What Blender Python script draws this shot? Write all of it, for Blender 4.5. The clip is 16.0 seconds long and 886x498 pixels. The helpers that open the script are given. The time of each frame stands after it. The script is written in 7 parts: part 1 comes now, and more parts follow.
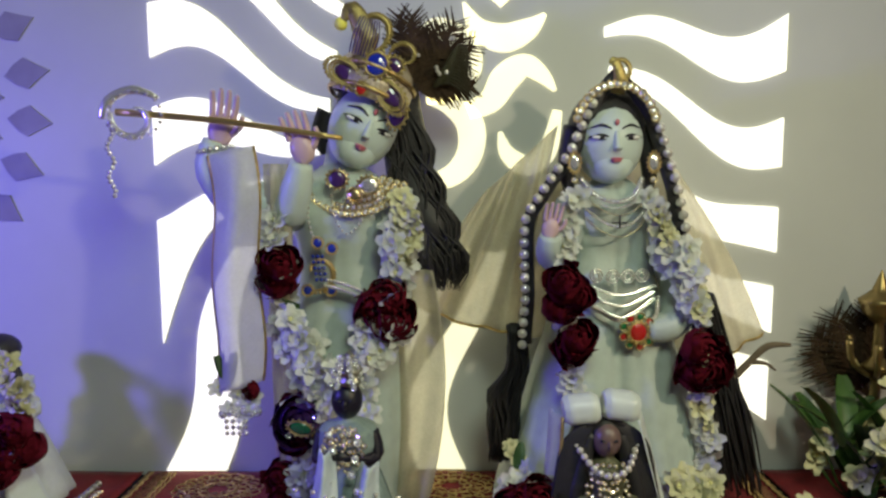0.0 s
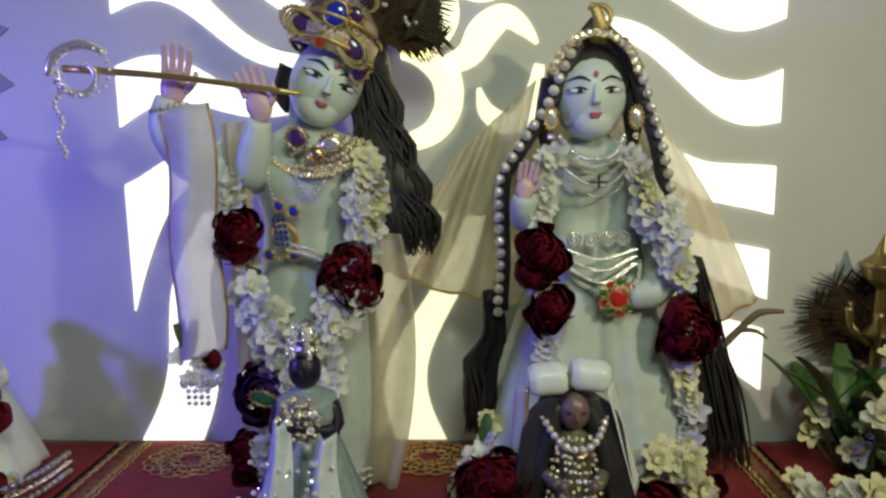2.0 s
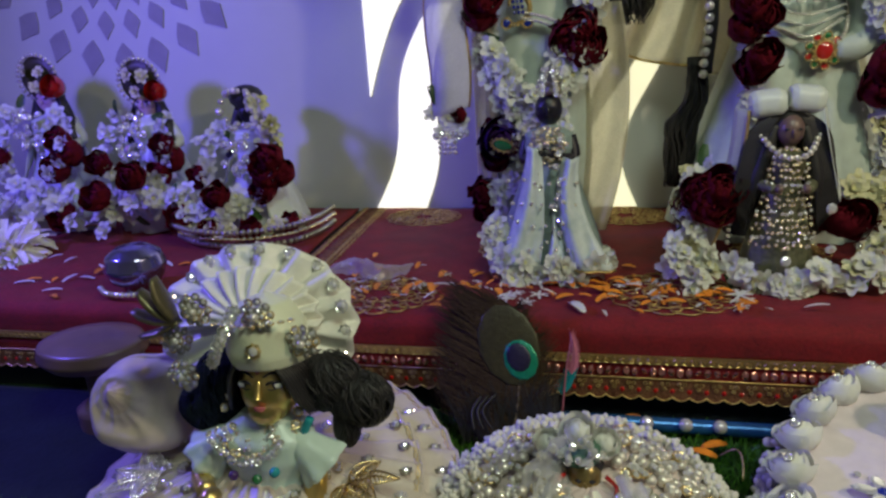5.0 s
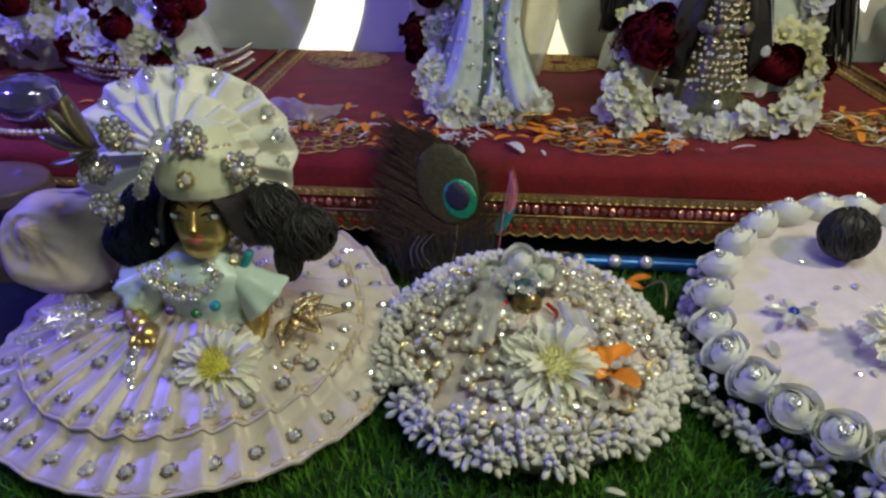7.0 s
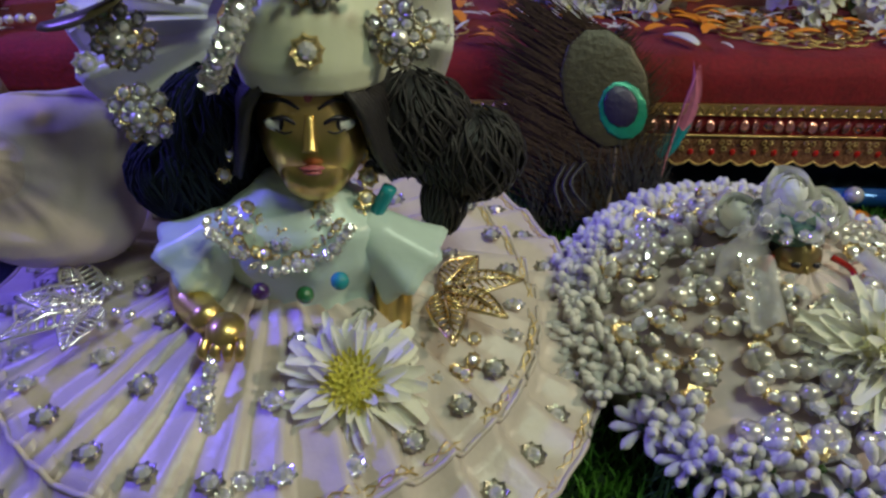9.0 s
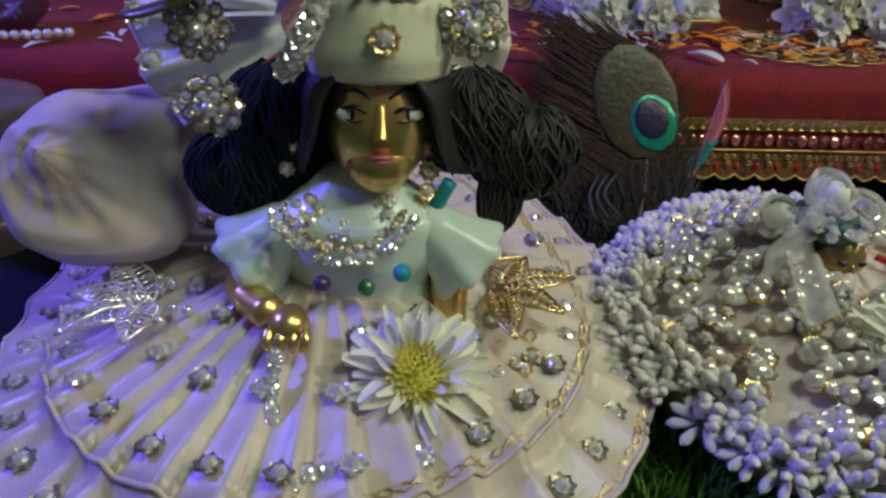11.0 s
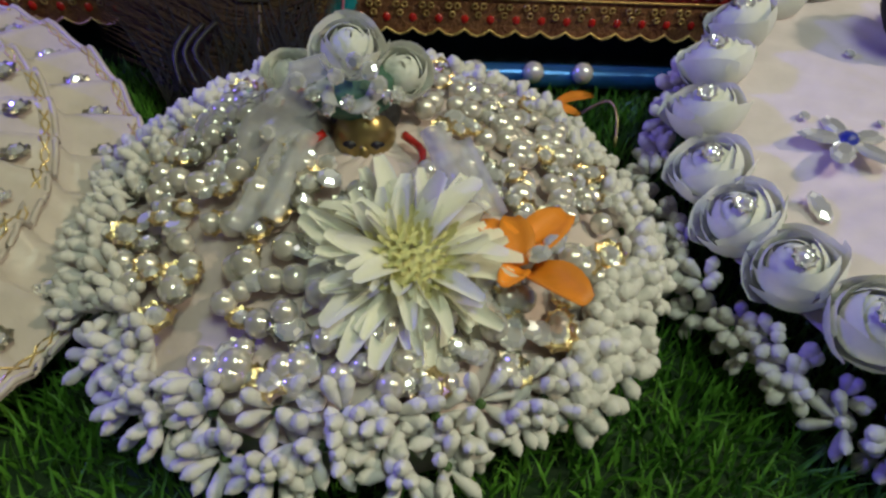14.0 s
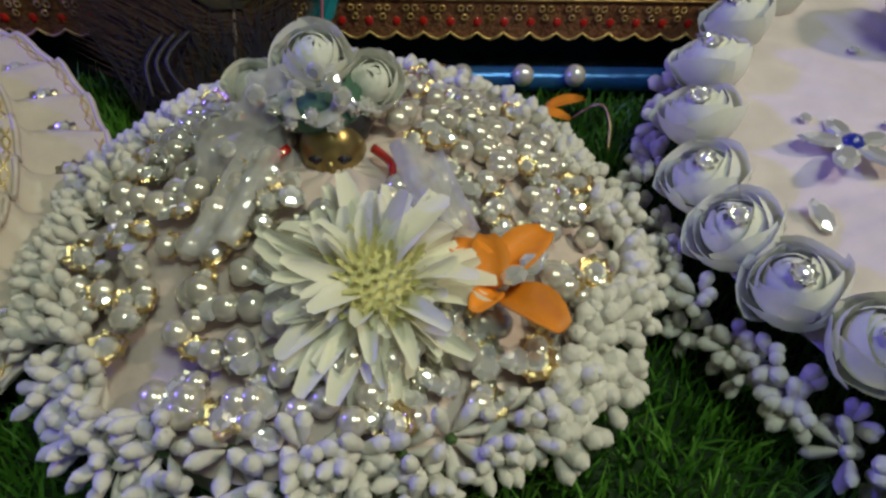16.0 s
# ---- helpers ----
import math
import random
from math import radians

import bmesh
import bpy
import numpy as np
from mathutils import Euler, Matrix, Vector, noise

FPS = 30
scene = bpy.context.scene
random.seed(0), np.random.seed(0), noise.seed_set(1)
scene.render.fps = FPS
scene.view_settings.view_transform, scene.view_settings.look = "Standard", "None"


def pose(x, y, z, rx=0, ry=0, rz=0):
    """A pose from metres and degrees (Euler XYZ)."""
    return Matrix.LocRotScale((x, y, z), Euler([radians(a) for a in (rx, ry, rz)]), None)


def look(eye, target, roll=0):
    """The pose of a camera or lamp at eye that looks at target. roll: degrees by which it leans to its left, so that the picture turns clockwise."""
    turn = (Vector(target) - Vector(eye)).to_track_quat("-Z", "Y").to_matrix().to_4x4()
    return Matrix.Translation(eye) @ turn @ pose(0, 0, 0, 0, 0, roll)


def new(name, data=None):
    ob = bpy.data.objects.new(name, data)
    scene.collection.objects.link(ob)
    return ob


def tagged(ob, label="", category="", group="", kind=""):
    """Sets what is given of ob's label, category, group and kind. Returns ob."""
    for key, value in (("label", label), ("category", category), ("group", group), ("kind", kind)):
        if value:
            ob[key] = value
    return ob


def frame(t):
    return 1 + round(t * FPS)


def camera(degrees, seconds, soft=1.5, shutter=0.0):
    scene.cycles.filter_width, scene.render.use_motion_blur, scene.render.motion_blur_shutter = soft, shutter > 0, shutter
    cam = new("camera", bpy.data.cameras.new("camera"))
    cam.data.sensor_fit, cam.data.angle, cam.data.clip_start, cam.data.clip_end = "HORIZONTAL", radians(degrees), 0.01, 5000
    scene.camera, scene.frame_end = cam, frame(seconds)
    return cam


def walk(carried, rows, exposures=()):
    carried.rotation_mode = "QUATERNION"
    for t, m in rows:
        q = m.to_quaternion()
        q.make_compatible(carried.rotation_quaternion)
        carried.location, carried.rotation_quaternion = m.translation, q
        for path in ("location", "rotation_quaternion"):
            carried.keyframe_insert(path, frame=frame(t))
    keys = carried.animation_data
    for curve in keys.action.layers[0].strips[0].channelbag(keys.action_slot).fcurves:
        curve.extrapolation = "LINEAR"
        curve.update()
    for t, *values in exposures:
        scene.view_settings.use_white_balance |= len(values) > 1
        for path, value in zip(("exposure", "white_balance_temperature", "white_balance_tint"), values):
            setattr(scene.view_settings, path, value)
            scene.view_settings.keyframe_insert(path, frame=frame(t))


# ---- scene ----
cam = camera(67.3, 16.0, soft=2.6)
PATH = [
    (0, (0.008, 0.01, 0.577), (-0.005, 2.0, 0.374), -0.3),
    (0.5, (0.025, -0.008, 0.581), (0.021, 1.982, 0.38), -0.5),
    (1, (0.052, -0.012, 0.587), (0.015, 1.977, 0.382), -0.6),
    (1.5, (0.067, 0.019, 0.57), (-0.005, 2.003, 0.328), -0.6),
    (2, (0.07, 0.055, 0.563), (0.0, 2.032, 0.27), -0.8),
    (2.5, (0.063, 0.09, 0.541), (0.013, 2.058, 0.19), -0.9),
    (3, (0.051, 0.076, 0.532), (-0.018, 2.04, 0.16), -1.2),
    (3.5, (0.03, 0.007, 0.503), (-0.105, 1.947, 0.037), -2.1),
    (4, (-0.011, -0.067, 0.493), (-0.234, 1.858, -0.002), -3.6),
    (4.5, (-0.045, -0.113, 0.467), (-0.346, 1.781, -0.1), -3.6),
    (5, (-0.069, -0.156, 0.442), (-0.464, 1.698, -0.197), -3.3),
    (5.2, (-0.07, -0.157, 0.428), (-0.41, 1.686, -0.271), -3.3),
    (7.3, (-0.12, -0.156, 0.395), (-0.2, 1.556, -0.636), 0.4),
    (7.5, (-0.164, -0.136, 0.384), (-0.195, 1.567, -0.664), -0.0),
    (8, (-0.225, -0.079, 0.352), (-0.213, 1.597, -0.74), 0.6),
    (8.5, (-0.256, -0.011, 0.306), (-0.217, 1.648, -0.81), 0.9),
    (9, (-0.284, 0.026, 0.282), (-0.224, 1.675, -0.849), 1.8),
    (9.2, (-0.29, 0.033, 0.271), (-0.219, 1.677, -0.866), 1.9),
    (11.3, (-0.321, 0.008, 0.262), (-0.229, 1.758, -0.702), 2.2),
    (11.5, (-0.316, 0.005, 0.271), (-0.251, 1.796, -0.618), 1.6),
    (12, (-0.309, -0.009, 0.268), (-0.244, 1.728, -0.722), 2.8),
    (12.5, (-0.259, -0.022, 0.271), (-0.136, 1.664, -0.798), 1.6),
    (13, (-0.174, -0.009, 0.254), (0.019, 1.632, -0.874), 2.5),
    (13.5, (-0.084, 0.035, 0.252), (0.084, 1.629, -0.944), 3.2),
    (14, (-0.046, 0.086, 0.224), (0.099, 1.569, -1.11), 4.1),
    (14.5, (-0.038, 0.115, 0.218), (0.101, 1.556, -1.161), 4.6),
    (15, (-0.039, 0.121, 0.213), (0.088, 1.575, -1.154), 3.9),
    (15.5, (-0.038, 0.124, 0.213), (0.105, 1.564, -1.167), 3.8),
    (16, (-0.028, 0.104, 0.219), (0.078, 1.588, -1.117), 2.2),
]
walk(cam, [(t, look(eye, target, roll)) for t, eye, target, roll in PATH],
     [(0.0, 0.05), (3.5, 0.0), (4.5, -0.15), (7.5, 0.1), (9.0, 0.05), (11.5, 0.15), (12.0, 0.2), (13.0, 0.28), (13.5, 0.2), (14.5, -0.12), (16.0, -0.1)])


# ---------------------------------------------------------------- light
world = bpy.data.worlds.new("room_air")
scene.world = world
world.use_nodes = True
world.node_tree.nodes["Background"].inputs[0].default_value = (0.7, 0.72, 0.7, 1)
world.node_tree.nodes["Background"].inputs[1].default_value = 0.22


def lamp(name, eye, target, size, power, colour):
    data = bpy.data.lights.new(name, "AREA")
    data.shape, data.size, data.energy, data.color = "DISK", size, power, colour
    ob = new(name, data)
    ob.matrix_world = look(eye, target)
    return ob


lamp("blue_stage_lamp", (-1.10, 0.42, 0.66), (-0.55, 0.60, 0.2), 0.10, 7.8, (0.15, 0.11, 1.0))
lamp("ceiling_lamp", (0.22, -0.12, 1.25), (-0.05, 0.5, 0.15), 0.4, 6.0, (0.84, 1.0, 0.76))
lamp("spot_lamp", (0.85, 0.0, 0.95), (-0.05, 0.4, 0.05), 0.06, 5.8, (1.0, 0.87, 0.58))

# ---------------------------------------------------------------- materials


def mat(name, colour, rough=0.5, metal=0.0, vary=0.25, scale=40, bump=0.2, second=None, sheer=0.0, sheen=0.0, coat=0.0,
        glow=0.0, per_object=0.0, trans=0.0, spec=0.5, sub=0.0, thin=0.0):
    m = bpy.data.materials.new(name)
    m.use_nodes = True
    nt = m.node_tree
    n, l = nt.nodes, nt.links
    p = n["Principled BSDF"]
    p.inputs["Roughness"].default_value = rough
    p.inputs["Metallic"].default_value = metal
    p.inputs["Specular IOR Level"].default_value = spec
    if sheen:
        p.inputs["Sheen Weight"].default_value = sheen
        p.inputs["Sheen Roughness"].default_value = 0.4
    if coat:
        p.inputs["Coat Weight"].default_value = coat
        p.inputs["Coat Roughness"].default_value = 0.12
    if sub:
        p.inputs["Subsurface Weight"].default_value = sub
        p.inputs["Subsurface Radius"].default_value = (0.006, 0.006, 0.006)
    if trans:
        p.inputs["Transmission Weight"].default_value = trans
    tc = n.new("ShaderNodeTexCoord")
    n1 = n.new("ShaderNodeTexNoise")
    n1.inputs["Scale"].default_value = scale
    n1.inputs["Detail"].default_value = 5
    n2 = n.new("ShaderNodeTexNoise")
    n2.inputs["Scale"].default_value = scale * 0.13
    n2.inputs["Detail"].default_value = 3
    for k in (n1, n2):
        l.new(tc.outputs["Object"], k.inputs["Vector"])
    mixn = n.new("ShaderNodeMath")
    mixn.operation = "MULTIPLY_ADD"
    mixn.inputs[1].default_value = 0.5
    l.new(n1.outputs["Fac"], mixn.inputs[0])
    half = n.new("ShaderNodeMath")
    half.operation = "MULTIPLY"
    half.inputs[1].default_value = 0.5
    l.new(n2.outputs["Fac"], half.inputs[0])
    l.new(half.outputs[0], mixn.inputs[2])
    ramp = n.new("ShaderNodeValToRGB")
    a = tuple(c * (1 - vary) for c in colour)
    b = second if second else tuple(min(1, c * (1 + vary * 0.6)) for c in colour)
    ramp.color_ramp.elements[0].position, ramp.color_ramp.elements[0].color = 0.32, (*a, 1)
    ramp.color_ramp.elements[1].position, ramp.color_ramp.elements[1].color = 0.68, (*b, 1)
    l.new(mixn.outputs[0], ramp.inputs[0])
    out_colour = ramp.outputs[0]
    if per_object:
        info = n.new("ShaderNodeObjectInfo")
        hsv = n.new("ShaderNodeHueSaturation")
        mr = n.new("ShaderNodeMapRange")
        mr.inputs["To Min"].default_value = 1 - per_object
        mr.inputs["To Max"].default_value = 1 + per_object
        l.new(info.outputs["Random"], mr.inputs[0])
        l.new(mr.outputs[0], hsv.inputs["Value"])
        l.new(out_colour, hsv.inputs["Color"])
        out_colour = hsv.outputs[0]
    l.new(out_colour, p.inputs["Base Color"])
    if bump:
        bp = n.new("ShaderNodeBump")
        bp.inputs["Strength"].default_value = bump
        bp.inputs["Distance"].default_value = 0.002
        l.new(n1.outputs["Fac"], bp.inputs["Height"])
        l.new(bp.outputs[0], p.inputs["Normal"])
    if glow:
        l.new(out_colour, p.inputs["Emission Color"])
        p.inputs["Emission Strength"].default_value = glow
    if thin:
        tl = n.new("ShaderNodeBsdfTranslucent")
        l.new(out_colour, tl.inputs[0])
        mt = n.new("ShaderNodeMixShader")
        mt.inputs[0].default_value = thin
        l.new(p.outputs[0], mt.inputs[1])
        l.new(tl.outputs[0], mt.inputs[2])
        l.new(mt.outputs[0], n["Material Output"].inputs[0])
    if sheer:
        tr = n.new("ShaderNodeBsdfTransparent")
        tl = n.new("ShaderNodeBsdfTranslucent")
        l.new(out_colour, tl.inputs[0])
        m1 = n.new("ShaderNodeMixShader")
        m1.inputs[0].default_value = 0.45
        l.new(p.outputs[0], m1.inputs[1])
        l.new(tl.outputs[0], m1.inputs[2])
        m2 = n.new("ShaderNodeMixShader")
        m2.inputs[0].default_value = sheer
        l.new(m1.outputs[0], m2.inputs[1])
        l.new(tr.outputs[0], m2.inputs[2])
        l.new(m2.outputs[0], n["Material Output"].inputs[0])
    return m


LACE = mat("pale_gold_lace", (0.78, 0.60, 0.28), 0.3, 0.6, vary=0.3, scale=300, bump=0.3)
WALL = mat("wall_paint", (0.62, 0.63, 0.62), 0.55, vary=0.06, scale=9, bump=0.05)
# pale paint of the added unseen walls, kept light to bounce the lamps
BOUNCEWALL = mat("pale_bounce_paint", (0.66, 0.66, 0.63), 0.8, vary=0.12, scale=6)
LEAFCUT = mat("grey_cutout_shade", (0.34, 0.32, 0.36), 0.6, vary=0.2, scale=30)
ACRYLIC = mat("backlit_cream_acrylic", (1.0, 0.96, 0.80), 0.3, vary=0.03, scale=8, bump=0, glow=1.3)
WARMACRYLIC = mat("backlit_warm_acrylic", (1.0, 0.93, 0.62), 0.3, vary=0.04, scale=8, bump=0, glow=1.02)
VELVET = mat("red_velvet", (0.185, 0.003, 0.007), 0.85, vary=0.4, scale=260, bump=0.5, sheen=0.06)
TRIM = mat("gold_red_brocade", (0.20, 0.05, 0.03), 0.5, 0.3, vary=0.6, scale=420, bump=0.8, second=(0.36, 0.17, 0.08))
OLDGOLD = mat("dull_beaded_gold", (0.44, 0.34, 0.12), 0.42, 0.7, vary=0.4, scale=260, bump=0.5)
ZARI = mat("gold_zari_thread", (0.60, 0.43, 0.17), 0.38, 0.8, vary=0.35, scale=300, bump=0.5)
SEQUIN = mat("copper_pink_sequin", (0.8, 0.36, 0.3), 0.18, 0.9, vary=0.15, scale=100, bump=0)
MARBLE = mat("painted_marble_skin", (0.60, 0.68, 0.64), 0.5, vary=0.08, scale=25, bump=0.02, coat=0.08, sub=0.15)
PAINT = mat("black_face_paint", (0.012, 0.01, 0.02), 0.4, vary=0.1)
EYEWHITE = mat("white_eye_enamel", (0.8, 0.8, 0.76), 0.25, vary=0.05)
LIP = mat("pink_lip_paint", (0.50, 0.13, 0.16), 0.35, vary=0.1)
BLUSH = mat("pink_painted_hand", (0.62, 0.42, 0.45), 0.35, vary=0.15, scale=30)
GOWNCLOTH = mat("pale_mint_gown_cloth", (0.50, 0.57, 0.53), 0.5, vary=0.14, scale=60, bump=0.3, sheen=0.15)
GREYCLOTH = mat("grey_green_net_cloth", (0.26, 0.33, 0.32), 0.5, vary=0.3, scale=120, bump=0.5)
CLOTH = mat("white_satin", (0.64, 0.68, 0.66), 0.36, vary=0.1, scale=90, bump=0.25, sheen=0.2)
MINT = mat("pale_mint_satin", (0.60, 0.74, 0.69), 0.30, vary=0.12, scale=60, bump=0.4, sheen=0.2)
FANSATIN = mat("pleated_white_satin", (0.78, 0.77, 0.70), 0.36, vary=0.14, scale=70, bump=0.5, sheen=0.15)
SATIN = mat("pleated_ivory_satin", (0.62, 0.54, 0.49), 0.36, vary=0.16, scale=70, bump=0.55, sheen=0.15)
BLUECLOTH = mat("pale_blue_satin", (0.50, 0.60, 0.66), 0.4, vary=0.2, scale=70, bump=0.3, second=(0.72, 0.76, 0.78))
NET = mat("sheer_ivory_net", (0.78, 0.72, 0.56), 0.6, vary=0.12, scale=300, bump=0.2, sheer=0.42)
THINNET = mat("very_sheer_net", (0.8, 0.8, 0.84), 0.5, vary=0.1, scale=300, bump=0.2, sheer=0.62)
NETW = mat("sheer_white_net", (0.8, 0.8, 0.84), 0.5, vary=0.1, scale=300, bump=0.2, sheer=0.36)
HAIR = mat("black_wig_hair", (0.020, 0.018, 0.020), 0.5, vary=0.4, scale=380, bump=0.3)
NAVY = mat("navy_velvet_and_blue_lit_hair", (0.008, 0.014, 0.022), 0.75, vary=0.4, scale=120, bump=0.5, sheen=0.05, spec=0.2)
GOLD = mat("polished_gold", (0.84, 0.66, 0.34), 0.22, 1.0, vary=0.15, scale=120, bump=0.15)
BRASS = mat("polished_brass", (0.74, 0.55, 0.20), 0.30, 0.9, vary=0.1, scale=60, bump=0.05)
SILVER = mat("silver_diamante", (0.93, 0.92, 0.86), 0.16, 0.75, vary=0.1, scale=3, bump=0)
OLDSILVER = mat("greenish_old_silver", (0.40, 0.38, 0.31), 0.3, 0.85, vary=0.4, scale=6, bump=0.2)
PINKSATIN = mat("pinkish_satin", (0.68, 0.57, 0.55), 0.4, vary=0.15, scale=70, bump=0.5, sheen=0.1)
LILACSATIN = mat("pale_lilac_satin", (0.70, 0.62, 0.68), 0.38, vary=0.14, scale=60, bump=0.5, sheen=0.1)
CRYSTAL = mat("cut_crystal", (0.96, 0.96, 0.96), 0.07, 0.6, vary=0.05, scale=3, bump=0, coat=1.0)
PEARL = mat("ivory_pearl", (0.74, 0.70, 0.64), 0.18, 0.5, vary=0.05, scale=30, bump=0, coat=0.8, per_object=0.12)
SAPPHIRE = mat("blue_glass_stone", (0.012, 0.03, 0.34), 0.06, vary=0.2, coat=1.0)
AMETHYST = mat("purple_glass_stone", (0.06, 0.02, 0.12), 0.08, vary=0.2, coat=1.0)
EMERALD = mat("green_glass_bead", (0.02, 0.16, 0.05), 0.08, vary=0.2, coat=1.0)
RUBY = mat("red_glass_stone", (0.5, 0.02, 0.015), 0.08, vary=0.2, coat=1.0)
ROSE = mat("deep_red_rose_petal", (0.135, 0.006, 0.017), 0.85, vary=0.45, scale=50, bump=0.3, spec=0.12)
PETAL = mat("white_petal", (0.84, 0.85, 0.80), 0.5, vary=0.08, scale=60, bump=0.25, per_object=0.08, thin=0.35)
FABRIC = mat("white_fabric_petal", (0.86, 0.87, 0.83), 0.6, vary=0.05, scale=90, bump=0.2, per_object=0.05, thin=0.15)
BUD = mat("white_foam_bud", (0.72, 0.70, 0.67), 0.6, vary=0.08, scale=80, bump=0.25, per_object=0.06)
MUM = mat("white_chrysanthemum_petal", (0.98, 0.97, 0.86), 0.6, vary=0.03, scale=60, bump=0.05, thin=0.3)
YELLOW = mat("yellow_flower_heart", (1.0, 0.90, 0.16), 0.6, vary=0.1, scale=200, bump=0.7)
PALEYELLOW = mat("pale_yellow_flower_heart", (0.86, 0.83, 0.42), 0.6, vary=0.12, scale=200, bump=0.6)
ORANGE = mat("orange_marigold_petal", (0.80, 0.26, 0.015), 0.55, vary=0.25, scale=80, bump=0.3, per_object=0.2)
CREAMFLOWER = mat("cream_flower_petal", (0.66, 0.64, 0.40), 0.55, vary=0.15, scale=60, bump=0.3, per_object=0.1)
LEAF = mat("green_leaf", (0.05, 0.11, 0.025), 0.45, vary=0.35, scale=40, bump=0.3, per_object=0.25)
TURF = mat("artificial_turf", (0.06, 0.26, 0.025), 0.5, vary=0.5, scale=60, bump=0.3, second=(0.14, 0.36, 0.04))
SOIL = mat("dark_turf_backing", (0.010, 0.035, 0.008), 0.9, vary=0.4, scale=80, bump=0.6)
RODBLUE = mat("blue_foil_wrap", (0.03, 0.14, 0.42), 0.25, 0.5, vary=0.3, scale=90, bump=0.3)
POT = mat("violet_metal_bowl", (0.30, 0.28, 0.5), 0.15, 0.9, vary=0.15, scale=30, bump=0.05)
TERRA = mat("brown_wooden_handle", (0.16, 0.10, 0.09), 0.35, vary=0.3, scale=30, bump=0.2)
SHELL = mat("pinkish_conch", (0.58, 0.50, 0.50), 0.55, vary=0.22, scale=45, bump=0.5, second=(0.66, 0.56, 0.48))
APEX = mat("tan_conch_apex", (0.56, 0.45, 0.38), 0.6, vary=0.3, scale=90, bump=0.5)
FEATHER = mat("bronze_green_feather_barbs", (0.055, 0.034, 0.020), 0.75, vary=0.5, scale=300, bump=0.6, spec=0.15)
FEYE1 = mat("olive_feather_disc", (0.050, 0.044, 0.020), 0.4, 0.2, vary=0.3, scale=200, bump=0.4)
FEYE2 = mat("teal_feather_ring", (0.01, 0.25, 0.15), 0.3, 0.3, vary=0.25, scale=200, bump=0.3)
FEYE3 = mat("indigo_feather_heart", (0.02, 0.015, 0.05), 0.4, 0.2, vary=0.25, scale=200, bump=0.3)
PINK = mat("pink_feather", (0.65, 0.2, 0.32), 0.5, vary=0.25, scale=200, bump=0.3)
TEAL = mat("turquoise_enamel", (0.02, 0.30, 0.36), 0.2, vary=0.1)
TWIG = mat("dry_twig_bark", (0.16, 0.12, 0.08), 0.7, vary=0.3, scale=120, bump=0.6)
BRONZE = mat("dark_bronze_leaf", (0.13, 0.11, 0.06), 0.35, 0.6, vary=0.3, scale=60, bump=0.3)
BODICE = mat("gold_green_brocade", (0.15, 0.15, 0.09), 0.45, 0.3, vary=0.4, scale=200, bump=0.6)
PLASTIC = mat("clear_cellophane", (0.7, 0.66, 0.7), 0.12, vary=0.2, scale=60, bump=0.8, sheer=0.5)

# ---------------------------------------------------------------- mesh tools
TAU = 2 * math.pi


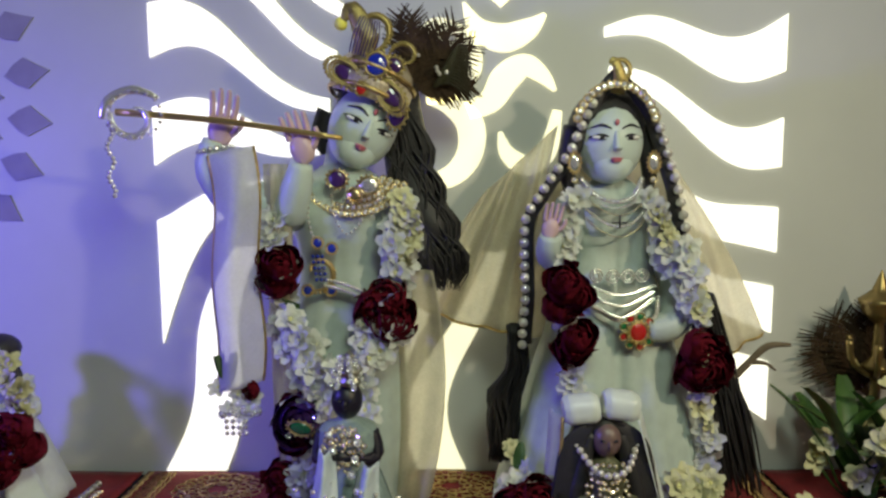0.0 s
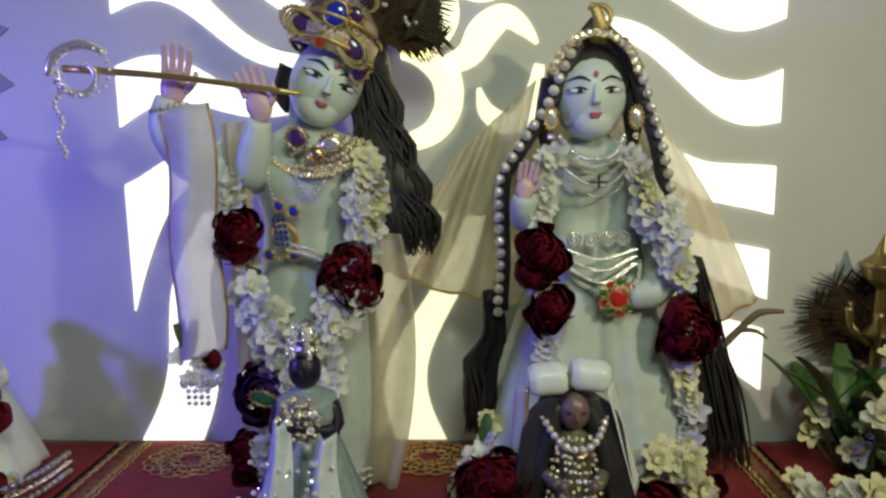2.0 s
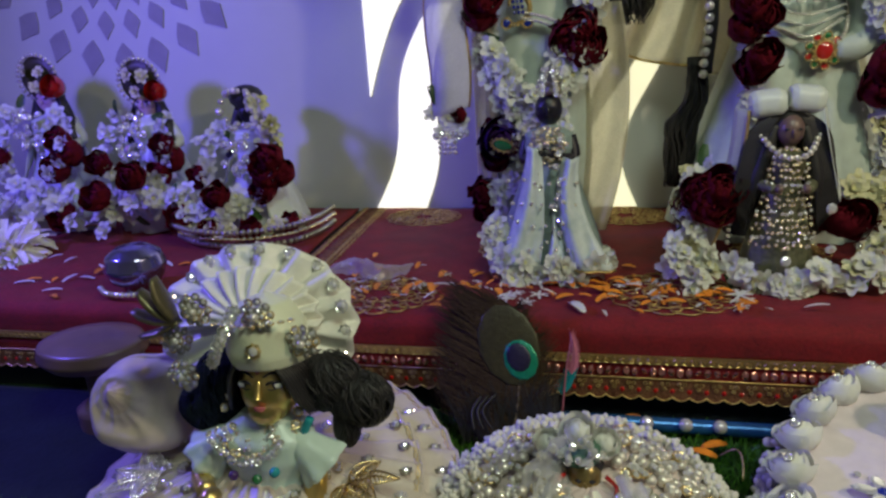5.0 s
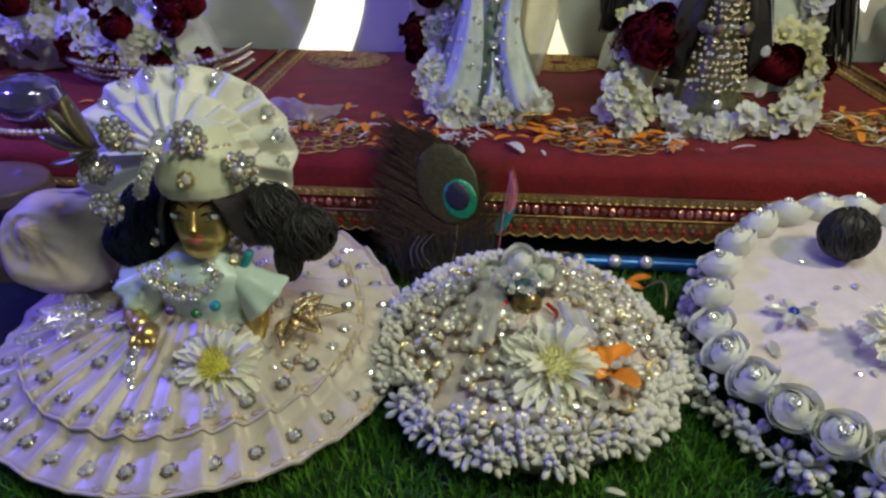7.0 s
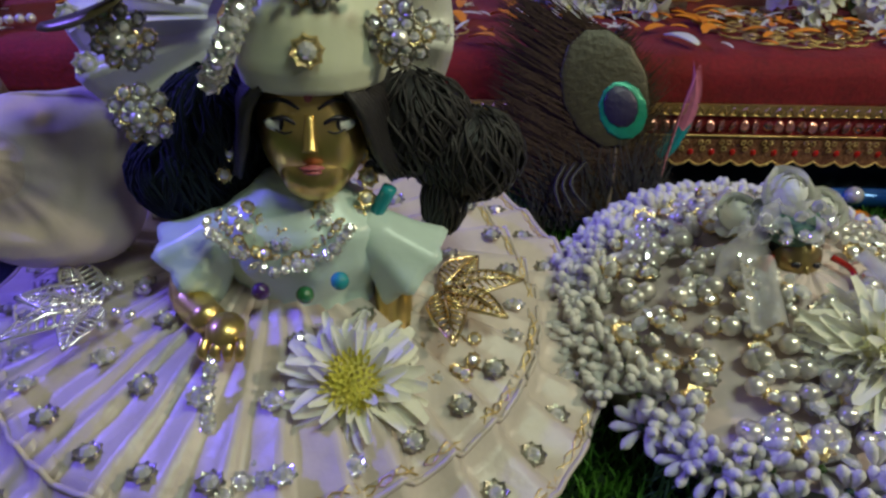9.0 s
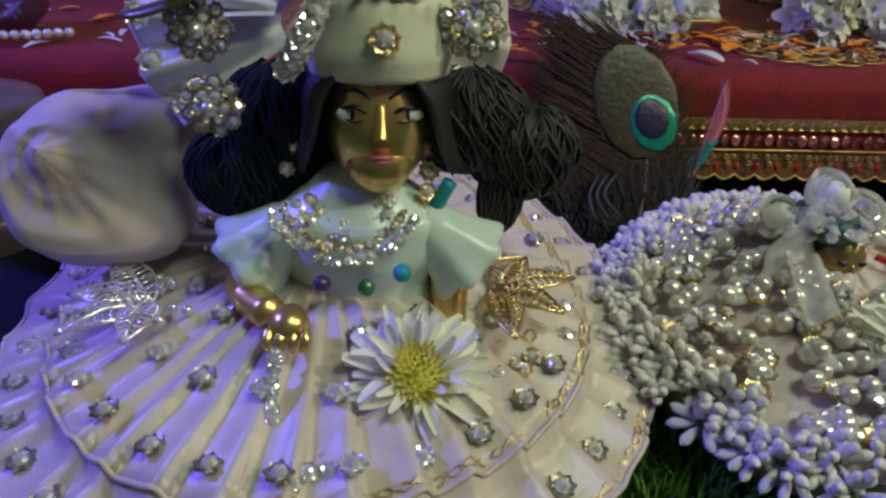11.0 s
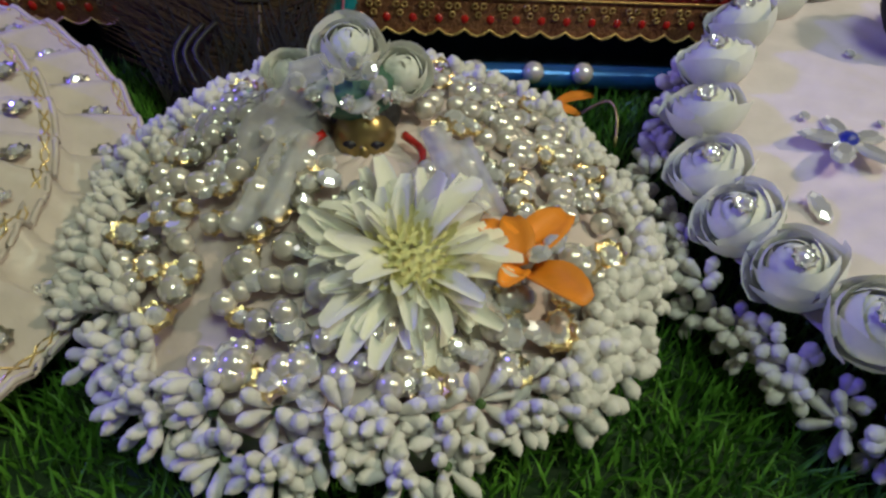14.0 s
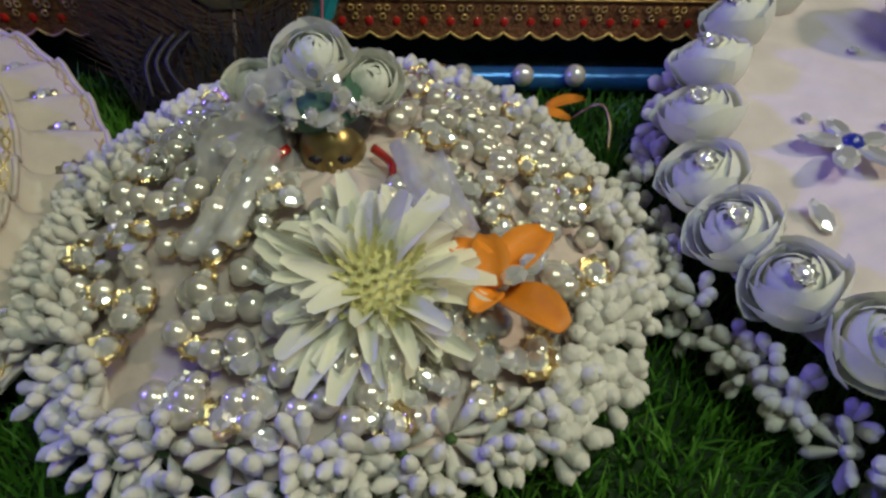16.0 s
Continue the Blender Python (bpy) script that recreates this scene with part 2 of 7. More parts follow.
class Build:
    """Collects verts and faces with a material slot each."""

    def __init__(self):
        self.v, self.f, self.m = [], [], []

    def put(self, verts, faces, mi=0, at=None):
        b = len(self.v)
        self.v += [tuple(at @ Vector(p)) for p in verts] if at is not None else [tuple(p) for p in verts]
        self.f += [tuple(i + b for i in q) for q in faces]
        self.m += [mi] * len(faces)

    def grid(self, fn, nu, nv, mi=0, at=None, wrap=False):
        verts = [fn(i / nu, j / nv) for j in range(nv + 1) for i in range(nu if wrap else nu + 1)]
        w = nu if wrap else nu + 1
        faces = [(j * w + i, j * w + (i + 1) % w, (j + 1) * w + (i + 1) % w, (j + 1) * w + i) for j in range(nv) for i in range(nu)]
        self.put(verts, faces, mi, at)

    def ball(self, c, r, mi=0, at=None, seg=12, rings=8):
        r = (r, r, r) if not isinstance(r, tuple) else r

        def fn(u, v):
            a, b = TAU * u, math.pi * (v - 0.5)
            return (c[0] + r[0] * math.cos(a) * math.cos(b), c[1] + r[1] * math.sin(a) * math.cos(b), c[2] + r[2] * math.sin(b))
        self.grid(fn, seg, rings, mi, at, True)

    def lathe(self, prof, mi=0, at=None, seg=24, fn=None, sub=4):
        """prof: (radius, height) from bottom to top, smoothed. fn(angle, s, r, z) may alter (r, z)."""
        n = len(prof) - 1

        def g(u, v):
            k = min(int(v * n), n - 1)
            t = v * n - k
            t = t * t * (3 - 2 * t) * 0.35 + t * 0.65
            r = prof[k][0] * (1 - t) + prof[k + 1][0] * t
            z = prof[k][1] * (1 - t) + prof[k + 1][1] * t
            a = TAU * u
            if fn:
                r, z = fn(a, v, r, z)
            return (r * math.cos(a), r * math.sin(a), z)
        self.grid(g, seg, n * sub, mi, at, True)

    def tube(self, pts, radii, mi=0, at=None, seg=8, smooth=4, flat=1.0):
        pts = [Vector(p) for p in pts]
        if not isinstance(radii, (list, tuple)):
            radii = [radii] * len(pts)
        path, rad = [], []
        for i in range(len(pts) - 1):
            p0, p1, p2, p3 = pts[max(i - 1, 0)], pts[i], pts[i + 1], pts[min(i + 2, len(pts) - 1)]
            for k in range(smooth):
                t = k / smooth
                path.append(0.5 * (2 * p1 + (p2 - p0) * t + (2 * p0 - 5 * p1 + 4 * p2 - p3) * t * t + (3 * p1 - p0 - 3 * p2 + p3) * t ** 3))
                rad.append(radii[i] * (1 - t) + radii[i + 1] * t)
        path.append(pts[-1])
        rad.append(radii[-1])
        verts, n = [], len(path)
        for i, p in enumerate(path):
            d = (path[min(i + 1, n - 1)] - path[max(i - 1, 0)]).normalized()
            up = Vector((0, 1, 0)) if abs(d.y) < 0.9 else Vector((1, 0, 0))
            a = d.cross(up).normalized()
            b = a.cross(d)
            verts += [p + a * (rad[i] * math.cos(TAU * k / seg)) + b * (rad[i] * flat * math.sin(TAU * k / seg)) for k in range(seg)]
        faces = [(i * seg + k, i * seg + (k + 1) % seg, (i + 1) * seg + (k + 1) % seg, (i + 1) * seg + k) for i in range(n - 1) for k in range(seg)]
        faces += [tuple(range(seg))[::-1], tuple(range((n - 1) * seg, n * seg))]
        self.put(verts, faces, mi, at)

    def petal(self, length, width, cup=0.3, droop=0.0, mi=0, at=None, tip=0.35, nu=2, nv=4):
        """A petal along +x from the origin, cupped upwards."""
        def fn(u, v):
            w = width * math.sin(math.pi * (0.1 + (0.78 + 0.1 * tip) * v)) ** 0.6
            y = (u - 0.5) * w
            return (length * v, y, cup * (abs(u - 0.5) * 2) ** 2 * w * 0.5 + length * (0.25 * v - droop * v * v))
        self.grid(fn, nu, nv, mi, at)

    def prism(self, ring, y0, y1, mi=0):
        """A closed outline in x and z, as a plate from y0 (front) to y1."""
        n = len(ring)
        verts = [(x, y0, z) for x, z in ring] + [(x, y1, z) for x, z in ring]
        faces = [tuple(range(n)), tuple(range(2 * n - 1, n - 1, -1))] + [(i, i + n, (i + 1) % n + n, (i + 1) % n) for i in range(n)]
        self.put(verts, faces, mi)

    def box(self, lo, hi, mi=0, bevel=0.0, at=None):
        bm = bmesh.new()
        bmesh.ops.create_cube(bm, size=1)
        for q in bm.verts:
            q.co = [lo[k] + (q.co[k] + 0.5) * (hi[k] - lo[k]) for k in range(3)]
        if bevel:
            bmesh.ops.bevel(bm, geom=bm.edges[:], offset=bevel, segments=3, affect="EDGES", profile=0.5)
        bm.verts.index_update()
        self.put([q.co[:] for q in bm.verts], [tuple(q.index for q in f.verts) for f in bm.faces], mi, at)
        bm.free()

    def mesh(self, name, mats, smooth=True, weld=None):
        """weld: (centre, radius) inside which all points join into one."""
        me = bpy.data.meshes.new(name)
        me.from_pydata(self.v, [], self.f)
        for k in (mats if isinstance(mats, (list, tuple)) else [mats]):
            me.materials.append(k)
        me.polygons.foreach_set("material_index", self.m)
        me.polygons.foreach_set("use_smooth", [smooth] * len(self.f))
        if weld:
            bm = bmesh.new()
            bm.from_mesh(me)
            near = [q for q in bm.verts if (q.co - Vector(weld[0])).length < weld[1]]
            if len(near) > 1:
                bmesh.ops.pointmerge(bm, verts=near, merge_co=Vector(weld[0]))
            bm.to_mesh(me)
            bm.free()
        me.update()
        return me


def part(name, b, mats, parent=None, label="", smooth=True, at=None, thick=0.0):
    """Links a Build, or a mesh, as one object, under a thing or part if one is given."""
    me = b.mesh(name, mats, smooth) if isinstance(b, Build) else b
    ob = new(name, me)
    if parent:
        ob.parent = parent
    if at is not None:
        ob.matrix_basis = at
    if label:
        ob["label"] = label
    if thick:
        s = ob.modifiers.new("thickness", "SOLIDIFY")
        s.thickness = thick
    return ob


def thing(name, label, category, group="", at=None, kind=""):
    ob = new(name)
    ob.empty_display_size = 0.02
    if at is not None:
        ob.matrix_basis = at
    return tagged(ob, label, category, group, kind)


rnd = random.Random(7)


def on_line(pts, n):
    """n points evenly along a smooth line through pts."""
    pts = [Vector(p) for p in pts]
    fine = []
    for i in range(len(pts) - 1):
        p0, p1, p2, p3 = pts[max(i - 1, 0)], pts[i], pts[i + 1], pts[min(i + 2, len(pts) - 1)]
        for k in range(20):
            t = k / 20
            fine.append(0.5 * (2 * p1 + (p2 - p0) * t + (2 * p0 - 5 * p1 + 4 * p2 - p3) * t * t + (3 * p1 - p0 - 3 * p2 + p3) * t ** 3))
    fine.append(pts[-1])
    run = [0]
    for a, b in zip(fine, fine[1:]):
        run.append(run[-1] + (b - a).length)
    out, j = [], 0
    for i in range(n):
        d = run[-1] * i / max(1, n - 1)
        while j < len(run) - 2 and run[j + 1] < d:
            j += 1
        t = (d - run[j]) / max(1e-9, run[j + 1] - run[j])
        out.append(fine[j].lerp(fine[j + 1], min(1, t)))
    return out


def turned(p, s=1.0, face=(0, -1, 0.2), wild=0.5):
    """A pose at p whose z axis looks about along face."""
    d = Vector(face).normalized() + Vector((rnd.uniform(-wild, wild), rnd.uniform(-wild, wild), rnd.uniform(-wild, wild)))
    return Matrix.Translation(p) @ d.to_track_quat("Z", "Y").to_matrix().to_4x4() @ Matrix.Rotation(rnd.uniform(0, TAU), 4, "Z") @ Matrix.Scale(s, 4)

# flower meshes, one metre wide at scale 1, facing +z


def blossom_mesh(name, material, petals=6, heart=None, seed=0):
    r, b = random.Random(seed), Build()
    for ring, (n, tilt, ln) in enumerate(((petals, 0.35, 0.5), (petals - 1, 0.95, 0.36))):
        for k in range(n):
            m = Matrix.Rotation(TAU * (k + 0.5 * ring) / n + r.uniform(-0.15, 0.15), 4, "Z") @ Matrix.Rotation(-tilt + r.uniform(-0.2, 0.2), 4, "Y")
            b.petal(ln * r.uniform(0.85, 1.1), 0.36, 0.5, 0.3, 0, m, nu=2, nv=3)
    b.ball((0, 0, 0.08), (0.09, 0.09, 0.1), 1, None, 6, 4)
    return b.mesh(name, [material, heart or material], weld=((0, 0, 0), 0.11))


def rose_mesh(name, material, seed=0, rings=5, ruffle=0.05, wrap=False):
    """Nested cupped petals from one root, the outer ones lower and flared; wrap: a tight fabric rosette."""
    r, b = random.Random(seed), Build()
    for k in range(rings):
        q = k / (rings - 1)
        rad, n = 0.10 + 0.34 * q, 3 + (k > 1) + (k > 3)
        if wrap:
            rad, n = 0.17 + 0.27 * q, 2 + (k > 1) + (k > 3)
        for i in range(n):
            az0, span = TAU * (i + 0.37 * k) / n + r.uniform(-0.2, 0.2), TAU / n * (0.62 if wrap else 0.72)
            top, ph = radians((84 if wrap else 80) - (52 if wrap else 46) * q) + r.uniform(-0.12, 0.12), r.uniform(0, 6)

            def fn(u, v):
                if v == 0:
                    return (0, 0, -0.4)
                az = az0 + (u - 0.5) * 2 * span
                el = radians(-70) + (top - radians(-70)) * v * (1 - 0.16 * (2 * u - 1) ** 2)
                lip = 0.30 * q if wrap else 0.2 * q
                rr = rad * (1 + lip * v ** 4 + ruffle * v * v * math.sin(7 * u + ph) + (0.10 * (u - 0.5) if wrap else 0))
                return (rr * math.cos(el) * math.cos(az), rr * math.cos(el) * math.sin(az), rr * math.sin(el) * (0.75 if wrap else 0.9) + (0.22 if wrap else 0.06) * (1 - q) + ruffle * v * math.sin(11 * u + ph) * 0.4)
            b.grid(fn, 7, 6)
    if wrap:
        b.lathe([(0.001, -0.4), (0.2, -0.2), (0.22, 0.05), (0.15, 0.22), (0.001, 0.27)], 0, None, 14, None, 2)
    return b.mesh(name, [material], weld=((0, 0, -0.4), 0.02))


def petal_mesh(width, cup, droop):
    b = Build()
    b.petal(0.29, width, cup, droop, tip=0.2, nu=2, nv=5)
    return b.mesh("petal", [MUM])


def chrysanthemum(label, at, heart, seed=0, rings=6):
    """A full ragged flower head, one across at scale 1, with every petal a part."""
    r, f = random.Random(seed), thing("chrysanthemum", label, "flower", at=at)
    kinds = [petal_mesh(0.088 * w, c, d) for w, c, d in ((0.75, 1.0, 0.2), (1.0, 0.7, 0.5), (1.25, 0.9, 0.8), (1.0, 0.8, 0.05), (0.85, 1.2, 0.35))]
    for k, (n, root, tilt) in enumerate(((30, 0.25, -0.3), (32, 0.24, -0.02), (32, 0.21, 0.2), (30, 0.17, 0.4), (26, 0.13, 0.58), (20, 0.09, 0.8), (14, 0.05, 1.05))[:rings + 1]):
        for i in range(n):
            m = Matrix.Rotation(TAU * (i + 0.5 * k) / n + r.uniform(-0.28, 0.28), 4, "Z") @ Matrix.Translation((root * 0.8, 0, 0.02 + 0.02 * k)) @ Matrix.Rotation(-tilt + r.uniform(-0.38, 0.38), 4, "Y") @ Matrix.Rotation(r.uniform(-0.9, 0.9), 4, "X")
            part("petal", r.choice(kinds), None, f, at=m @ Matrix.Scale(r.uniform(0.68, 1.22), 4))
    b, up = Build(), 0.04 if rings < 6 else 0
    b.lathe([(0.22, -0.04), (0.24, 0.02), (0.2, 0.10 + up), (0.13, 0.18 + up), (0.001, 0.215 + up)], 0, None, 28, lambda a, v, q, z: (q * (1 + 0.06 * math.sin(14 * a + 30 * v)), z + 0.012 * math.sin(9 * a - 22 * v)))
    for i in range(90 if rings < 6 else 40):
        a, q = i * 2.4, 0.19 * math.sqrt(i / 90)
        b.petal(0.07, 0.03, 0.6, 0.1, 0, Matrix.Translation((q * math.cos(a), q * math.sin(a), 0.19 + up - 1.6 * q * q)) @ Matrix.Rotation(a, 4, "Z") @ Matrix.Rotation(-1.25 + 3.0 * q, 4, "Y"), nu=2, nv=2)
    tagged(part("heart", b, heart, f), kind="stuff")
    return f


def buds_mesh(name, material, n=7, seed=0, fat=1.0):
    r, b = random.Random(seed), Build()
    for i in range(n):
        a, t = TAU * i / n + r.uniform(-0.3, 0.3), r.uniform(0.25, 1.25)
        m = Matrix.Rotation(a, 4, "Z") @ Matrix.Rotation(t, 4, "Y")
        ln = r.uniform(0.3, 0.44)
        b.lathe([(0.012, 0.0), (0.02, 0.1), (0.075 * fat, 0.22), (0.098 * fat, 0.3 + ln * 0.25), (0.07 * fat, 0.27 + ln * 0.5), (0.004, 0.3 + ln * 0.56)], 0, m, 8)
    b.ball((0, 0, 0.05), (0.07, 0.07, 0.08), 1, None, 6, 4)
    return b.mesh(name, [material, LEAF], weld=((0, 0, 0), 0.075))


def jewel_mesh(name, stone, setting, petals=8):
    """A round stone in a scalloped setting."""
    b = Build()
    b.lathe([(0.001, 0.05), (0.30, 0.05), (0.31, 0.12), (0.23, 0.24), (0.13, 0.32), (0.001, 0.33)], 0, None, 8, None, 1)
    b.lathe([(0.44, 0.0), (0.50, 0.06), (0.43, 0.17), (0.34, 0.12), (0.001, 0.05)], 1, None, petals * 3, lambda a, v, r, z: (r * (1 + 0.13 * math.cos(petals * a)) if r > 0.3 else r, z * (1 + 0.25 * math.cos(petals * a)) if r > 0.3 else z), 1)
    return b.mesh(name, [stone, setting], False, ((0, 0, 0.05), 0.02))


def ball_mesh(name, material, seg=12):
    b = Build()
    b.ball((0, 0, 0), 0.5, 0, None, seg, seg * 2 // 3)
    return b.mesh(name, [material])


def gem_mesh(name, material, long=1.0):
    b = Build()
    b.lathe([(0.001, -0.3), (0.5, 0.0), (0.42, 0.12), (0.26, 0.2), (0.001, 0.2)], 0, Matrix.Diagonal((long, 1, 1, 1)), 8)
    me = b.mesh(name, [material], False)
    return me


BLOSSOMS = [blossom_mesh("flower", PETAL, 6, PALEYELLOW, k) for k in range(4)]
CREAMS = [blossom_mesh("flower", CREAMFLOWER, 7, PALEYELLOW, k + 9) for k in range(3)]
ROSES = [rose_mesh("red_rose", ROSE, k, 6, 0.15) for k in range(3)]
WROSES = [rose_mesh("fabric_rose", FABRIC, k + 5, 6, 0.035, True) for k in range(3)]
BUDS = [buds_mesh("bud_spray", BUD, 6 + k, k, 0.85 if k < 2 else 1.15) for k in range(4)]
JEWEL = jewel_mesh("jewel", CRYSTAL, SILVER)
GJEWEL = jewel_mesh("gold_jewel", CRYSTAL, GOLD)
DJEWEL = jewel_mesh("set_crystal", CRYSTAL, OLDSILVER)
PEARL_ME = ball_mesh("pearl", PEARL)
SILVER_ME = ball_mesh("silver_bead", SILVER, 8)
CRYSTAL_ME = gem_mesh("crystal", CRYSTAL)
NAVETTE = gem_mesh("navette_crystal", CRYSTAL, 1.9)


def strew(parent, me, name, pts, size, face=(0, -1, 0.2), wild=0.5, jitter=0.0, label=""):
    """One child of parent at each point."""
    for p in pts:
        q = Vector(p) + Vector([rnd.uniform(-jitter, jitter) for _ in range(3)])
        part(name, rnd.choice(me) if isinstance(me, list) else me, None, parent, label, at=turned(q, size * rnd.uniform(0.85, 1.15), face, wild))

# ---------------------------------------------------------------- the setting
WY = 1.052   # front of the back wall
TZ = 0.110   # top of the red cloth
FY = 0.55    # front of the altar


def slab(name, lo, hi, material, label, category="wall"):
    b = Build()
    b.box(lo, hi)
    return tagged(part(name, b, material, smooth=False), label, category, kind="structure")


slab("wall_back", (-2.1, WY, -0.3), (1.7, WY + 0.08, 2.3), WALL, "pale grey painted wall behind the altar")
# out of view, added to close the room and bounce light back
slab("unseen_wall_left", (-2.2, -1.9, -0.3), (-2.1, WY + 0.08, 2.3), BOUNCEWALL, "unseen pale side wall, added to close the room")
slab("unseen_wall_right", (1.7, -1.9, -0.3), (1.8, WY + 0.08, 2.3), BOUNCEWALL, "unseen pale side wall, added to close the room")
slab("unseen_wall_front", (-2.2, -2.0, -0.3), (1.8, -1.9, 2.3), BOUNCEWALL, "unseen pale rear wall, added to close the room")
slab("ceiling", (-2.2, -2.0, 2.3), (1.8, WY + 0.08, 2.4), BOUNCEWALL, "unseen pale ceiling, added to close the room", "ceiling")
slab("floor", (-2.2, -2.0, -0.4), (1.8, WY + 0.08, -0.3), BOUNCEWALL, "unseen pale floor, added to close the room", "floor")
def turf_z(y):
    """Height of the turf backing, rising a little towards the altar."""
    return -0.033 + 0.013 * min(1.0, max(0.0, (y - 0.33) / 0.2))


b = Build()
b.grid(lambda u, v: (-2.1 + 3.8 * u, -0.6 + (FY + 0.62) * v, turf_z(-0.6 + (FY + 0.62) * v) + 0.003 * noise.noise((u * 40, v * 20, 0))), 120, 80)
tagged(part("ground", b, SOIL, thick=0.02), "dark backing of the artificial turf", "ground", kind="structure")

# turf blades, thickest where the camera passes
gr = random.Random(3)
b = Build()
for i in range(80000):
    x, y = gr.uniform(-0.85, 0.62), gr.uniform(-0.02, 0.546)
    if x < -0.47 and y > 0.335:
        continue
    h, w, a = gr.uniform(0.007, 0.02), gr.uniform(0.0006, 0.0011), gr.uniform(0, TAU)
    lx, ly = gr.gauss(0, 0.006), gr.gauss(0, 0.006)
    c, s = math.cos(a) * w, math.sin(a) * w
    n, g = len(b.v), turf_z(y)
    b.v += [(x - c, y - s, g - 0.001), (x + c, y + s, g - 0.001), (x + lx * 0.45 + c * 0.8, y + ly * 0.45 + s * 0.8, h * 0.62 + g), (x + lx * 0.45 - c * 0.8, y + ly * 0.45 - s * 0.8, h * 0.62 + g), (x + lx, y + ly, h + g)]
    b.f += [(n, n + 1, n + 2, n + 3), (n + 3, n + 2, n + 4)]
    b.m += [0, 0]
tagged(part("turf_grass", b, TURF), "green artificial grass in front of the altar", "grass", kind="stuff")

b = Build()
b.grid(lambda u, v: (-2.05 + 1.575 * u, 0.33 + (FY - 0.335) * v, turf_z(0.33 + (FY - 0.335) * v) + 0.006 + 0.004 * noise.noise((u * 30, v * 5, 6))), 90, 16)
tagged(part("navy_cloth", b, NAVY, thick=0.002), "dark navy cloth spread on the floor before the altar", "cloth", kind="structure")

# the sun panel with its backlit rays
panel = thing("sun_panel", "backlit cream acrylic sun rays and om sign set on the wall", "wall panel", kind="structure")
PF, PB = WY - 0.003, WY + 0.01


def ray_across(x0, z0, w0, x1, z1, w1, bow, wave, power=1.0):
    """A wavy ray from its inner end out to the panel's edge, cut upright there."""
    up, lo = [], []
    for i in range(29):
        s = i / 28
        zc = z0 + (z1 - z0) * s + bow * math.sin(math.pi * s) + wave * math.sin(TAU * s)
        w = (w0 + (w1 - w0) * s ** power) / 2
        x = x0 + (x1 - x0) * s
        up.append((x, zc + w))
        lo.append((x, zc - w))
    b = Build()
    b.prism(up + lo[::-1], PF, PB)
    part("ray", b, ACRYLIC, panel, smooth=False)


def ray_down(z0, x0, w0, z1, x1, w1, bow, wave, power=1.0, material=ACRYLIC):
    le, ri = [], []
    for i in range(29):
        s = i / 28
        xc = x0 + (x1 - x0) * s + bow * math.sin(math.pi * s) + wave * math.sin(TAU * s)
        w = (w0 + (w1 - w0) * s ** power) / 2
        z = z0 + (z1 - z0) * s
        le.append((xc - w, z))
        ri.append((xc + w, z))
    b = Build()
    b.prism(le + ri[::-1], PF, PB)
    part("ray", b, material, panel, smooth=False)


ray_across(0.248, 0.801, 0.014, 0.525, 0.784, 0.084, -0.0122, 0.0206, 1.0)
ray_across(0.256, 0.738, 0.024, 0.525, 0.634, 0.074, -0.018, 0.0204, 1.3)
ray_across(0.300, 0.650, 0.034, 0.523, 0.498, 0.070, -0.056, -0.010)
ray_across(0.320, 0.560, 0.034, 0.520, 0.372, 0.074, -0.060, -0.010)
ray_across(0.355, 0.430, 0.034, 0.518, 0.240, 0.096, -0.050, -0.008)
ray_across(-0.172, 0.694, 0.020, -0.446, 0.808, 0.080, 0.0191, -0.0228, 1.2)
ray_across(-0.160, 0.765, 0.020, -0.375, 0.920, 0.062, 0.008, -0.015)
ray_across(-0.138, 0.830, 0.018, -0.330, 0.975, 0.060, 0.006, -0.012)
ray_across(-0.190, 0.626, 0.014, -0.446, 0.648, 0.088, 0.022, -0.0137)
ray_across(-0.250, 0.568, 0.034, -0.446, 0.420, 0.196, 0.048, -0.006, 3.4)
ray_down(0.475, -0.306, 0.040, 0.110, -0.402, 0.098, -0.0055, -0.016)
ray_down(0.465, 0.084, 0.030, 0.112, -0.003, 0.078, -0.040, 0.017, material=WARMACRYLIC)
ray_down(0.470, 0.030, 0.026, 0.112, -0.130, 0.070, -0.030, 0.0, material=WARMACRYLIC)


def om_stroke(pts, name, parent, label=""):
    """A stroke of the om along a smooth line of (x, z, width)."""
    line = on_line([(x, w, z) for x, z, w in pts], 33)
    le, ri = [], []
    for i, p in enumerate(line):
        d = line[min(i + 1, 32)] - line[max(i - 1, 0)]
        n = Vector((-d.z, 0, d.x)).normalized() * (p.y / 2)
        le.append((p.x + n.x, p.z + n.z))
        ri.append((p.x - n.x, p.z - n.z))
    b = Build()
    b.prism(le + ri[::-1], PF, PB)
    return part(name, b, WARMACRYLIC, parent, label, False)


om = om_stroke([(-0.045, 0.792, 0.012), (-0.008, 0.808, 0.030), (0.030, 0.790, 0.040), (0.042, 0.752, 0.040), (0.020, 0.716, 0.030), (-0.022, 0.700, 0.012)], "om_sign", panel, "backlit om sign")
om_stroke([(-0.022, 0.702, 0.012), (0.012, 0.694, 0.030), (0.042, 0.668, 0.042), (0.045, 0.625, 0.040), (0.022, 0.590, 0.034), (-0.018, 0.576, 0.024), (-0.058, 0.588, 0.006)], "om_stroke", om)
om_stroke([(0.040, 0.684, 0.026), (0.076, 0.700, 0.036), (0.098, 0.733, 0.044), (0.128, 0.752, 0.034), (0.156, 0.735, 0.022), (0.174, 0.714, 0.006)], "om_stroke", om)
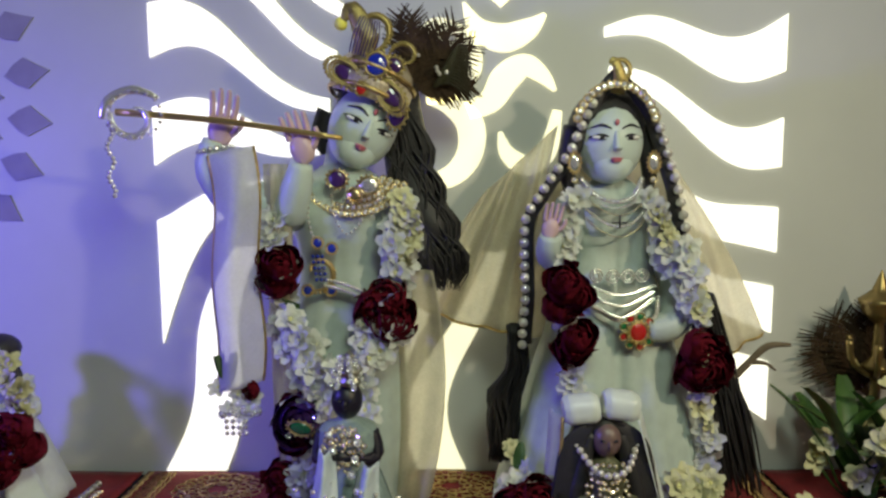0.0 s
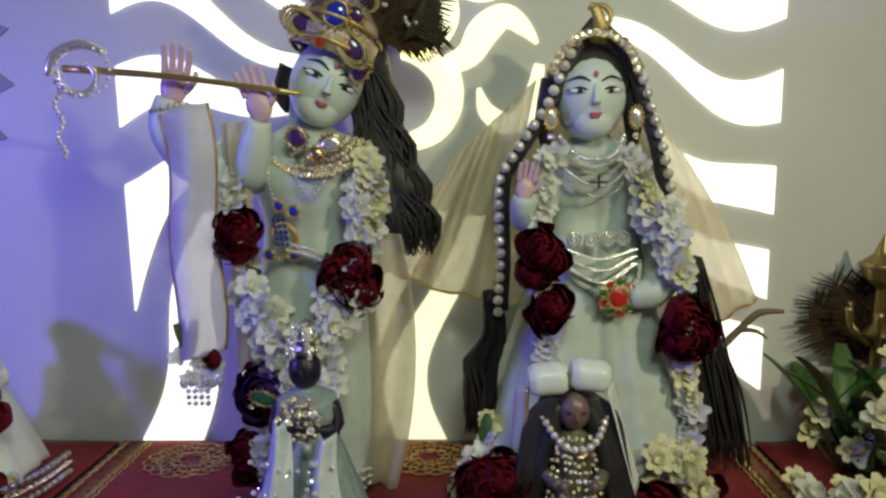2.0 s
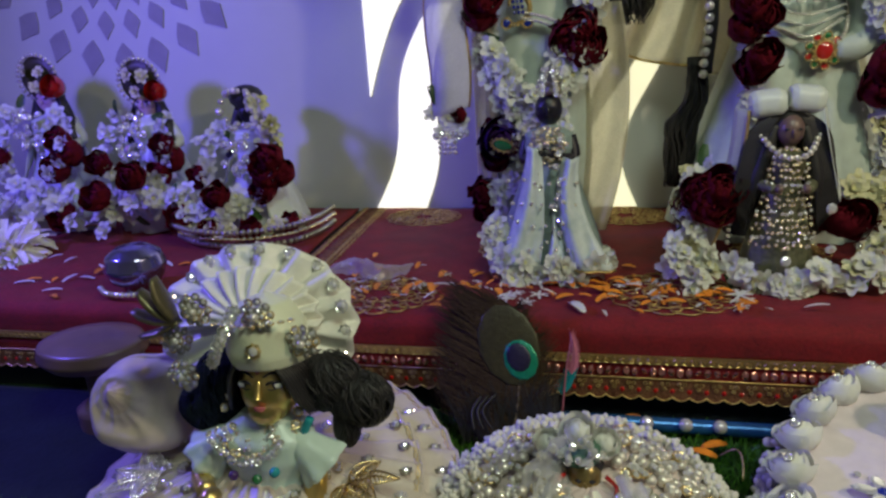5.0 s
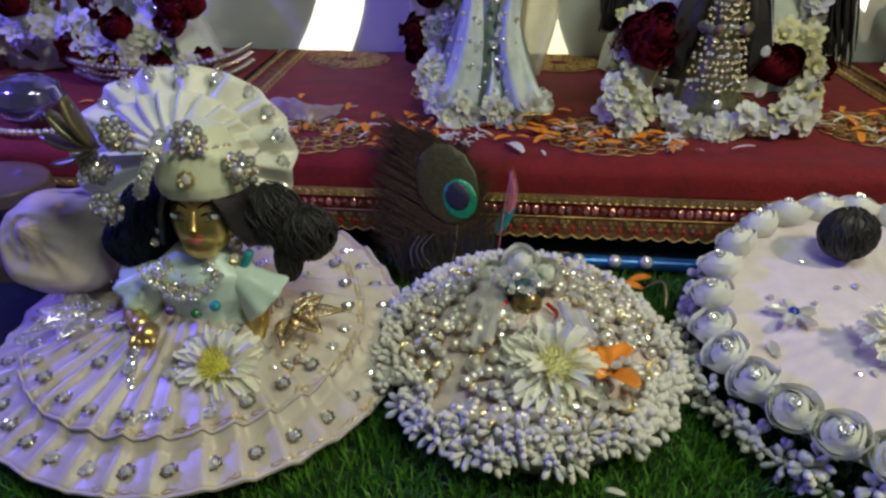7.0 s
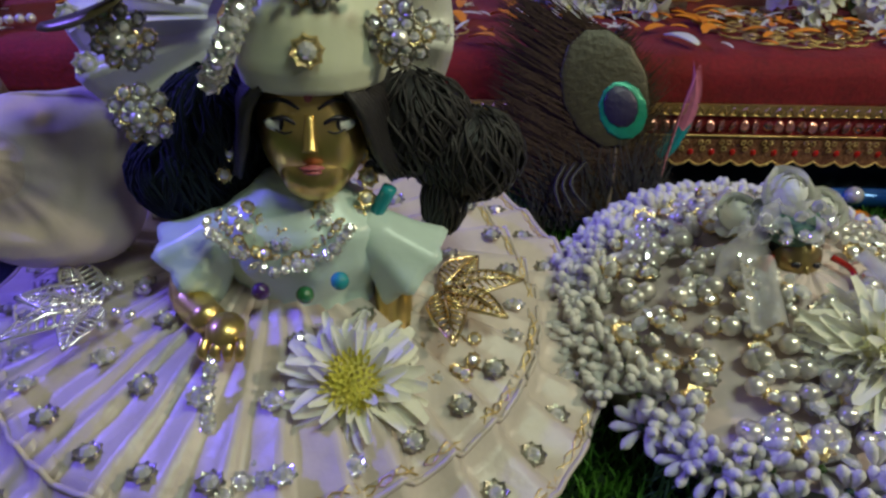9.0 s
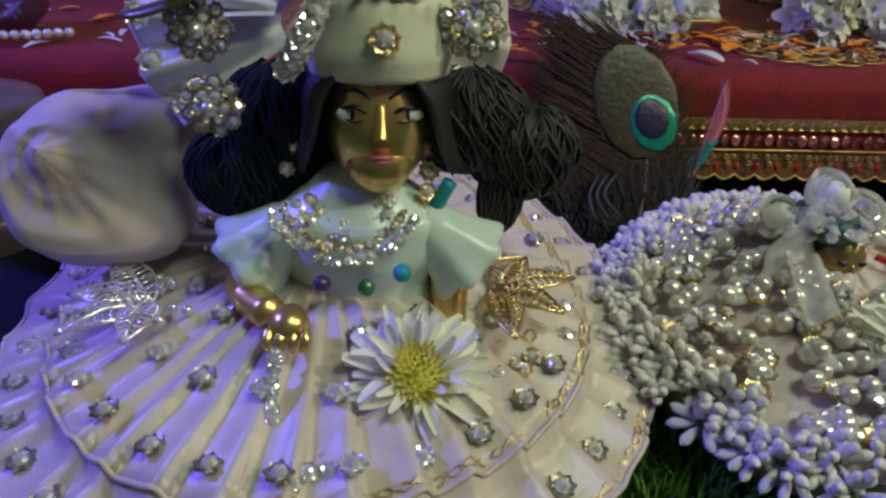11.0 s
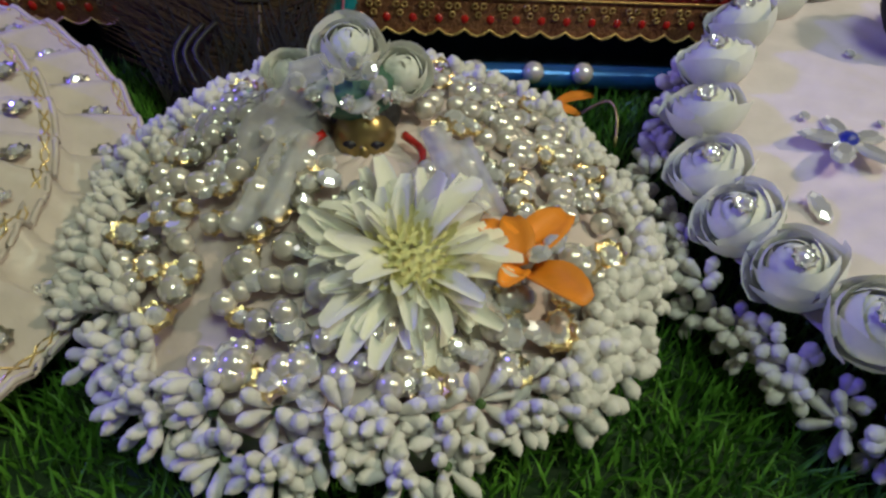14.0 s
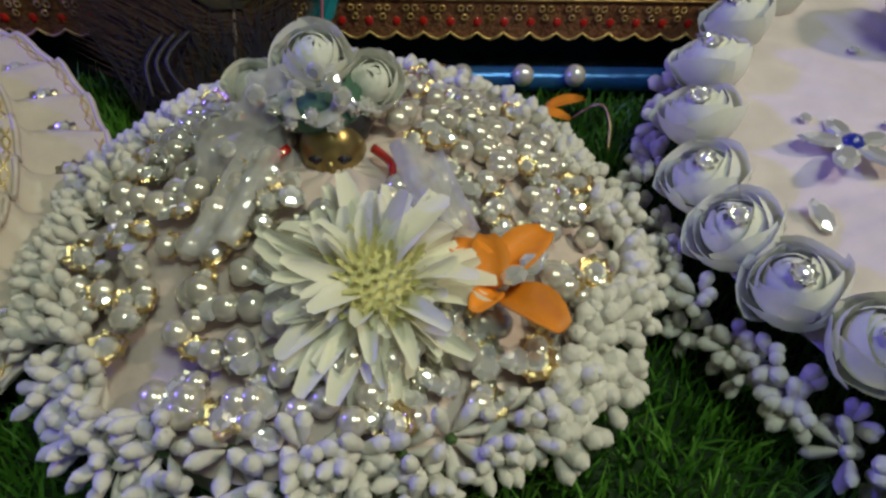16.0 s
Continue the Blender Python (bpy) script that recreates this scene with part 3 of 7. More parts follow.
om_stroke([(0.090, 0.652, 0.006), (0.102, 0.618, 0.024), (0.134, 0.600, 0.030), (0.164, 0.624, 0.028), (0.178, 0.684, 0.014)], "om_stroke", om)
om_stroke([(0.034, 0.846, 0.004), (0.056, 0.808, 0.030), (0.094, 0.793, 0.042), (0.132, 0.806, 0.032), (0.158, 0.828, 0.006)], "om_stroke", om)
b = Build()
b.prism([(0.09, 0.838), (0.116, 0.862), (0.09, 0.888), (0.064, 0.862)], PF, PB)
part("om_dot", b, WARMACRYLIC, om, smooth=False)

# the leaf rosette of the wall board: grey plates, the cut-outs' shade painted in
rosette = thing("leaf_rosette", "leaf cut-outs in rings, their shade put into flat grey plates", "wall panel", kind="structure")
for ring, (rad, ln) in enumerate(((0.078, 0.024), (0.108, 0.030), (0.143, 0.036), (0.184, 0.042), (0.234, 0.050), (0.300, 0.066))):
    n = 26 if ring else 13
    for i in range(n):
        a = TAU * (i + 0.5 * (ring % 2)) / n
        c, s = math.cos(a), math.sin(a)
        cx, cz = -0.936 + rad * c, 0.709 + rad * s
        w = min(ln * 0.36, rad * math.pi / n * 0.74)
        b = Build()
        pts = [(ln * 0.56, 0), (ln * 0.32, w * 0.40), (0, w), (-ln * 0.26, w * 0.62), (-ln * 0.50, 0), (-ln * 0.26, -w * 0.62), (0, -w), (ln * 0.32, -w * 0.40)]
        b.prism([(cx + p * c - q * s, cz + p * s + q * c) for p, q in pts][::-1], WY - 0.0025, WY + 0.006)
        part("leaf_cut", b, LEAFCUT, rosette, smooth=False)

# ---------------------------------------------------------------- altar and cloths
b = Build()
b.box((-2.05, FY + 0.012, -0.29), (1.65, WY - 0.004, TZ - 0.006))
tagged(part("altar_table", b, NAVY, smooth=False), "long low altar table under the red cloths", "table")


def cloth(name, x0, x1, label):
    """A velvet cloth lying on the altar and falling over its front edge."""
    top = thing(name, label, "altar cloth", "altar cloths")
    r = 0.016
    path = [(WY - 0.008 - (WY - 0.02 - FY - r) * k / 30, TZ) for k in range(31)]
    path += [(FY + r - r * math.sin(a), TZ - r + r * math.cos(a)) for a in [0.2 * k for k in range(1, 8)]] + [(FY, TZ - r - (TZ - r - 0.072) * k / 4) for k in range(1, 5)]
    b = Build()

    def fn(u, v):
        k = v * (len(path) - 1)
        i = min(int(k), len(path) - 2)
        y = path[i][0] * (1 - k + i) + path[i + 1][0] * (k - i)
        z = path[i][1] * (1 - k + i) + path[i + 1][1] * (k - i)
        x = x0 + (x1 - x0) * u
        return (x, y, z + 0.0022 * noise.noise((x * 9, y * 9, 1.3)) + 0.001 * noise.noise((x * 30, y * 30, 4)))
    b.grid(fn, 60, len(path) - 1)
    part("velvet", b, VELVET, top, "crumpled red velvet", thick=0.002)
    # front borders: braid, sequin band, scalloped hem
    b = Build()
    b.box((x0, FY - 0.004, 0.064), (x1, FY - 0.0005, 0.074))
    for i in range(int((x1 - x0) / 0.0095)):
        xx = x0 + 0.0095 * (i + 0.5)
        b.tube([(xx - 0.004, FY - 0.006, 0.065), (xx, FY - 0.008, 0.073), (xx + 0.004, FY - 0.006, 0.066), (xx - 0.001, FY - 0.006, 0.066)], 0.0008, 0, None, 4, 3)
    part("gold_braid", b, ZARI, top, "looped gold braid", False)
    b = Build()
    b.box((x0, FY - 0.003, 0.046), (x1, FY - 0.0005, 0.064))
    part("sequin_band", b, VELVET, top, smooth=False)
    b = Build()
    n = int((x1 - x0) / 0.0185)
    prof = []
    for i in range(n * 8 + 1):
        s = i / 8
        prof.append((x0 + 0.0185 * s, 0.023 - 0.005 * abs(math.sin(math.pi * s))))
    b.prism([(x0, 0.046)] + prof + [(prof[-1][0], 0.046)], FY - 0.003, FY - 0.001)
    part("hem", b, TRIM, top, "scalloped brocade hem with gold flowers", False)
    b = Build()
    b.tube([(x, FY - 0.004, z) for x, z in prof[::2]], 0.0011, 0, None, 4, 1)
    b.tube([(x0, FY - 0.004, 0.046), (x1, FY - 0.004, 0.046)], 0.0011, 0, None, 5, 1)
    for i in range(n):
        xx = x0 + 0.0185 * (i + 0.5)
        for dx, dz in ((-0.003, 0.040), (0.003, 0.040), (0, 0.034)):
            ring = [(xx + dx + 0.0021 * math.cos(TAU * k / 6), FY - 0.0045, dz + 0.0021 * math.sin(TAU * k / 6)) for k in range(7)]
            b.tube(ring, 0.0007, 0, None, 4, 1)
        b.ball((xx + 0.009, FY - 0.003, 0.030), (0.0030, 0.0012, 0.0034), 1, None, 8, 5)
    part("embroidery", b, [ZARI, RUBY], top)
    return top


main_cloth = cloth("altar_cloth", -0.478, 0.505, "red velvet altar cloth with gold embroidered borders")
left_cloth = cloth("altar_cloth", -1.45, -0.486, "red velvet altar cloth under the small statues")
right_cloth = cloth("altar_cloth", 0.513, 1.45, "red velvet altar cloth beside the flowers")

# sequins of the front band
seq = Build()
seq.ball((0, 0, 0), (0.0045, 0.0012, 0.0055), 0, None, 8, 5)
SEQ = seq.mesh("sequin", [SEQUIN])
for i in range(100):
    part("sequin", SEQ, None, main_cloth, at=Matrix.Translation((-0.473 + 0.0098 * i, FY - 0.0045, 0.055)) @ Matrix.Rotation(rnd.uniform(-0.5, 0.5), 4, "X") @ Matrix.Rotation(rnd.uniform(-0.6, 0.6), 4, "Z"))

# side borders lying on the cloth
for side, x0 in ((-1, -0.478), (1, 0.505)):
    b = Build()
    for k, (off, wid, hi) in enumerate(((0.004, 0.007, 0.0035), (0.018, 0.016, 0.003), (0.036, 0.006, 0.0035), (0.046, 0.003, 0.003))):
        xa = x0 - side * off
        b.grid(lambda u, v: (xa - side * wid * u + 0.0015 * math.sin(v * 160 + k), FY + 0.02 + (WY - FY - 0.035) * v, TZ + hi + 0.0012 * math.sin(v * 420 + u * 3)), 3, 260, 0 if k != 1 else 1)
    part("side_border", b, [ZARI, TRIM], main_cloth, "gold and maroon side border", thick=0.0015)


def medallion(x, y, rx, ry, seed):
    """Gold thread embroidery in rings of petals."""
    r, b = random.Random(seed), Build()
    for ring, n in ((1.0, 16), (0.72, 12), (0.42, 8)):
        pts = []
        for i in range(n * 8 + 1):
            a = TAU * i / (n * 8)
            q = ring * (1 + 0.1 * abs(math.sin(n * a / 2)))
            pts.append((x + rx * q * math.cos(a), y + ry * q * math.sin(a), TZ + 0.0035))
        b.tube(pts, 0.0011, 0, None, 4, 1)
        for i in range(n):
            a = TAU * i / n
            cx, cy = x + rx * ring * 0.86 * math.cos(a), y + ry * ring * 0.86 * math.sin(a)
            loop = [(cx + 0.007 * math.cos(TAU * k / 7 + a), cy + 0.006 * math.sin(TAU * k / 7 + a), TZ + 0.003 + r.uniform(0, 0.002)) for k in range(8)]
            b.tube(loop, 0.0012, 0, None, 4, 1)
    part("medallion", b, ZARI, main_cloth, "gold embroidered medallion")


for k, m in enumerate(((-0.342, 0.975, 0.062, 0.05), (0.014, 0.985, 0.065, 0.05), (0.045, 0.64, 0.075, 0.06), (-0.325, 0.615, 0.072, 0.058), (0.395, 0.69, 0.072, 0.062), (0.30, 0.985, 0.06, 0.045), (-0.15, 0.80, 0.06, 0.05), (0.21, 0.80, 0.06, 0.05))):
    medallion(*m, k)

# ---------------------------------------------------------------- the figures


def shrine_statue(name, label, at, group="", skin=MARBLE, dress=CLOTH, height=0.25, width=0.07, dark_hair=True, fold=0.09, folds=13, arms=True):
    """A small dressed statue as one plain mesh: gown, bust, head, hair, arms."""
    b, h, w = Build(), height, width
    b.lathe([(w, 0.0), (w * 1.02, 0.02 * h), (w * 0.8, 0.25 * h), (w * 0.52, 0.5 * h), (w * 0.42, 0.58 * h), (w * 0.5, 0.66 * h), (w * 0.46, 0.73 * h), (w * 0.16, 0.77 * h), (w * 0.14, 0.8 * h)], 0, None, 40,
            lambda a, v, r, z: (r * (1 + fold * max(0, 1 - v * 1.8) * math.sin(folds * a + 2 * math.sin(3 * a))), z))
    b.ball((0, -0.01 * h, 0.86 * h), (0.072 * h, 0.075 * h, 0.09 * h), 1, None, 16, 12)
    b.ball((0, -0.085 * h, 0.855 * h), (0.012 * h, 0.016 * h, 0.024 * h), 1, None, 8, 6)
    for s in (-1, 1):
        b.ball((s * 0.03 * h, -0.072 * h, 0.873 * h), (0.016 * h, 0.012 * h, 0.008 * h), 3, None, 8, 5)
        if not arms:
            b.tube([(s * w * 0.38, -0.01 * h, 0.71 * h), (s * w * 0.46, -0.05 * h, 0.6 * h), (-0.1 * w, -0.17 * h, 0.66 * h)], [0.04 * h, 0.034 * h, 0.022 * h], 1, None, 10)
            continue
        b.tube([(s * w * 0.42, 0, 0.70 * h), (s * w * 0.66, -0.03 * h, 0.58 * h), (s * w * 0.4, -0.16 * h, 0.56 * h)], [0.04 * h, 0.035 * h, 0.026 * h], 0, None, 10)
        b.ball((s * w * 0.34, -0.17 * h, 0.57 * h), (0.024 * h, 0.03 * h, 0.026 * h), 1, None, 8, 6)
    if dark_hair:
        b.ball((0, 0.02 * h, 0.875 * h), (0.088 * h, 0.08 * h, 0.098 * h), 2, None, 16, 10)
        for s in (-1, 1):
            b.tube([(s * 0.07 * h, 0.0, 0.89 * h), (s * 0.11 * h, -0.01 * h, 0.76 * h), (s * 0.15 * h, -0.03 * h, 0.6 * h), (s * 0.18 * h, -0.03 * h, 0.42 * h)], [0.03 * h, 0.045 * h, 0.045 * h, 0.02 * h], 2, None, 10)
    return tagged(part(name, b, [dress, skin, HAIR, PAINT], at=at), label, "statue", group)


# flute player in white
b = Build()
KX, KY = -0.135, 0.925
b.lathe([(0.075, TZ + 0.004), (0.082, 0.14), (0.088, 0.24), (0.082, 0.34), (0.066, 0.42), (0.058, 0.47), (0.072, 0.53), (0.066, 0.575), (0.024, 0.60), (0.02, 0.63)], 0, Matrix.Translation((KX, KY, 0)), 48,
        lambda a, v, r, z: (r * (1 + 0.05 * max(0, 1 - v * 1.7) * math.sin(15 * a + math.sin(4 * a))) * (0.82 + 0.18 * abs(math.cos(a))), z))
head = Matrix.Translation((-0.103, 0.905, 0.648)) @ Matrix.Rotation(radians(25), 4, "Y") @ Matrix.Rotation(radians(17), 4, "Z")


def face(b, m, s, eye=1.0, wide=1.0):
    """A plain painted head, about s high, that looks along -y; eye scales the opening of the lids."""
    b.ball((0, 0, 0), (0.40 * s * wide, 0.40 * s, 0.5 * s), 1, m, 28, 20)
    b.ball((0, -0.20 * s, -0.28 * s), (0.24 * s * wide, 0.18 * s, 0.20 * s), 1, m, 16, 12)
    b.tube([(0, -0.375 * s, 0.10 * s), (0, -0.42 * s, -0.03 * s), (0, -0.445 * s, -0.10 * s)], [0.03 * s, 0.038 * s, 0.05 * s], 1, m, 10)
    for k in (-1, 1):
        x = k * wide
        sink = 0.16 * (1 - wide) * s
        b.ball((x * 0.172 * s, -0.342 * s + sink, 0.04 * s), (0.112 * s, 0.034 * s, 0.050 * s * eye), 4, m, 14, 8)
        b.ball((x * 0.168 * s, -0.360 * s + sink, 0.038 * s), (0.044 * s, 0.020 * s, 0.044 * s * eye), 3, m, 10, 8)
        b.tube([(x * 0.06 * s, -0.372 * s, 0.03 * s), (x * 0.17 * s, -0.376 * s, 0.04 * s + 0.046 * s * eye), (x * 0.31 * s, -0.288 * s, 0.045 * s)], [0.008 * s, 0.017 * s, 0.006 * s], 3, m, 6)
        b.tube([(x * 0.06 * s, -0.368 * s, 0.03 * s), (x * 0.17 * s, -0.374 * s, 0.04 * s - 0.046 * s * eye), (x * 0.29 * s, -0.298 * s, 0.04 * s)], [0.004 * s, 0.007 * s, 0.003 * s], 3, m, 6)
        b.tube([(x * 0.06 * s, -0.382 * s, 0.135 * s), (x * 0.17 * s, -0.358 * s, 0.185 * s), (x * 0.31 * s, -0.258 * s, 0.145 * s)], [0.008 * s, 0.014 * s, 0.004 * s], 3, m, 6)
    b.ball((0, -0.398 * s, -0.208 * s), (0.078 * s, 0.034 * s, 0.017 * s), 5, m, 12, 6)
    b.ball((0, -0.393 * s, -0.234 * s), (0.060 * s, 0.034 * s, 0.018 * s), 5, m, 12, 6)
    b.ball((0, -0.392 * s, 0.21 * s), (0.026 * s, 0.012 * s, 0.036 * s), 5, m, 8, 6)


def hand(b, m, s, mi=1):
    """A plain open hand: palm and four fingers up, thumb aside."""
    b.ball((0, 0, 0), (0.32 * s, 0.16 * s, 0.4 * s), mi, m, 12, 8)
    for k in range(4):
        x = (-0.24 + 0.16 * k) * s
        b.tube([(x, 0, 0.25 * s), (x * 1.15, -0.05 * s, 0.6 * s), (x * 1.2, -0.14 * s, (0.86 + 0.08 * (k in (1, 2))) * s)], [0.085 * s, 0.075 * s, 0.05 * s], mi, m, 8)
    b.tube([(0.26 * s, 0, -0.05 * s), (0.45 * s, -0.06 * s, 0.2 * s), (0.48 * s, -0.1 * s, 0.42 * s)], [0.09 * s, 0.08 * s, 0.05 * s], mi, m, 8)


face(b, head, 0.112, 0.55)
b.tube([(-0.20, 0.91, 0.565), (-0.255, 0.885, 0.545), (-0.292, 0.868, 0.59), (-0.286, 0.862, 0.63)], [0.030, 0.028, 0.022, 0.015], 1, None, 14)
b.tube([(-0.19, 0.90, 0.565), (-0.197, 0.875, 0.535), (-0.182, 0.855, 0.57), (-0.174, 0.848, 0.60)], [0.026, 0.024, 0.02, 0.014], 1, None, 14)
hand(b, Matrix.Translation((-0.277, 0.858, 0.642)) @ Matrix.Rotation(radians(12), 4, "Y"), 0.054, 6)
hand(b, Matrix.Translation((-0.172, 0.846, 0.618)) @ Matrix.Rotation(radians(-15), 4, "Y"), 0.050, 6)
for s in (-1, 1):
    b.ball((KX + s * 0.045, KY - 0.075, TZ + 0.014), (0.022, 0.045, 0.013), 1, None, 12, 8)
tagged(part("flute_player_statue", b, [GOWNCLOTH, MARBLE, HAIR, PAINT, EYEWHITE, LIP, BLUSH]), "white marble statue holding a flute, in white cloth, on the altar", "statue")

# companion with veil
b = Build()
RX, RY = 0.235, 0.945
b.lathe([(0.155, TZ + 0.004), (0.15, 0.15), (0.125, 0.24), (0.095, 0.34), (0.068, 0.43), (0.056, 0.475), (0.064, 0.52), (0.06, 0.555), (0.022, 0.58), (0.02, 0.61)], 0, Matrix.Translation((RX, RY, 0)), 60,
        lambda a, v, r, z: (r * (1 + 0.05 * max(0, 1 - v * 1.6) * math.sin(17 * a + math.sin(5 * a))) * (0.62 + 0.38 * abs(math.cos(a))), z))
face(b, Matrix.Translation((0.228, 0.925, 0.628)), 0.112, 0.6)
b.tube([(0.185, 0.935, 0.54), (0.155, 0.905, 0.48), (0.142, 0.88, 0.49), (0.142, 0.872, 0.505)], [0.028, 0.025, 0.018, 0.014], 0, None, 12)
hand(b, Matrix.Translation((0.142, 0.872, 0.515)) @ Matrix.Rotation(radians(10), 4, "Y"), 0.036, 6)
b.tube([(0.28, 0.935, 0.54), (0.325, 0.92, 0.45), (0.31, 0.885, 0.39), (0.27, 0.875, 0.38)], [0.03, 0.03, 0.022, 0.016], 0, None, 12)
tagged(part("veiled_statue", b, [GOWNCLOTH, MARBLE, HAIR, PAINT, EYEWHITE, LIP, BLUSH]), "white marble statue in a white gown and pearl-edged veil", "statue")

# ---------------------------------------------------------------- what the flute player wears
wig = thing("wig", "long wavy black hair of the flute player", "wig")
b = Build()
b.ball((-0.085, 0.935, 0.68), (0.058, 0.045, 0.058), 0, None, 18, 12)
b.tube([(-0.06, 0.94, 0.69), (-0.05, 0.942, 0.63), (-0.038, 0.94, 0.57), (-0.012, 0.935, 0.51), (0.006, 0.93, 0.475)], [0.03, 0.032, 0.034, 0.034, 0.012], 0, None, 12)
b.tube([(-0.055, 0.93, 0.60), (-0.038, 0.93, 0.53), (-0.026, 0.925, 0.475), (-0.032, 0.92, 0.445)], [0.02, 0.03, 0.024, 0.01], 0, None, 12)
b.tube([(-0.15, 0.93, 0.67), (-0.162, 0.93, 0.64), (-0.158, 0.93, 0.615)], [0.02, 0.016, 0.006], 0, None, 10)
part("hair", b, HAIR, wig)
b = Build()
for k in range(260):
    t, y, e = rnd.uniform(-1, 1), 0.905 + rnd.uniform(0, 0.04), rnd.uniform(0, 0.03)
    w = 0.012 * math.sin(k * 0.024 + 2 * t)
    b.tube([(-0.055 + 0.014 * t, y, 0.67), (-0.046 + 0.026 * t + w, y, 0.62), (-0.034 + 0.030 * t - w, y, 0.57), (-0.018 + 0.032 * t + w, y, 0.52), (0.0 + 0.028 * t - w, y - 0.004, 0.48 - e * 0.6), (0.004 + 0.022 * t, y, 0.455 - e)], [0.0012, 0.0018, 0.002, 0.002, 0.0016, 0.0004], 0, None, 4, 3)
tagged(part("loose_lock", b, HAIR, wig), kind="stuff")

crown = thing("crown", "gold crown with violet stones and a paisley crest", "crown", at=Matrix.Translation((-0.092, 0.905, 0.694)) @ Matrix.Rotation(radians(19), 4, "Y"))
b = Build()
b.lathe([(0.050, -0.012), (0.053, -0.004), (0.054, 0.012), (0.047, 0.034), (0.034, 0.048), (0.001, 0.053)], 0, None, 28)
part("cap", b, mat("cream_gold_brocade", (0.50, 0.40, 0.24), 0.4, 0.35, vary=0.4, scale=260, bump=0.6, second=(0.66, 0.55, 0.42)), crown, "cream and gold brocade cap")
b = Build()
for z, r, w in ((-0.012, 0.053, 0.0034), (0.016, 0.055, 0.003)):
    b.tube([(r * math.cos(TAU * k / 36), r * math.sin(TAU * k / 36), z - 0.012 * math.sin(TAU * k / 36)) for k in range(37)], w, 0, None, 6, 1)
part("band", b, ZARI, crown)


def stone(parent, x, y, z, rx, rz, material, turn=0, rim=GOLD, name="stone"):
    """An oval stone in a beaded setting, facing -y."""
    m = Matrix.Translation((x, y, z)) @ Matrix.Rotation(radians(turn), 4, "Y")
    b = Build()
    b.ball((0, 0, 0), (rx, 0.35 * min(rx, rz), rz), 0, m, 12, 8)
    pts = [(rx * 1.1 * math.cos(TAU * k / 20), -0.001, rz * 1.1 * math.sin(TAU * k / 20)) for k in range(21)]
    b.tube(pts, 0.16 * min(rx, rz), 1, m, 5, 1)
    for k in range(14):
        b.ball((rx * 1.32 * math.cos(TAU * k / 14), -0.001, rz * 1.32 * math.sin(TAU * k / 14)), 0.14 * min(rx, rz) + 0.0006, 1, m, 5, 4)
    return part(name, b, [material, rim], parent)


b = Build()
for sg, t in ((-1, 12), (1, 34)):
    m = Matrix.Translation((sg * 0.030, -0.047, 0.004 - 0.004 * sg)) @ Matrix.Rotation(radians(t), 4, "Y")
    for gr in (1.0, 1.22):
        b.tube([(gr * 0.022 * math.cos(TAU * k / 24), -0.002, gr * (0.012 + 0.003 * sg * math.cos(TAU * k / 24)) * math.sin(TAU * k / 24)) for k in range(25)], 0.0018, 0, m, 6, 1)
    for k in range(26):
        b.ball((0.0295 * math.cos(TAU * k / 26), -0.002, 0.0175 * math.sin(TAU * k / 26)), 0.0021, 0, m, 5, 4)
part("wing_frame", b, OLDGOLD, crown, "gold beaded butterfly frame")
for x, z, rx, rz, t, mt in ((-0.030, 0.008, 0.013, 0.008, 12, AMETHYST), (0.030, 0.0, 0.013, 0.008, 34, AMETHYST), (0.004, 0.03, 0.010, 0.011, 0, SAPPHIRE), (0.046, -0.018, 0.008, 0.013, 0, AMETHYST), (-0.005, -0.004, 0.005, 0.006, 0, RUBY), (0.024, 0.036, 0.008, 0.008, 0, AMETHYST)):
    stone(crown, x, -0.054 + abs(x) * 0.35, z, rx * 1.3, rz * 1.25, mt, t, OLDGOLD)


def paisley(b, m, s, mi=0, beads=26):
    """A curled paisley drop of beads and wire, about s high, in x and z."""
    spine = []
    for k in range(beads):
        a = -0.5 + 4.9 * k / (beads - 1)
        r = s * (0.5 - 0.33 * k / (beads - 1))
        spine.append((r * math.cos(a), 0, r * math.sin(a)))
    b.tube(spine, [s * 0.02 + s * 0.055 * math.sin(math.pi * k / (beads - 1)) for k in range(beads)], mi, m, 6, 1)
    for k, p in enumerate(spine):
        b.ball((p[0] * 1.14, -s * 0.03, p[2] * 1.14), s * 0.045, mi, m, 6, 4)


b = Build()
paisley(b, Matrix.Translation((-0.018, -0.035, 0.072)) @ Matrix.Rotation(radians(60), 4, "Y"), 0.058)
paisley(b, Matrix.Translation((0.032, -0.03, 0.054)) @ Matrix.Diagonal((-1, 1, 1, 1)), 0.04)
b.tube([(-0.02, -0.035, 0.03), (-0.022, -0.036, 0.06), (-0.05, -0.035, 0.088), (-0.055, -0.035, 0.07)], [0.012, 0.016, 0.010, 0.004], 0, None, 8, 4, 0.4)
part("crest", b, OLDGOLD, crown, "paisley crest of gold beads")
b = Build()
for k in range(9):
    b.tube([(-0.034 + 0.0035 * k, -0.046, 0.034), (-0.036 + 0.004 * k, -0.048, 0.06), (-0.034 + 0.003 * k, -0.044, 0.082)], 0.001, 0, None, 4)
part("crest_lining", b, AMETHYST, crown)
b = Build()
b.ball((-0.058, -0.03, 0.066), 0.0085, 0, None, 10, 8)
part("tassel_ball", b, YELLOW, crown, "yellow tassel ball")


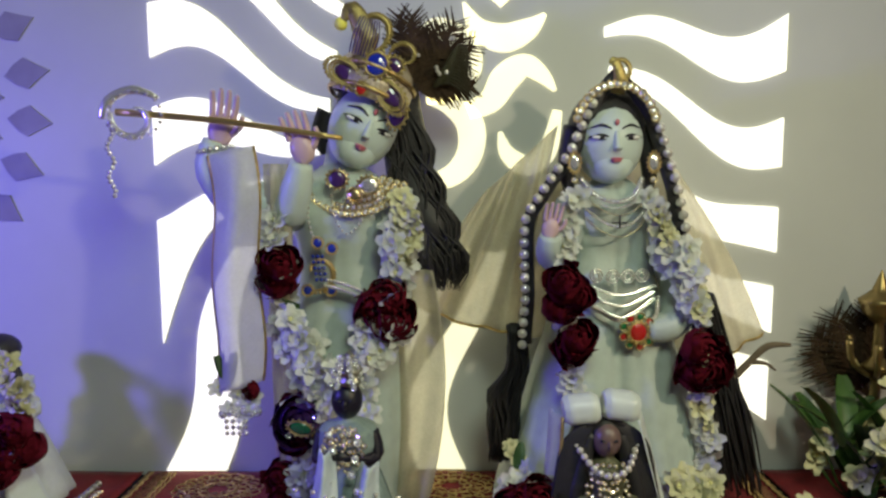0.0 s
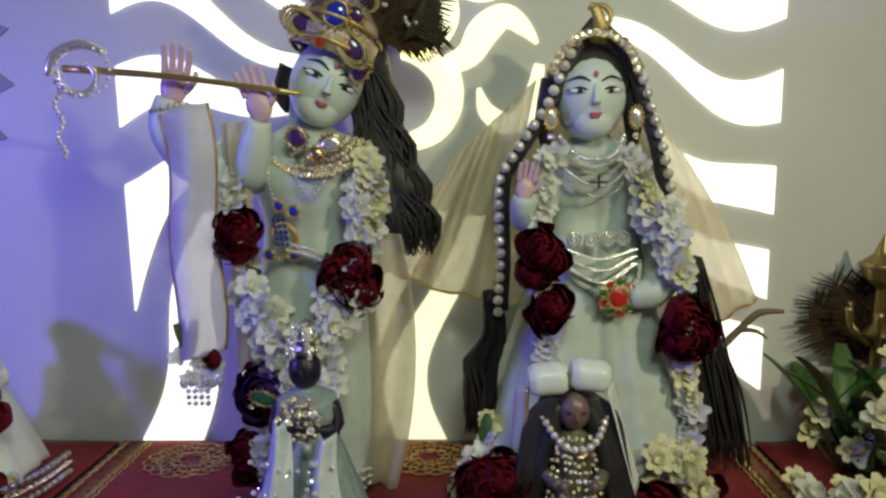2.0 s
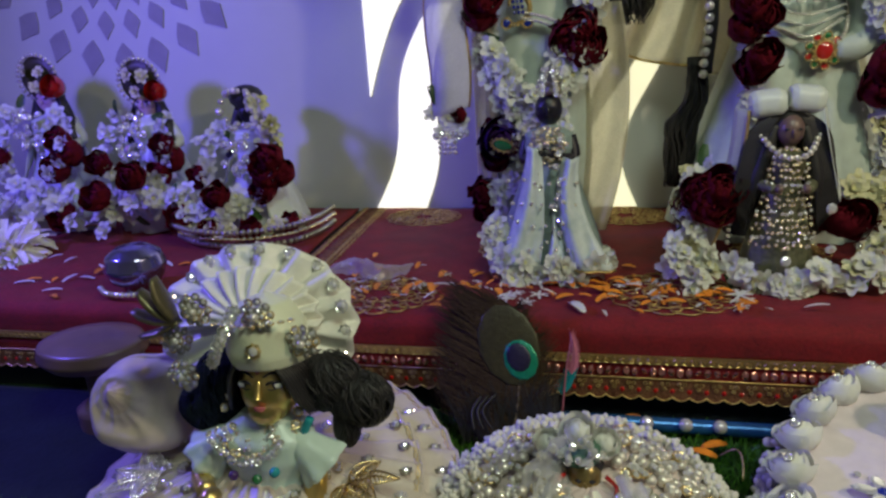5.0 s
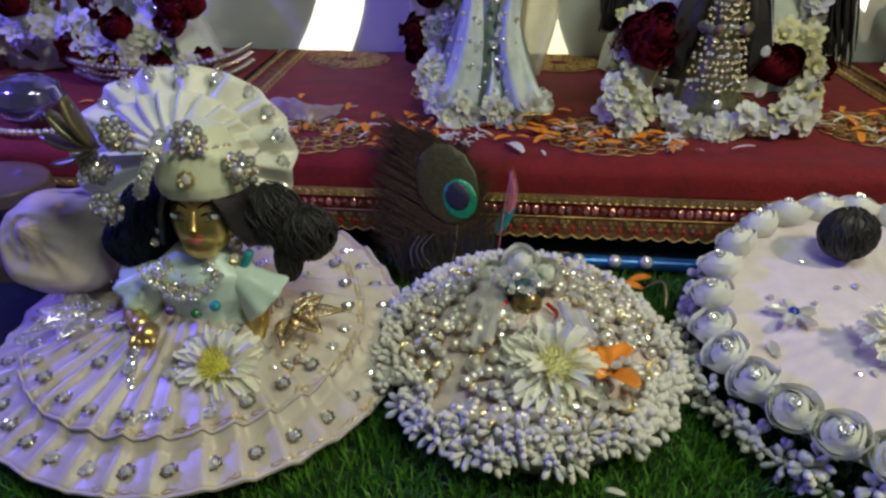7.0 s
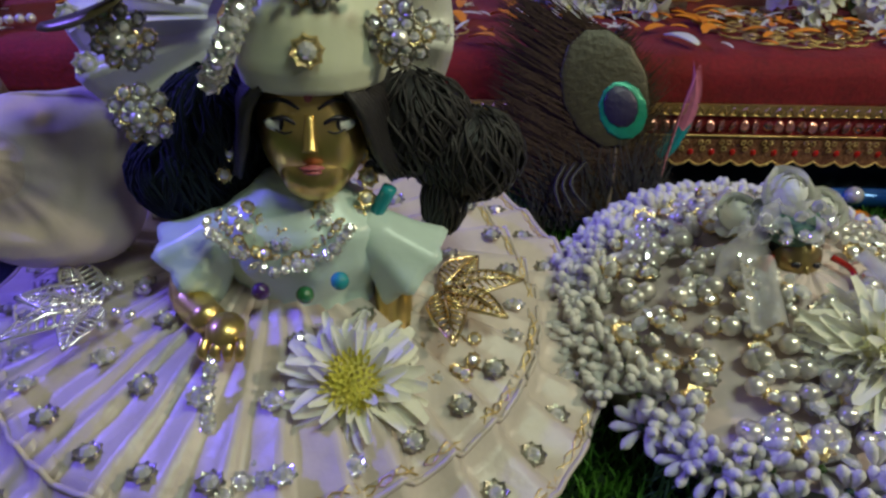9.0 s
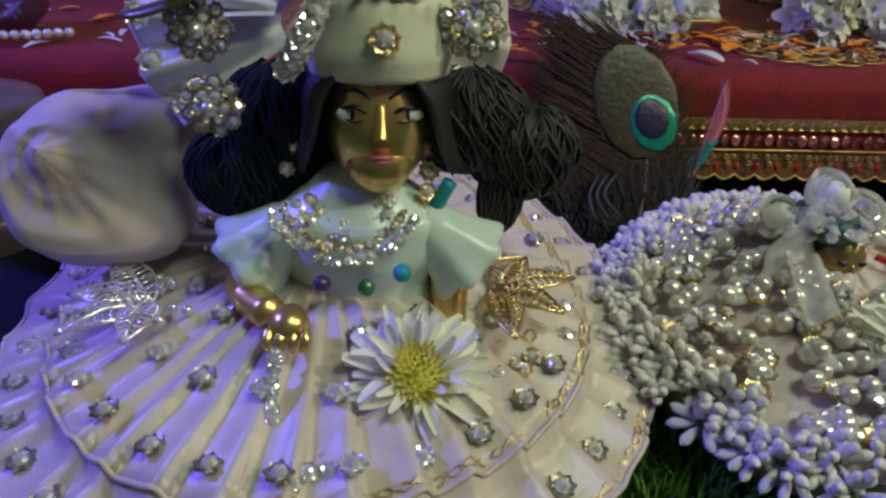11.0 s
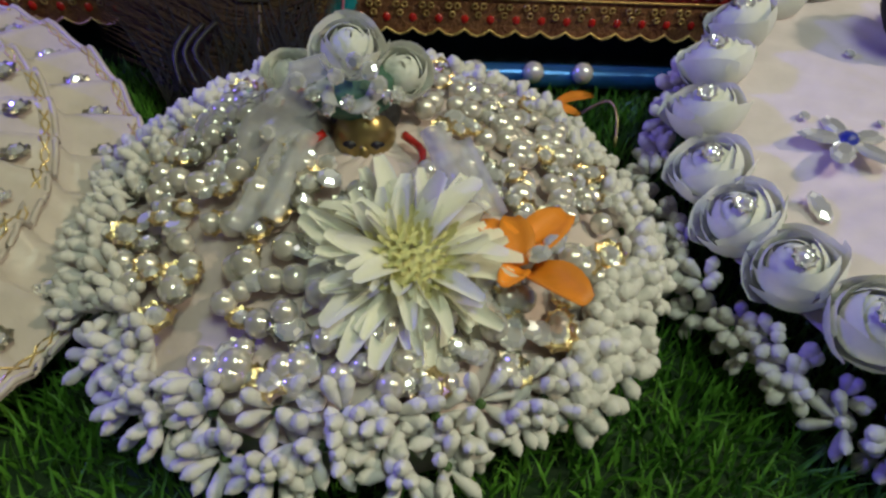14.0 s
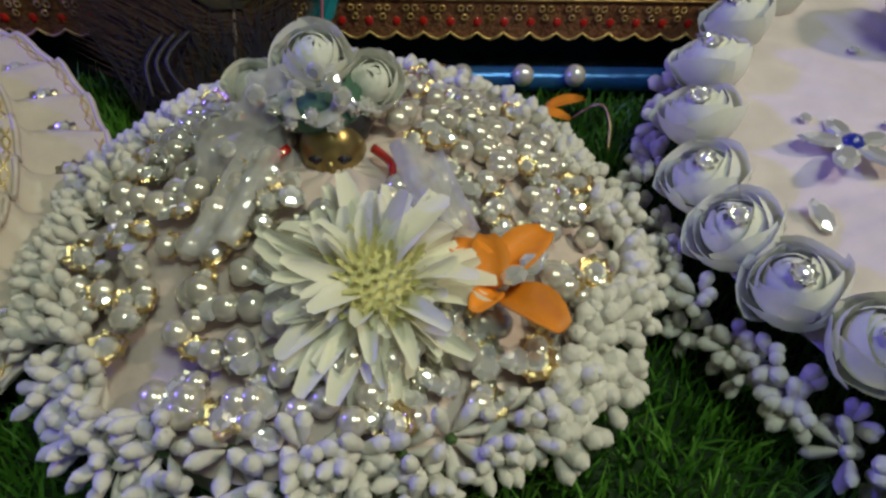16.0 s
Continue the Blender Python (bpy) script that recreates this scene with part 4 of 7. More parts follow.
def feather_fan(name, label, x, y, z, s, n, a0, a1, seed):
    f = thing(name, label, "feathers")
    r, b = random.Random(seed), Build()
    for k in range(n):
        a = radians(a0 + (a1 - a0) * k / (n - 1))
        ln = s * r.uniform(0.75, 1.1)
        tip = Vector((x + ln * math.cos(a), y + r.uniform(-0.01, 0.02), z + ln * math.sin(a)))
        root = Vector((x, y, z))
        b.tube([root, root.lerp(tip, 0.5) + Vector((0, 0, 0.06 * s)), tip], [0.0014, 0.001, 0.0006], 0, None, 4)
        side = Vector((-math.sin(a), 0, math.cos(a)))
        for i in range(26):
            t = 0.15 + 0.85 * i / 25
            p = root.lerp(tip, t)
            w = s * 0.28 * math.sin(math.pi * min(1, t * 0.85)) ** 0.8
            for sg in (-1, 1):
                q = p + side * (sg * w * r.uniform(0.7, 1.1)) + (tip - root) * 0.16 + Vector((0, r.uniform(-0.006, 0.006), 0))
                d = (tip - root).normalized() * 0.0022
                b.put([p - d, p + d, q + d * 0.4, q - d * 0.4], [(0, 1, 2, 3)], 0)
    part("vane", b, FEATHER, f)
    return f


fan = feather_fan("peacock_feathers", "dark peacock feathers fanned behind the crown", -0.040, 0.955, 0.70, 0.10, 10, 5, 100, 4)
for k in range(9):
    part("pearl", PEARL_ME, None, fan, at=Matrix.Translation((rnd.uniform(-0.04, 0.035), 0.94, rnd.uniform(0.72, 0.785))) @ Matrix.Scale(0.006, 4))
b = Build()
for k in range(14):
    z = 0.70 + 0.004 * k
    b.tube([(-0.01, 0.945, 0.705), (0.012 + 0.001 * k, 0.94, z + 0.01), (0.042, 0.94, z - 0.01)], [0.0016, 0.0016, 0.0004], 0, None, 4)
part("golden_barb", b, FEYE1, fan)

flute = thing("flute", "thin gold flute with a beaded paisley ornament", "flute")
b = Build()
b.tube([(-0.40, 0.842, 0.664), (-0.27, 0.838, 0.652), (-0.12, 0.835, 0.630)], [0.0045, 0.004, 0.003], 0, None, 10)
part("pipe", b, BRASS, flute)
b = Build()
paisley(b, Matrix.Translation((-0.375, 0.836, 0.656)) @ Matrix.Rotation(radians(170), 4, "Y"), 0.058, 0, 30)
b.tube([(-0.415, 0.836, 0.655), (-0.405, 0.835, 0.678), (-0.375, 0.835, 0.69), (-0.345, 0.836, 0.68)], [0.004, 0.006, 0.006, 0.003], 0, None, 8)
part("ornament", b, SILVER, flute, "beaded silver paisley")
for k in range(16):
    part("pearl", PEARL_ME, None, flute, at=Matrix.Translation((-0.408 + 0.004 * math.sin(k), 0.838, 0.648 - 0.0058 * k)) @ Matrix.Scale(0.0062, 4))
for k in range(18):
    a = TAU * k / 18
    part("pearl", PEARL_ME, None, flute, at=Matrix.Translation((-0.372 + 0.032 * math.cos(a), 0.832, 0.660 + 0.028 * math.sin(a))) @ Matrix.Scale(0.005, 4))


def drape(name, label, fn, material, nu=24, nv=30, category="cloth", hem=None):
    t = thing(name, label, category)
    b = Build()
    b.grid(fn, nu, nv)
    part("fabric", b, material, t, thick=0.0008)
    if hem:
        b = Build()
        for e in hem:
            b.tube([fn(*e(k / 24)) for k in range(25)], 0.0022, 0, None, 5, 1)
        part("hem", b, ZARI, t, "gold edging")
    return t


sleeve = drape("scarf", "sheer white scarf hanging from the raised arm", lambda u, v: (-0.290 + 0.058 * u - 0.012 * v * v + 0.012 * v + 0.004 * math.sin(v * 9), 0.845 - 0.018 * math.sin(u * math.pi) + 0.004 * math.sin(u * 5 + v * 4), 0.61 - 0.30 * v + 0.012 * u), NETW, hem=[lambda s: (0, s), lambda s: (1, s)])
b = Build()
for k in range(10):
    b.petal(0.045, 0.012, 0.3, 0.1, 0, Matrix.Translation((-0.272, 0.84, 0.315)) @ Matrix.Rotation(radians(-90 + rnd.uniform(-25, 25)), 4, "Y") @ Matrix.Rotation(rnd.uniform(0, TAU), 4, "X"))
part("leaf_tuft", b, LEAF, sleeve)
strew(sleeve, BLOSSOMS, "flower", [(-0.288, 0.842, 0.315), (-0.262, 0.838, 0.305), (-0.245, 0.842, 0.30), (-0.275, 0.838, 0.288), (-0.255, 0.84, 0.282)], 0.03)
strew(sleeve, ROSES, "red_rose", [(-0.244, 0.838, 0.312)], 0.03)
strew(sleeve, JEWEL, "jewel", [(-0.28 + 0.009 * k, 0.833, 0.282 + 0.004 * (k % 2)) for k in range(6)], 0.012)
strew(sleeve, PEARL_ME, "pearl", [(-0.276 + 0.008 * (k % 4), 0.835, 0.272 - 0.008 * (k // 4)) for k in range(12)], 0.007)
# tassels of beads on the wrist of the raised hand
brace = thing("bracelet", "gold bead bracelet on the raised wrist", "bracelet")
for k in range(16):
    a = TAU * k / 16
    part("gold_bead", SILVER_ME, None, brace, at=Matrix.Translation((-0.286 + 0.021 * math.cos(a), 0.862 + 0.02 * math.sin(a), 0.618 + 0.004 * math.cos(a))) @ Matrix.Scale(0.007, 4))

drape("shawl", "sheer ivory shawl falling at the hip", lambda u, v: (-0.070 + 0.055 * math.sin(math.pi * (0.25 + 0.6 * v)) * u + 0.02 * u, 0.90 - 0.02 * u + 0.006 * math.sin(10 * u + 3 * v), 0.46 - 0.34 * v), NET, 14, 24)
drape("shawl", "sheer ivory shawl over the shoulder", lambda u, v: (-0.228 + 0.034 * u + 0.006 * v, 0.868 - 0.01 * math.sin(u * 3) + 0.004 * math.sin(12 * u + 3 * v), 0.60 - 0.46 * v), NET, 14, 24)


def garland(name, label, line, n, size, flowers, roses=(), rose_size=0.07, face=(0, -1, 0.2), jitter=0.006, leaves=0):
    g = thing(name, label, "garland")
    strew(g, flowers, "flower", on_line(line, n), size, face, 0.7, jitter)
    strew(g, ROSES, "red_rose", roses, rose_size, face, 0.25)
    if leaves:
        pts = on_line(line, leaves)
        for p in pts:
            b = Build()
            b.petal(0.03, 0.014, 0.3, 0.2, 0, turned(p, 1.0, face, 0.9))
            part("leaf", b, LEAF, g)
    return g


garland("flower_garland", "white and red flower garland hanging on the flute player", [(-0.205, 0.885, 0.555), (-0.212, 0.862, 0.50), (-0.212, 0.86, 0.43), (-0.200, 0.855, 0.38), (-0.175, 0.85, 0.335), (-0.145, 0.845, 0.315), (-0.115, 0.848, 0.34), (-0.09, 0.85, 0.385), (-0.062, 0.855, 0.43), (-0.05, 0.87, 0.49), (-0.055, 0.88, 0.55)], 84, 0.042, BLOSSOMS,
        [(-0.205, 0.848, 0.470), (-0.208, 0.85, 0.452), (-0.068, 0.848, 0.430), (-0.062, 0.846, 0.40), (-0.082, 0.848, 0.415)], 0.062, jitter=0.014, leaves=5)
garland("flower_garland", "cream flower garland on the shoulder", [(-0.055, 0.868, 0.555), (-0.038, 0.868, 0.53), (-0.048, 0.866, 0.50), (-0.058, 0.862, 0.475)], 12, 0.034, CREAMS)
garland("flower_garland", "white flower garland lying over the knees", [(-0.175, 0.85, 0.34), (-0.15, 0.842, 0.30), (-0.16, 0.845, 0.25), (-0.175, 0.845, 0.21), (-0.19, 0.85, 0.165)], 40, 0.040, BLOSSOMS, [(-0.185, 0.845, 0.285), (-0.165, 0.84, 0.27), (-0.19, 0.845, 0.245), (-0.212, 0.85, 0.19), (-0.205, 0.85, 0.165)], 0.05, jitter=0.012)

garland("flower_garland", "thick white flower garland looped over the waist", [(-0.195, 0.846, 0.40), (-0.16, 0.838, 0.345), (-0.115, 0.836, 0.335), (-0.075, 0.842, 0.375), (-0.06, 0.85, 0.41)], 30, 0.040, BLOSSOMS, jitter=0.014)
garland("flower_garland", "white flowers falling down the front of the cloth", [(-0.10, 0.838, 0.33), (-0.105, 0.836, 0.29), (-0.12, 0.838, 0.25)], 16, 0.038, BLOSSOMS, jitter=0.014)

neck = thing("necklace", "broad gold collar necklace with violet stones", "necklace")
for row in range(4):
    n = 17 + 2 * row
    for k in range(n):
        a = radians(200 + 140 * k / (n - 1))
        r = 0.034 + 0.0085 * row
        part("gold_bead", GJEWEL, None, neck, at=turned((-0.112 + r * 1.15 * math.cos(a), 0.868 - 0.004 * row + 0.02 * abs(math.cos(a)), 0.592 + r * 0.95 * math.sin(a)), 0.0095, (0, -1, 0.3), 0.25))
stone(neck, -0.130, 0.850, 0.580, 0.011, 0.010, AMETHYST)
stone(neck, -0.090, 0.850, 0.572, 0.012, 0.010, SILVER)
stone(neck, -0.108, 0.850, 0.560, 0.008, 0.008, GOLD)


def string_of(parent, line, n, size, me=None, name="pearl"):
    for p in on_line(line, n):
        part(name, me or PEARL_ME, None, parent, at=Matrix.Translation(p) @ Matrix.Scale(size, 4))


chest = thing("chest_ornament", "paisley brooch of blue stones and pearl strings", "brooch")
b = Build()
paisley(b, Matrix.Translation((-0.158, 0.858, 0.462)) @ Matrix.Rotation(radians(80), 4, "Y"), 0.05)
part("paisley", b, ZARI, chest)
for i in range(5):
    for j in range(3):
        part("sapphire", ball_mesh("sapphire", SAPPHIRE, 8), None, chest, at=Matrix.Translation((-0.164 + 0.006 * j + 0.001 * i, 0.855, 0.482 - 0.0075 * i)) @ Matrix.Scale(0.0055, 4))
for x, z in ((-0.158, 0.499), (-0.140, 0.492), (-0.142, 0.438), (-0.172, 0.438)):
    stone(chest, x, 0.857, z, 0.006, 0.006, SAPPHIRE, 0, ZARI)
string_of(chest, [(-0.15, 0.857, 0.452), (-0.12, 0.852, 0.445), (-0.09, 0.85, 0.432)], 16, 0.0055)
string_of(chest, [(-0.15, 0.857, 0.444), (-0.12, 0.852, 0.437), (-0.09, 0.85, 0.422)], 16, 0.0055)
string_of(chest, [(-0.165, 0.862, 0.575), (-0.17, 0.86, 0.53), (-0.16, 0.86, 0.495)], 14, 0.004)
string_of(chest, [(-0.14, 0.862, 0.56), (-0.135, 0.86, 0.53), (-0.12, 0.86, 0.51), (-0.10, 0.86, 0.53), (-0.09, 0.862, 0.56)], 18, 0.004)
for x, z in ((-0.088, 0.436), (-0.092, 0.42), (-0.1, 0.41)):
    stone(chest, x, 0.846, z, 0.005, 0.005, RUBY)
waist = thing("hip_ornament", "purple cloth rosette with a jewelled peacock brooch", "brooch")
part("rosette", rose_mesh("rosette", AMETHYST, 11), None, waist, at=turned((-0.182, 0.838, 0.272), 0.075, (0, -1, 0.1), 0))
stone(waist, -0.178, 0.82, 0.268, 0.014, 0.008, EMERALD, 15, ZARI)
strew(waist, JEWEL, "jewel", [(-0.195, 0.83, 0.255), (-0.165, 0.83, 0.25), (-0.16, 0.828, 0.28)], 0.012)
anklet = thing("anklets", "beaded silver anklets over the feet", "anklet")
for s in (-0.045, 0.045):
    for row in range(3):
        string_of(anklet, [(KX + s - 0.03, KY - 0.05, TZ + 0.02 + 0.01 * row), (KX + s, KY - 0.095 + 0.012 * row, TZ + 0.018 + 0.012 * row), (KX + s + 0.03, KY - 0.05, TZ + 0.02 + 0.01 * row)], 9, 0.0085, JEWEL, "jewel")

# ---------------------------------------------------------------- what the veiled statue wears
def along(z, pts):
    """The value at height z on a line of (height, value)."""
    for (z0, w0), (z1, w1) in zip(pts, pts[1:]):
        if z <= z1:
            return w0 + (w1 - w0) * max(0, (z - z0) / (z1 - z0))
    return pts[-1][1]


VEIL_A = ((0.33, 0.114), (0.36, 0.116), (0.45, 0.118), (0.53, 0.114), (0.578, 0.086), (0.616, 0.058), (0.668, 0.034), (0.70, 0.018), (0.716, 0.004))
VEIL_B = ((0.30, 0.150), (0.367, 0.134), (0.428, 0.118), (0.495, 0.100), (0.57, 0.086), (0.608, 0.072), (0.668, 0.050), (0.70, 0.026), (0.716, 0.004))


def veil_pt(u, v):
    z = 0.716 - (0.365 + 0.035 * u) * v
    a = math.pi * u
    w = along(z, VEIL_A if u < 0.5 else VEIL_B)
    return (0.229 - w * math.cos(a) * (1 + 0.02 * math.sin(v * 14)), 0.905 + 0.02 * v * v + (0.10 * min(1, 0.25 + v * 3)) * math.sin(a), z)


veil = thing("veil", "sheer ivory veil edged with dark braid and pearls", "veil")
b = Build()
b.grid(veil_pt, 36, 40)
part("net", b, NET, veil, thick=0.0008)
b = Build()
for e in (0.0, 1.0):
    pts = [veil_pt(e, k / 40) for k in range(41)]
    b.tube([(x + (0.006 if e == 0 else -0.006), y - 0.002, z) for x, y, z in pts], 0.0085, 0, None, 8, 1, 0.5)
part("dark_braid", b, HAIR, veil, "dark braid edging")
for e in (0.0, 1.0):
    for p in on_line([veil_pt(e, k / 30) for k in range(2, 31)], 24):
        part("pearl", PEARL_ME, None, veil, at=Matrix.Translation((p.x, p.y - 0.010, p.z)) @ Matrix.Scale(0.0135, 4))


def left_sheer(u, v):
    top = Vector((0.165, 0.965, 0.655)).lerp(Vector((0.02, 0.985, 0.52)), u * 0.75)
    bot = Vector((0.105, 0.945, 0.362)).lerp(Vector((-0.055, 0.975, 0.405)), u)
    p = top.lerp(bot, v)
    return (p.x, p.y + 0.007 * math.sin(u * 17 + v * 3) + 0.004 * math.sin(u * 31), p.z - 0.01 * math.sin(math.pi * u) * v)


drape("sheer_dupatta", "sheer yellowish stole with a gold hem stretched between the statues", left_sheer, NET, 40, 24, hem=[lambda s: (s, 1)])


def right_sheer(u, v):
    top = Vector((0.275, 0.96, 0.66)).lerp(Vector((0.345, 0.985, 0.59)), u)
    bot = Vector((0.385, 0.95, 0.31)).lerp(Vector((0.475, 0.98, 0.352)), u)
    p = top.lerp(bot, v)
    return (p.x + 0.02 * math.sin(v * math.pi) * (u - 0.6), p.y + 0.006 * math.sin(u * 15 + v * 4), p.z)


drape("sheer_dupatta", "sheer ivory stole falling beside the gown", right_sheer, NET, 30, 24, hem=[lambda s: (s, 1)])

cr = thing("head_ornament", "gold paisley crest with pearls on the veil", "crown")
b = Build()
paisley(b, Matrix.Translation((0.231, 0.895, 0.722)) @ Matrix.Rotation(radians(100), 4, "Y"), 0.042, 0, 20)
b.tube([(0.232, 0.9, 0.69), (0.234, 0.895, 0.71), (0.226, 0.895, 0.732), (0.220, 0.895, 0.728)], [0.010, 0.009, 0.005, 0.002], 0, None, 8, 4, 0.4)
part("crest", b, OLDGOLD, cr)
for k in range(17):
    a = radians(15 + 150 * k / 16)
    part("gold_bead", GJEWEL, None, cr, at=turned((0.228 + 0.052 * math.cos(a), 0.885, 0.642 + 0.058 * math.sin(a)), 0.0125, (0, -1, 0.2), 0.2))
b = Build()
b.ball((0.228, 0.936, 0.645), (0.055, 0.045, 0.056), 0, None, 18, 12)
b.tube([(0.18, 0.925, 0.65), (0.172, 0.925, 0.60), (0.175, 0.925, 0.56)], [0.014, 0.013, 0.006], 0, None, 8)
b.tube([(0.276, 0.925, 0.65), (0.284, 0.925, 0.60), (0.282, 0.925, 0.56)], [0.014, 0.013, 0.006], 0, None, 8)
part("hair", b, HAIR, cr)
for s in (-1, 1):
    ear = thing("earring", "gold drop earring with a silver stone", "earring", "earrings of the veiled statue")
    stone(ear, 0.228 + s * 0.052, 0.893, 0.60, 0.007, 0.011, SILVER, 0, ZARI)
    strew(ear, GJEWEL, "gold_bead", [(0.228 + s * 0.052, 0.893, 0.578)], 0.010, (0, -1, 0), 0.1)

jw = thing("necklace", "silver bead choker and bodice jewels", "necklace")
for row in range(2):
    string_of(jw, [(0.188, 0.905, 0.578 - 0.006 * row), (0.205, 0.885, 0.556 - 0.008 * row), (0.228, 0.878, 0.549 - 0.009 * row), (0.252, 0.885, 0.556 - 0.008 * row), (0.268, 0.905, 0.578 - 0.006 * row)], 22, 0.0075, JEWEL if row else SILVER_ME, "silver_bead")
for row in range(3):
    string_of(jw, [(0.195, 0.884, 0.437 - 0.011 * row), (0.235, 0.872 - 0.004 * row, 0.427 - 0.014 * row), (0.28, 0.884, 0.437 - 0.009 * row)], 20, 0.0085, JEWEL, "jewel")
string_of(jw, [(0.197, 0.882, 0.412), (0.225, 0.872, 0.396), (0.25, 0.866, 0.39)], 14, 0.0065)
string_of(jw, [(0.287, 0.882, 0.422), (0.28, 0.87, 0.40), (0.262, 0.866, 0.388)], 10, 0.0065)
stone(jw, 0.256, 0.862, 0.380, 0.011, 0.012, RUBY, 0, ZARI)
for k in range(9):
    a = TAU * k / 9
    stone(jw, 0.256 + 0.019 * math.cos(a), 0.866, 0.380 + 0.020 * math.sin(a), 0.0042, 0.0042, RUBY if k % 2 else EMERALD)
for row in range(3):
    string_of(jw, [(0.192, 0.893, 0.552 - 0.013 * row), (0.212, 0.880, 0.537 - 0.014 * row), (0.232, 0.876, 0.531 - 0.014 * row), (0.252, 0.880, 0.537 - 0.014 * row), (0.27, 0.893, 0.552 - 0.013 * row)], 26, 0.0048, SILVER_ME if row % 2 else GJEWEL, "bead")
for k in range(4):
    b = Build()
    x, y = 0.204 + 0.02 * k, 0.872 + 0.0035 * abs(k - 1.5) ** 2
    for gr in (0.0042, 0.0082):
        b.tube([(x + gr * math.cos(TAU * i / 18), y, 0.452 + gr * math.sin(TAU * i / 18)) for i in range(19)], 0.0016, 0, None, 5, 1)
    part("coil", b, SILVER, jw, "coil of silver wire")
b = Build()
b.tube([(0.232, 0.874, 0.532), (0.232, 0.874, 0.515)], 0.0014, 0, None, 5)
b.tube([(0.222, 0.874, 0.522), (0.242, 0.874, 0.522)], 0.0014, 0, None, 5)
part("clasp", b, PAINT, jw)

garland("flower_garland", "white and red flower garland framing the veiled statue", [(0.178, 0.89, 0.56), (0.165, 0.88, 0.52), (0.16, 0.872, 0.46), (0.165, 0.862, 0.40), (0.168, 0.858, 0.34), (0.185, 0.85, 0.27), (0.19, 0.85, 0.235)], 36, 0.036, BLOSSOMS, [(0.158, 0.852, 0.445), (0.172, 0.85, 0.43), (0.15, 0.852, 0.415), (0.175, 0.848, 0.375), (0.165, 0.85, 0.36)], 0.053)
garland("flower_garland", "white flower garland with one dark rose beside the veil", [(0.275, 0.888, 0.56), (0.29, 0.878, 0.51), (0.305, 0.87, 0.455), (0.325, 0.862, 0.425), (0.34, 0.865, 0.35), (0.345, 0.868, 0.28), (0.352, 0.865, 0.215), (0.33, 0.855, 0.16)], 46, 0.038, BLOSSOMS + CREAMS, [(0.335, 0.855, 0.36), (0.348, 0.858, 0.335), (0.33, 0.858, 0.33)], 0.055)

braid = thing("hair_extension", "long dark hair falling beside the gown", "hair", "hair lengths of the veiled statue")
b = Build()
for k in range(110):
    t, ph = rnd.uniform(-1, 1), rnd.uniform(0, 6)
    y = 0.935 + rnd.uniform(-0.012, 0.012)
    b.tube([(0.106 + 0.010 * t + 0.005 * math.sin(1.4 * i + ph), y, 0.375 - 0.033 * i) for i in range(3)] + [(0.088 + 0.018 * t + 0.006 * math.sin(1.4 * i + ph), y, 0.375 - 0.033 * i) for i in range(3, 7)], [0.0012, 0.002, 0.0024, 0.0026, 0.0026, 0.002, 0.0006], 0, None, 4, 2)
tagged(part("braid", b, HAIR, braid), kind="stuff")
b = Build()
for k in range(80):
    t, w = rnd.uniform(-1, 1), 0.006 * math.sin(k)
    y = 0.93 + rnd.uniform(-0.012, 0.012)
    b.tube([(0.365 + 0.012 * t, y, 0.42), (0.382 + 0.022 * t + w, y, 0.33), (0.402 + 0.028 * t - w, y - 0.01, 0.24), (0.42 + 0.03 * t, y - 0.02, 0.13 + rnd.uniform(0, 0.03))], [0.0018, 0.0024, 0.0024, 0.0006], 0, None, 4)
tagged(part("hair_extension", b, HAIR), "long loose black hair down to the cloth", "hair", "hair lengths of the veiled statue", "stuff")
b = Build()
b.tube([(0.355, 0.93, 0.285), (0.40, 0.925, 0.295), (0.43, 0.925, 0.322), (0.455, 0.925, 0.345), (0.485, 0.92, 0.348)], [0.006, 0.006, 0.005, 0.005, 0.0025], 0, None, 7)
b.tube([(0.43, 0.925, 0.322), (0.45, 0.92, 0.322), (0.465, 0.918, 0.312)], [0.004, 0.003, 0.001], 0, None, 6)
tagged(part("twig", b, TWIG), "dry curled twig sticking out beside the gown", "twig")

# ---------------------------------------------------------------- small statues on the altar
shrine_statue("small_statue", "small dark-faced statue in a pale blue jewelled gown", Matrix.Translation((-0.108, 0.755, TZ + 0.003)), "small statues", PAINT, GREYCLOTH, 0.250, 0.070, False, 0.25, 9, False)
for x0, x1, w0, w1, z0, sw in ((-0.126, -0.145, 0.016, 0.056, 0.285, 0.004), (-0.078, -0.046, 0.020, 0.052, 0.270, -0.012), (-0.100, -0.098, 0.010, 0.026, 0.20, 0.002)):
    drape("gown_panel", "pale blue satin panel of the small gown", lambda u, v: (x0 + (x1 - x0) * v ** 1.3 + (w0 + (w1 - w0) * v) * (u - 0.5) + sw * math.sin(math.pi * v), 0.716 - 0.036 * v - 0.014 * math.sin(math.pi * u) + 0.004 * math.sin(9 * u + 3 * v), z0 - (z0 - 0.128) * v), BLUECLOTH, 12, 20, hem=[lambda q: (q, 1)])
st = thing("statue_jewels", "silver headdress and bead chains of the small statue", "jewellery")
b = Build()
b.lathe([(0.021, 0.0), (0.024, 0.006), (0.019, 0.016), (0.024, 0.026), (0.016, 0.036), (0.008, 0.048), (0.010, 0.054), (0.001, 0.062)], 0, Matrix.Translation((-0.104, 0.748, 0.348)) @ Matrix.Scale(0.62, 4), 22, lambda a, v, r, z: (r * (1 + 0.10 * math.sin(7 * a)), z))
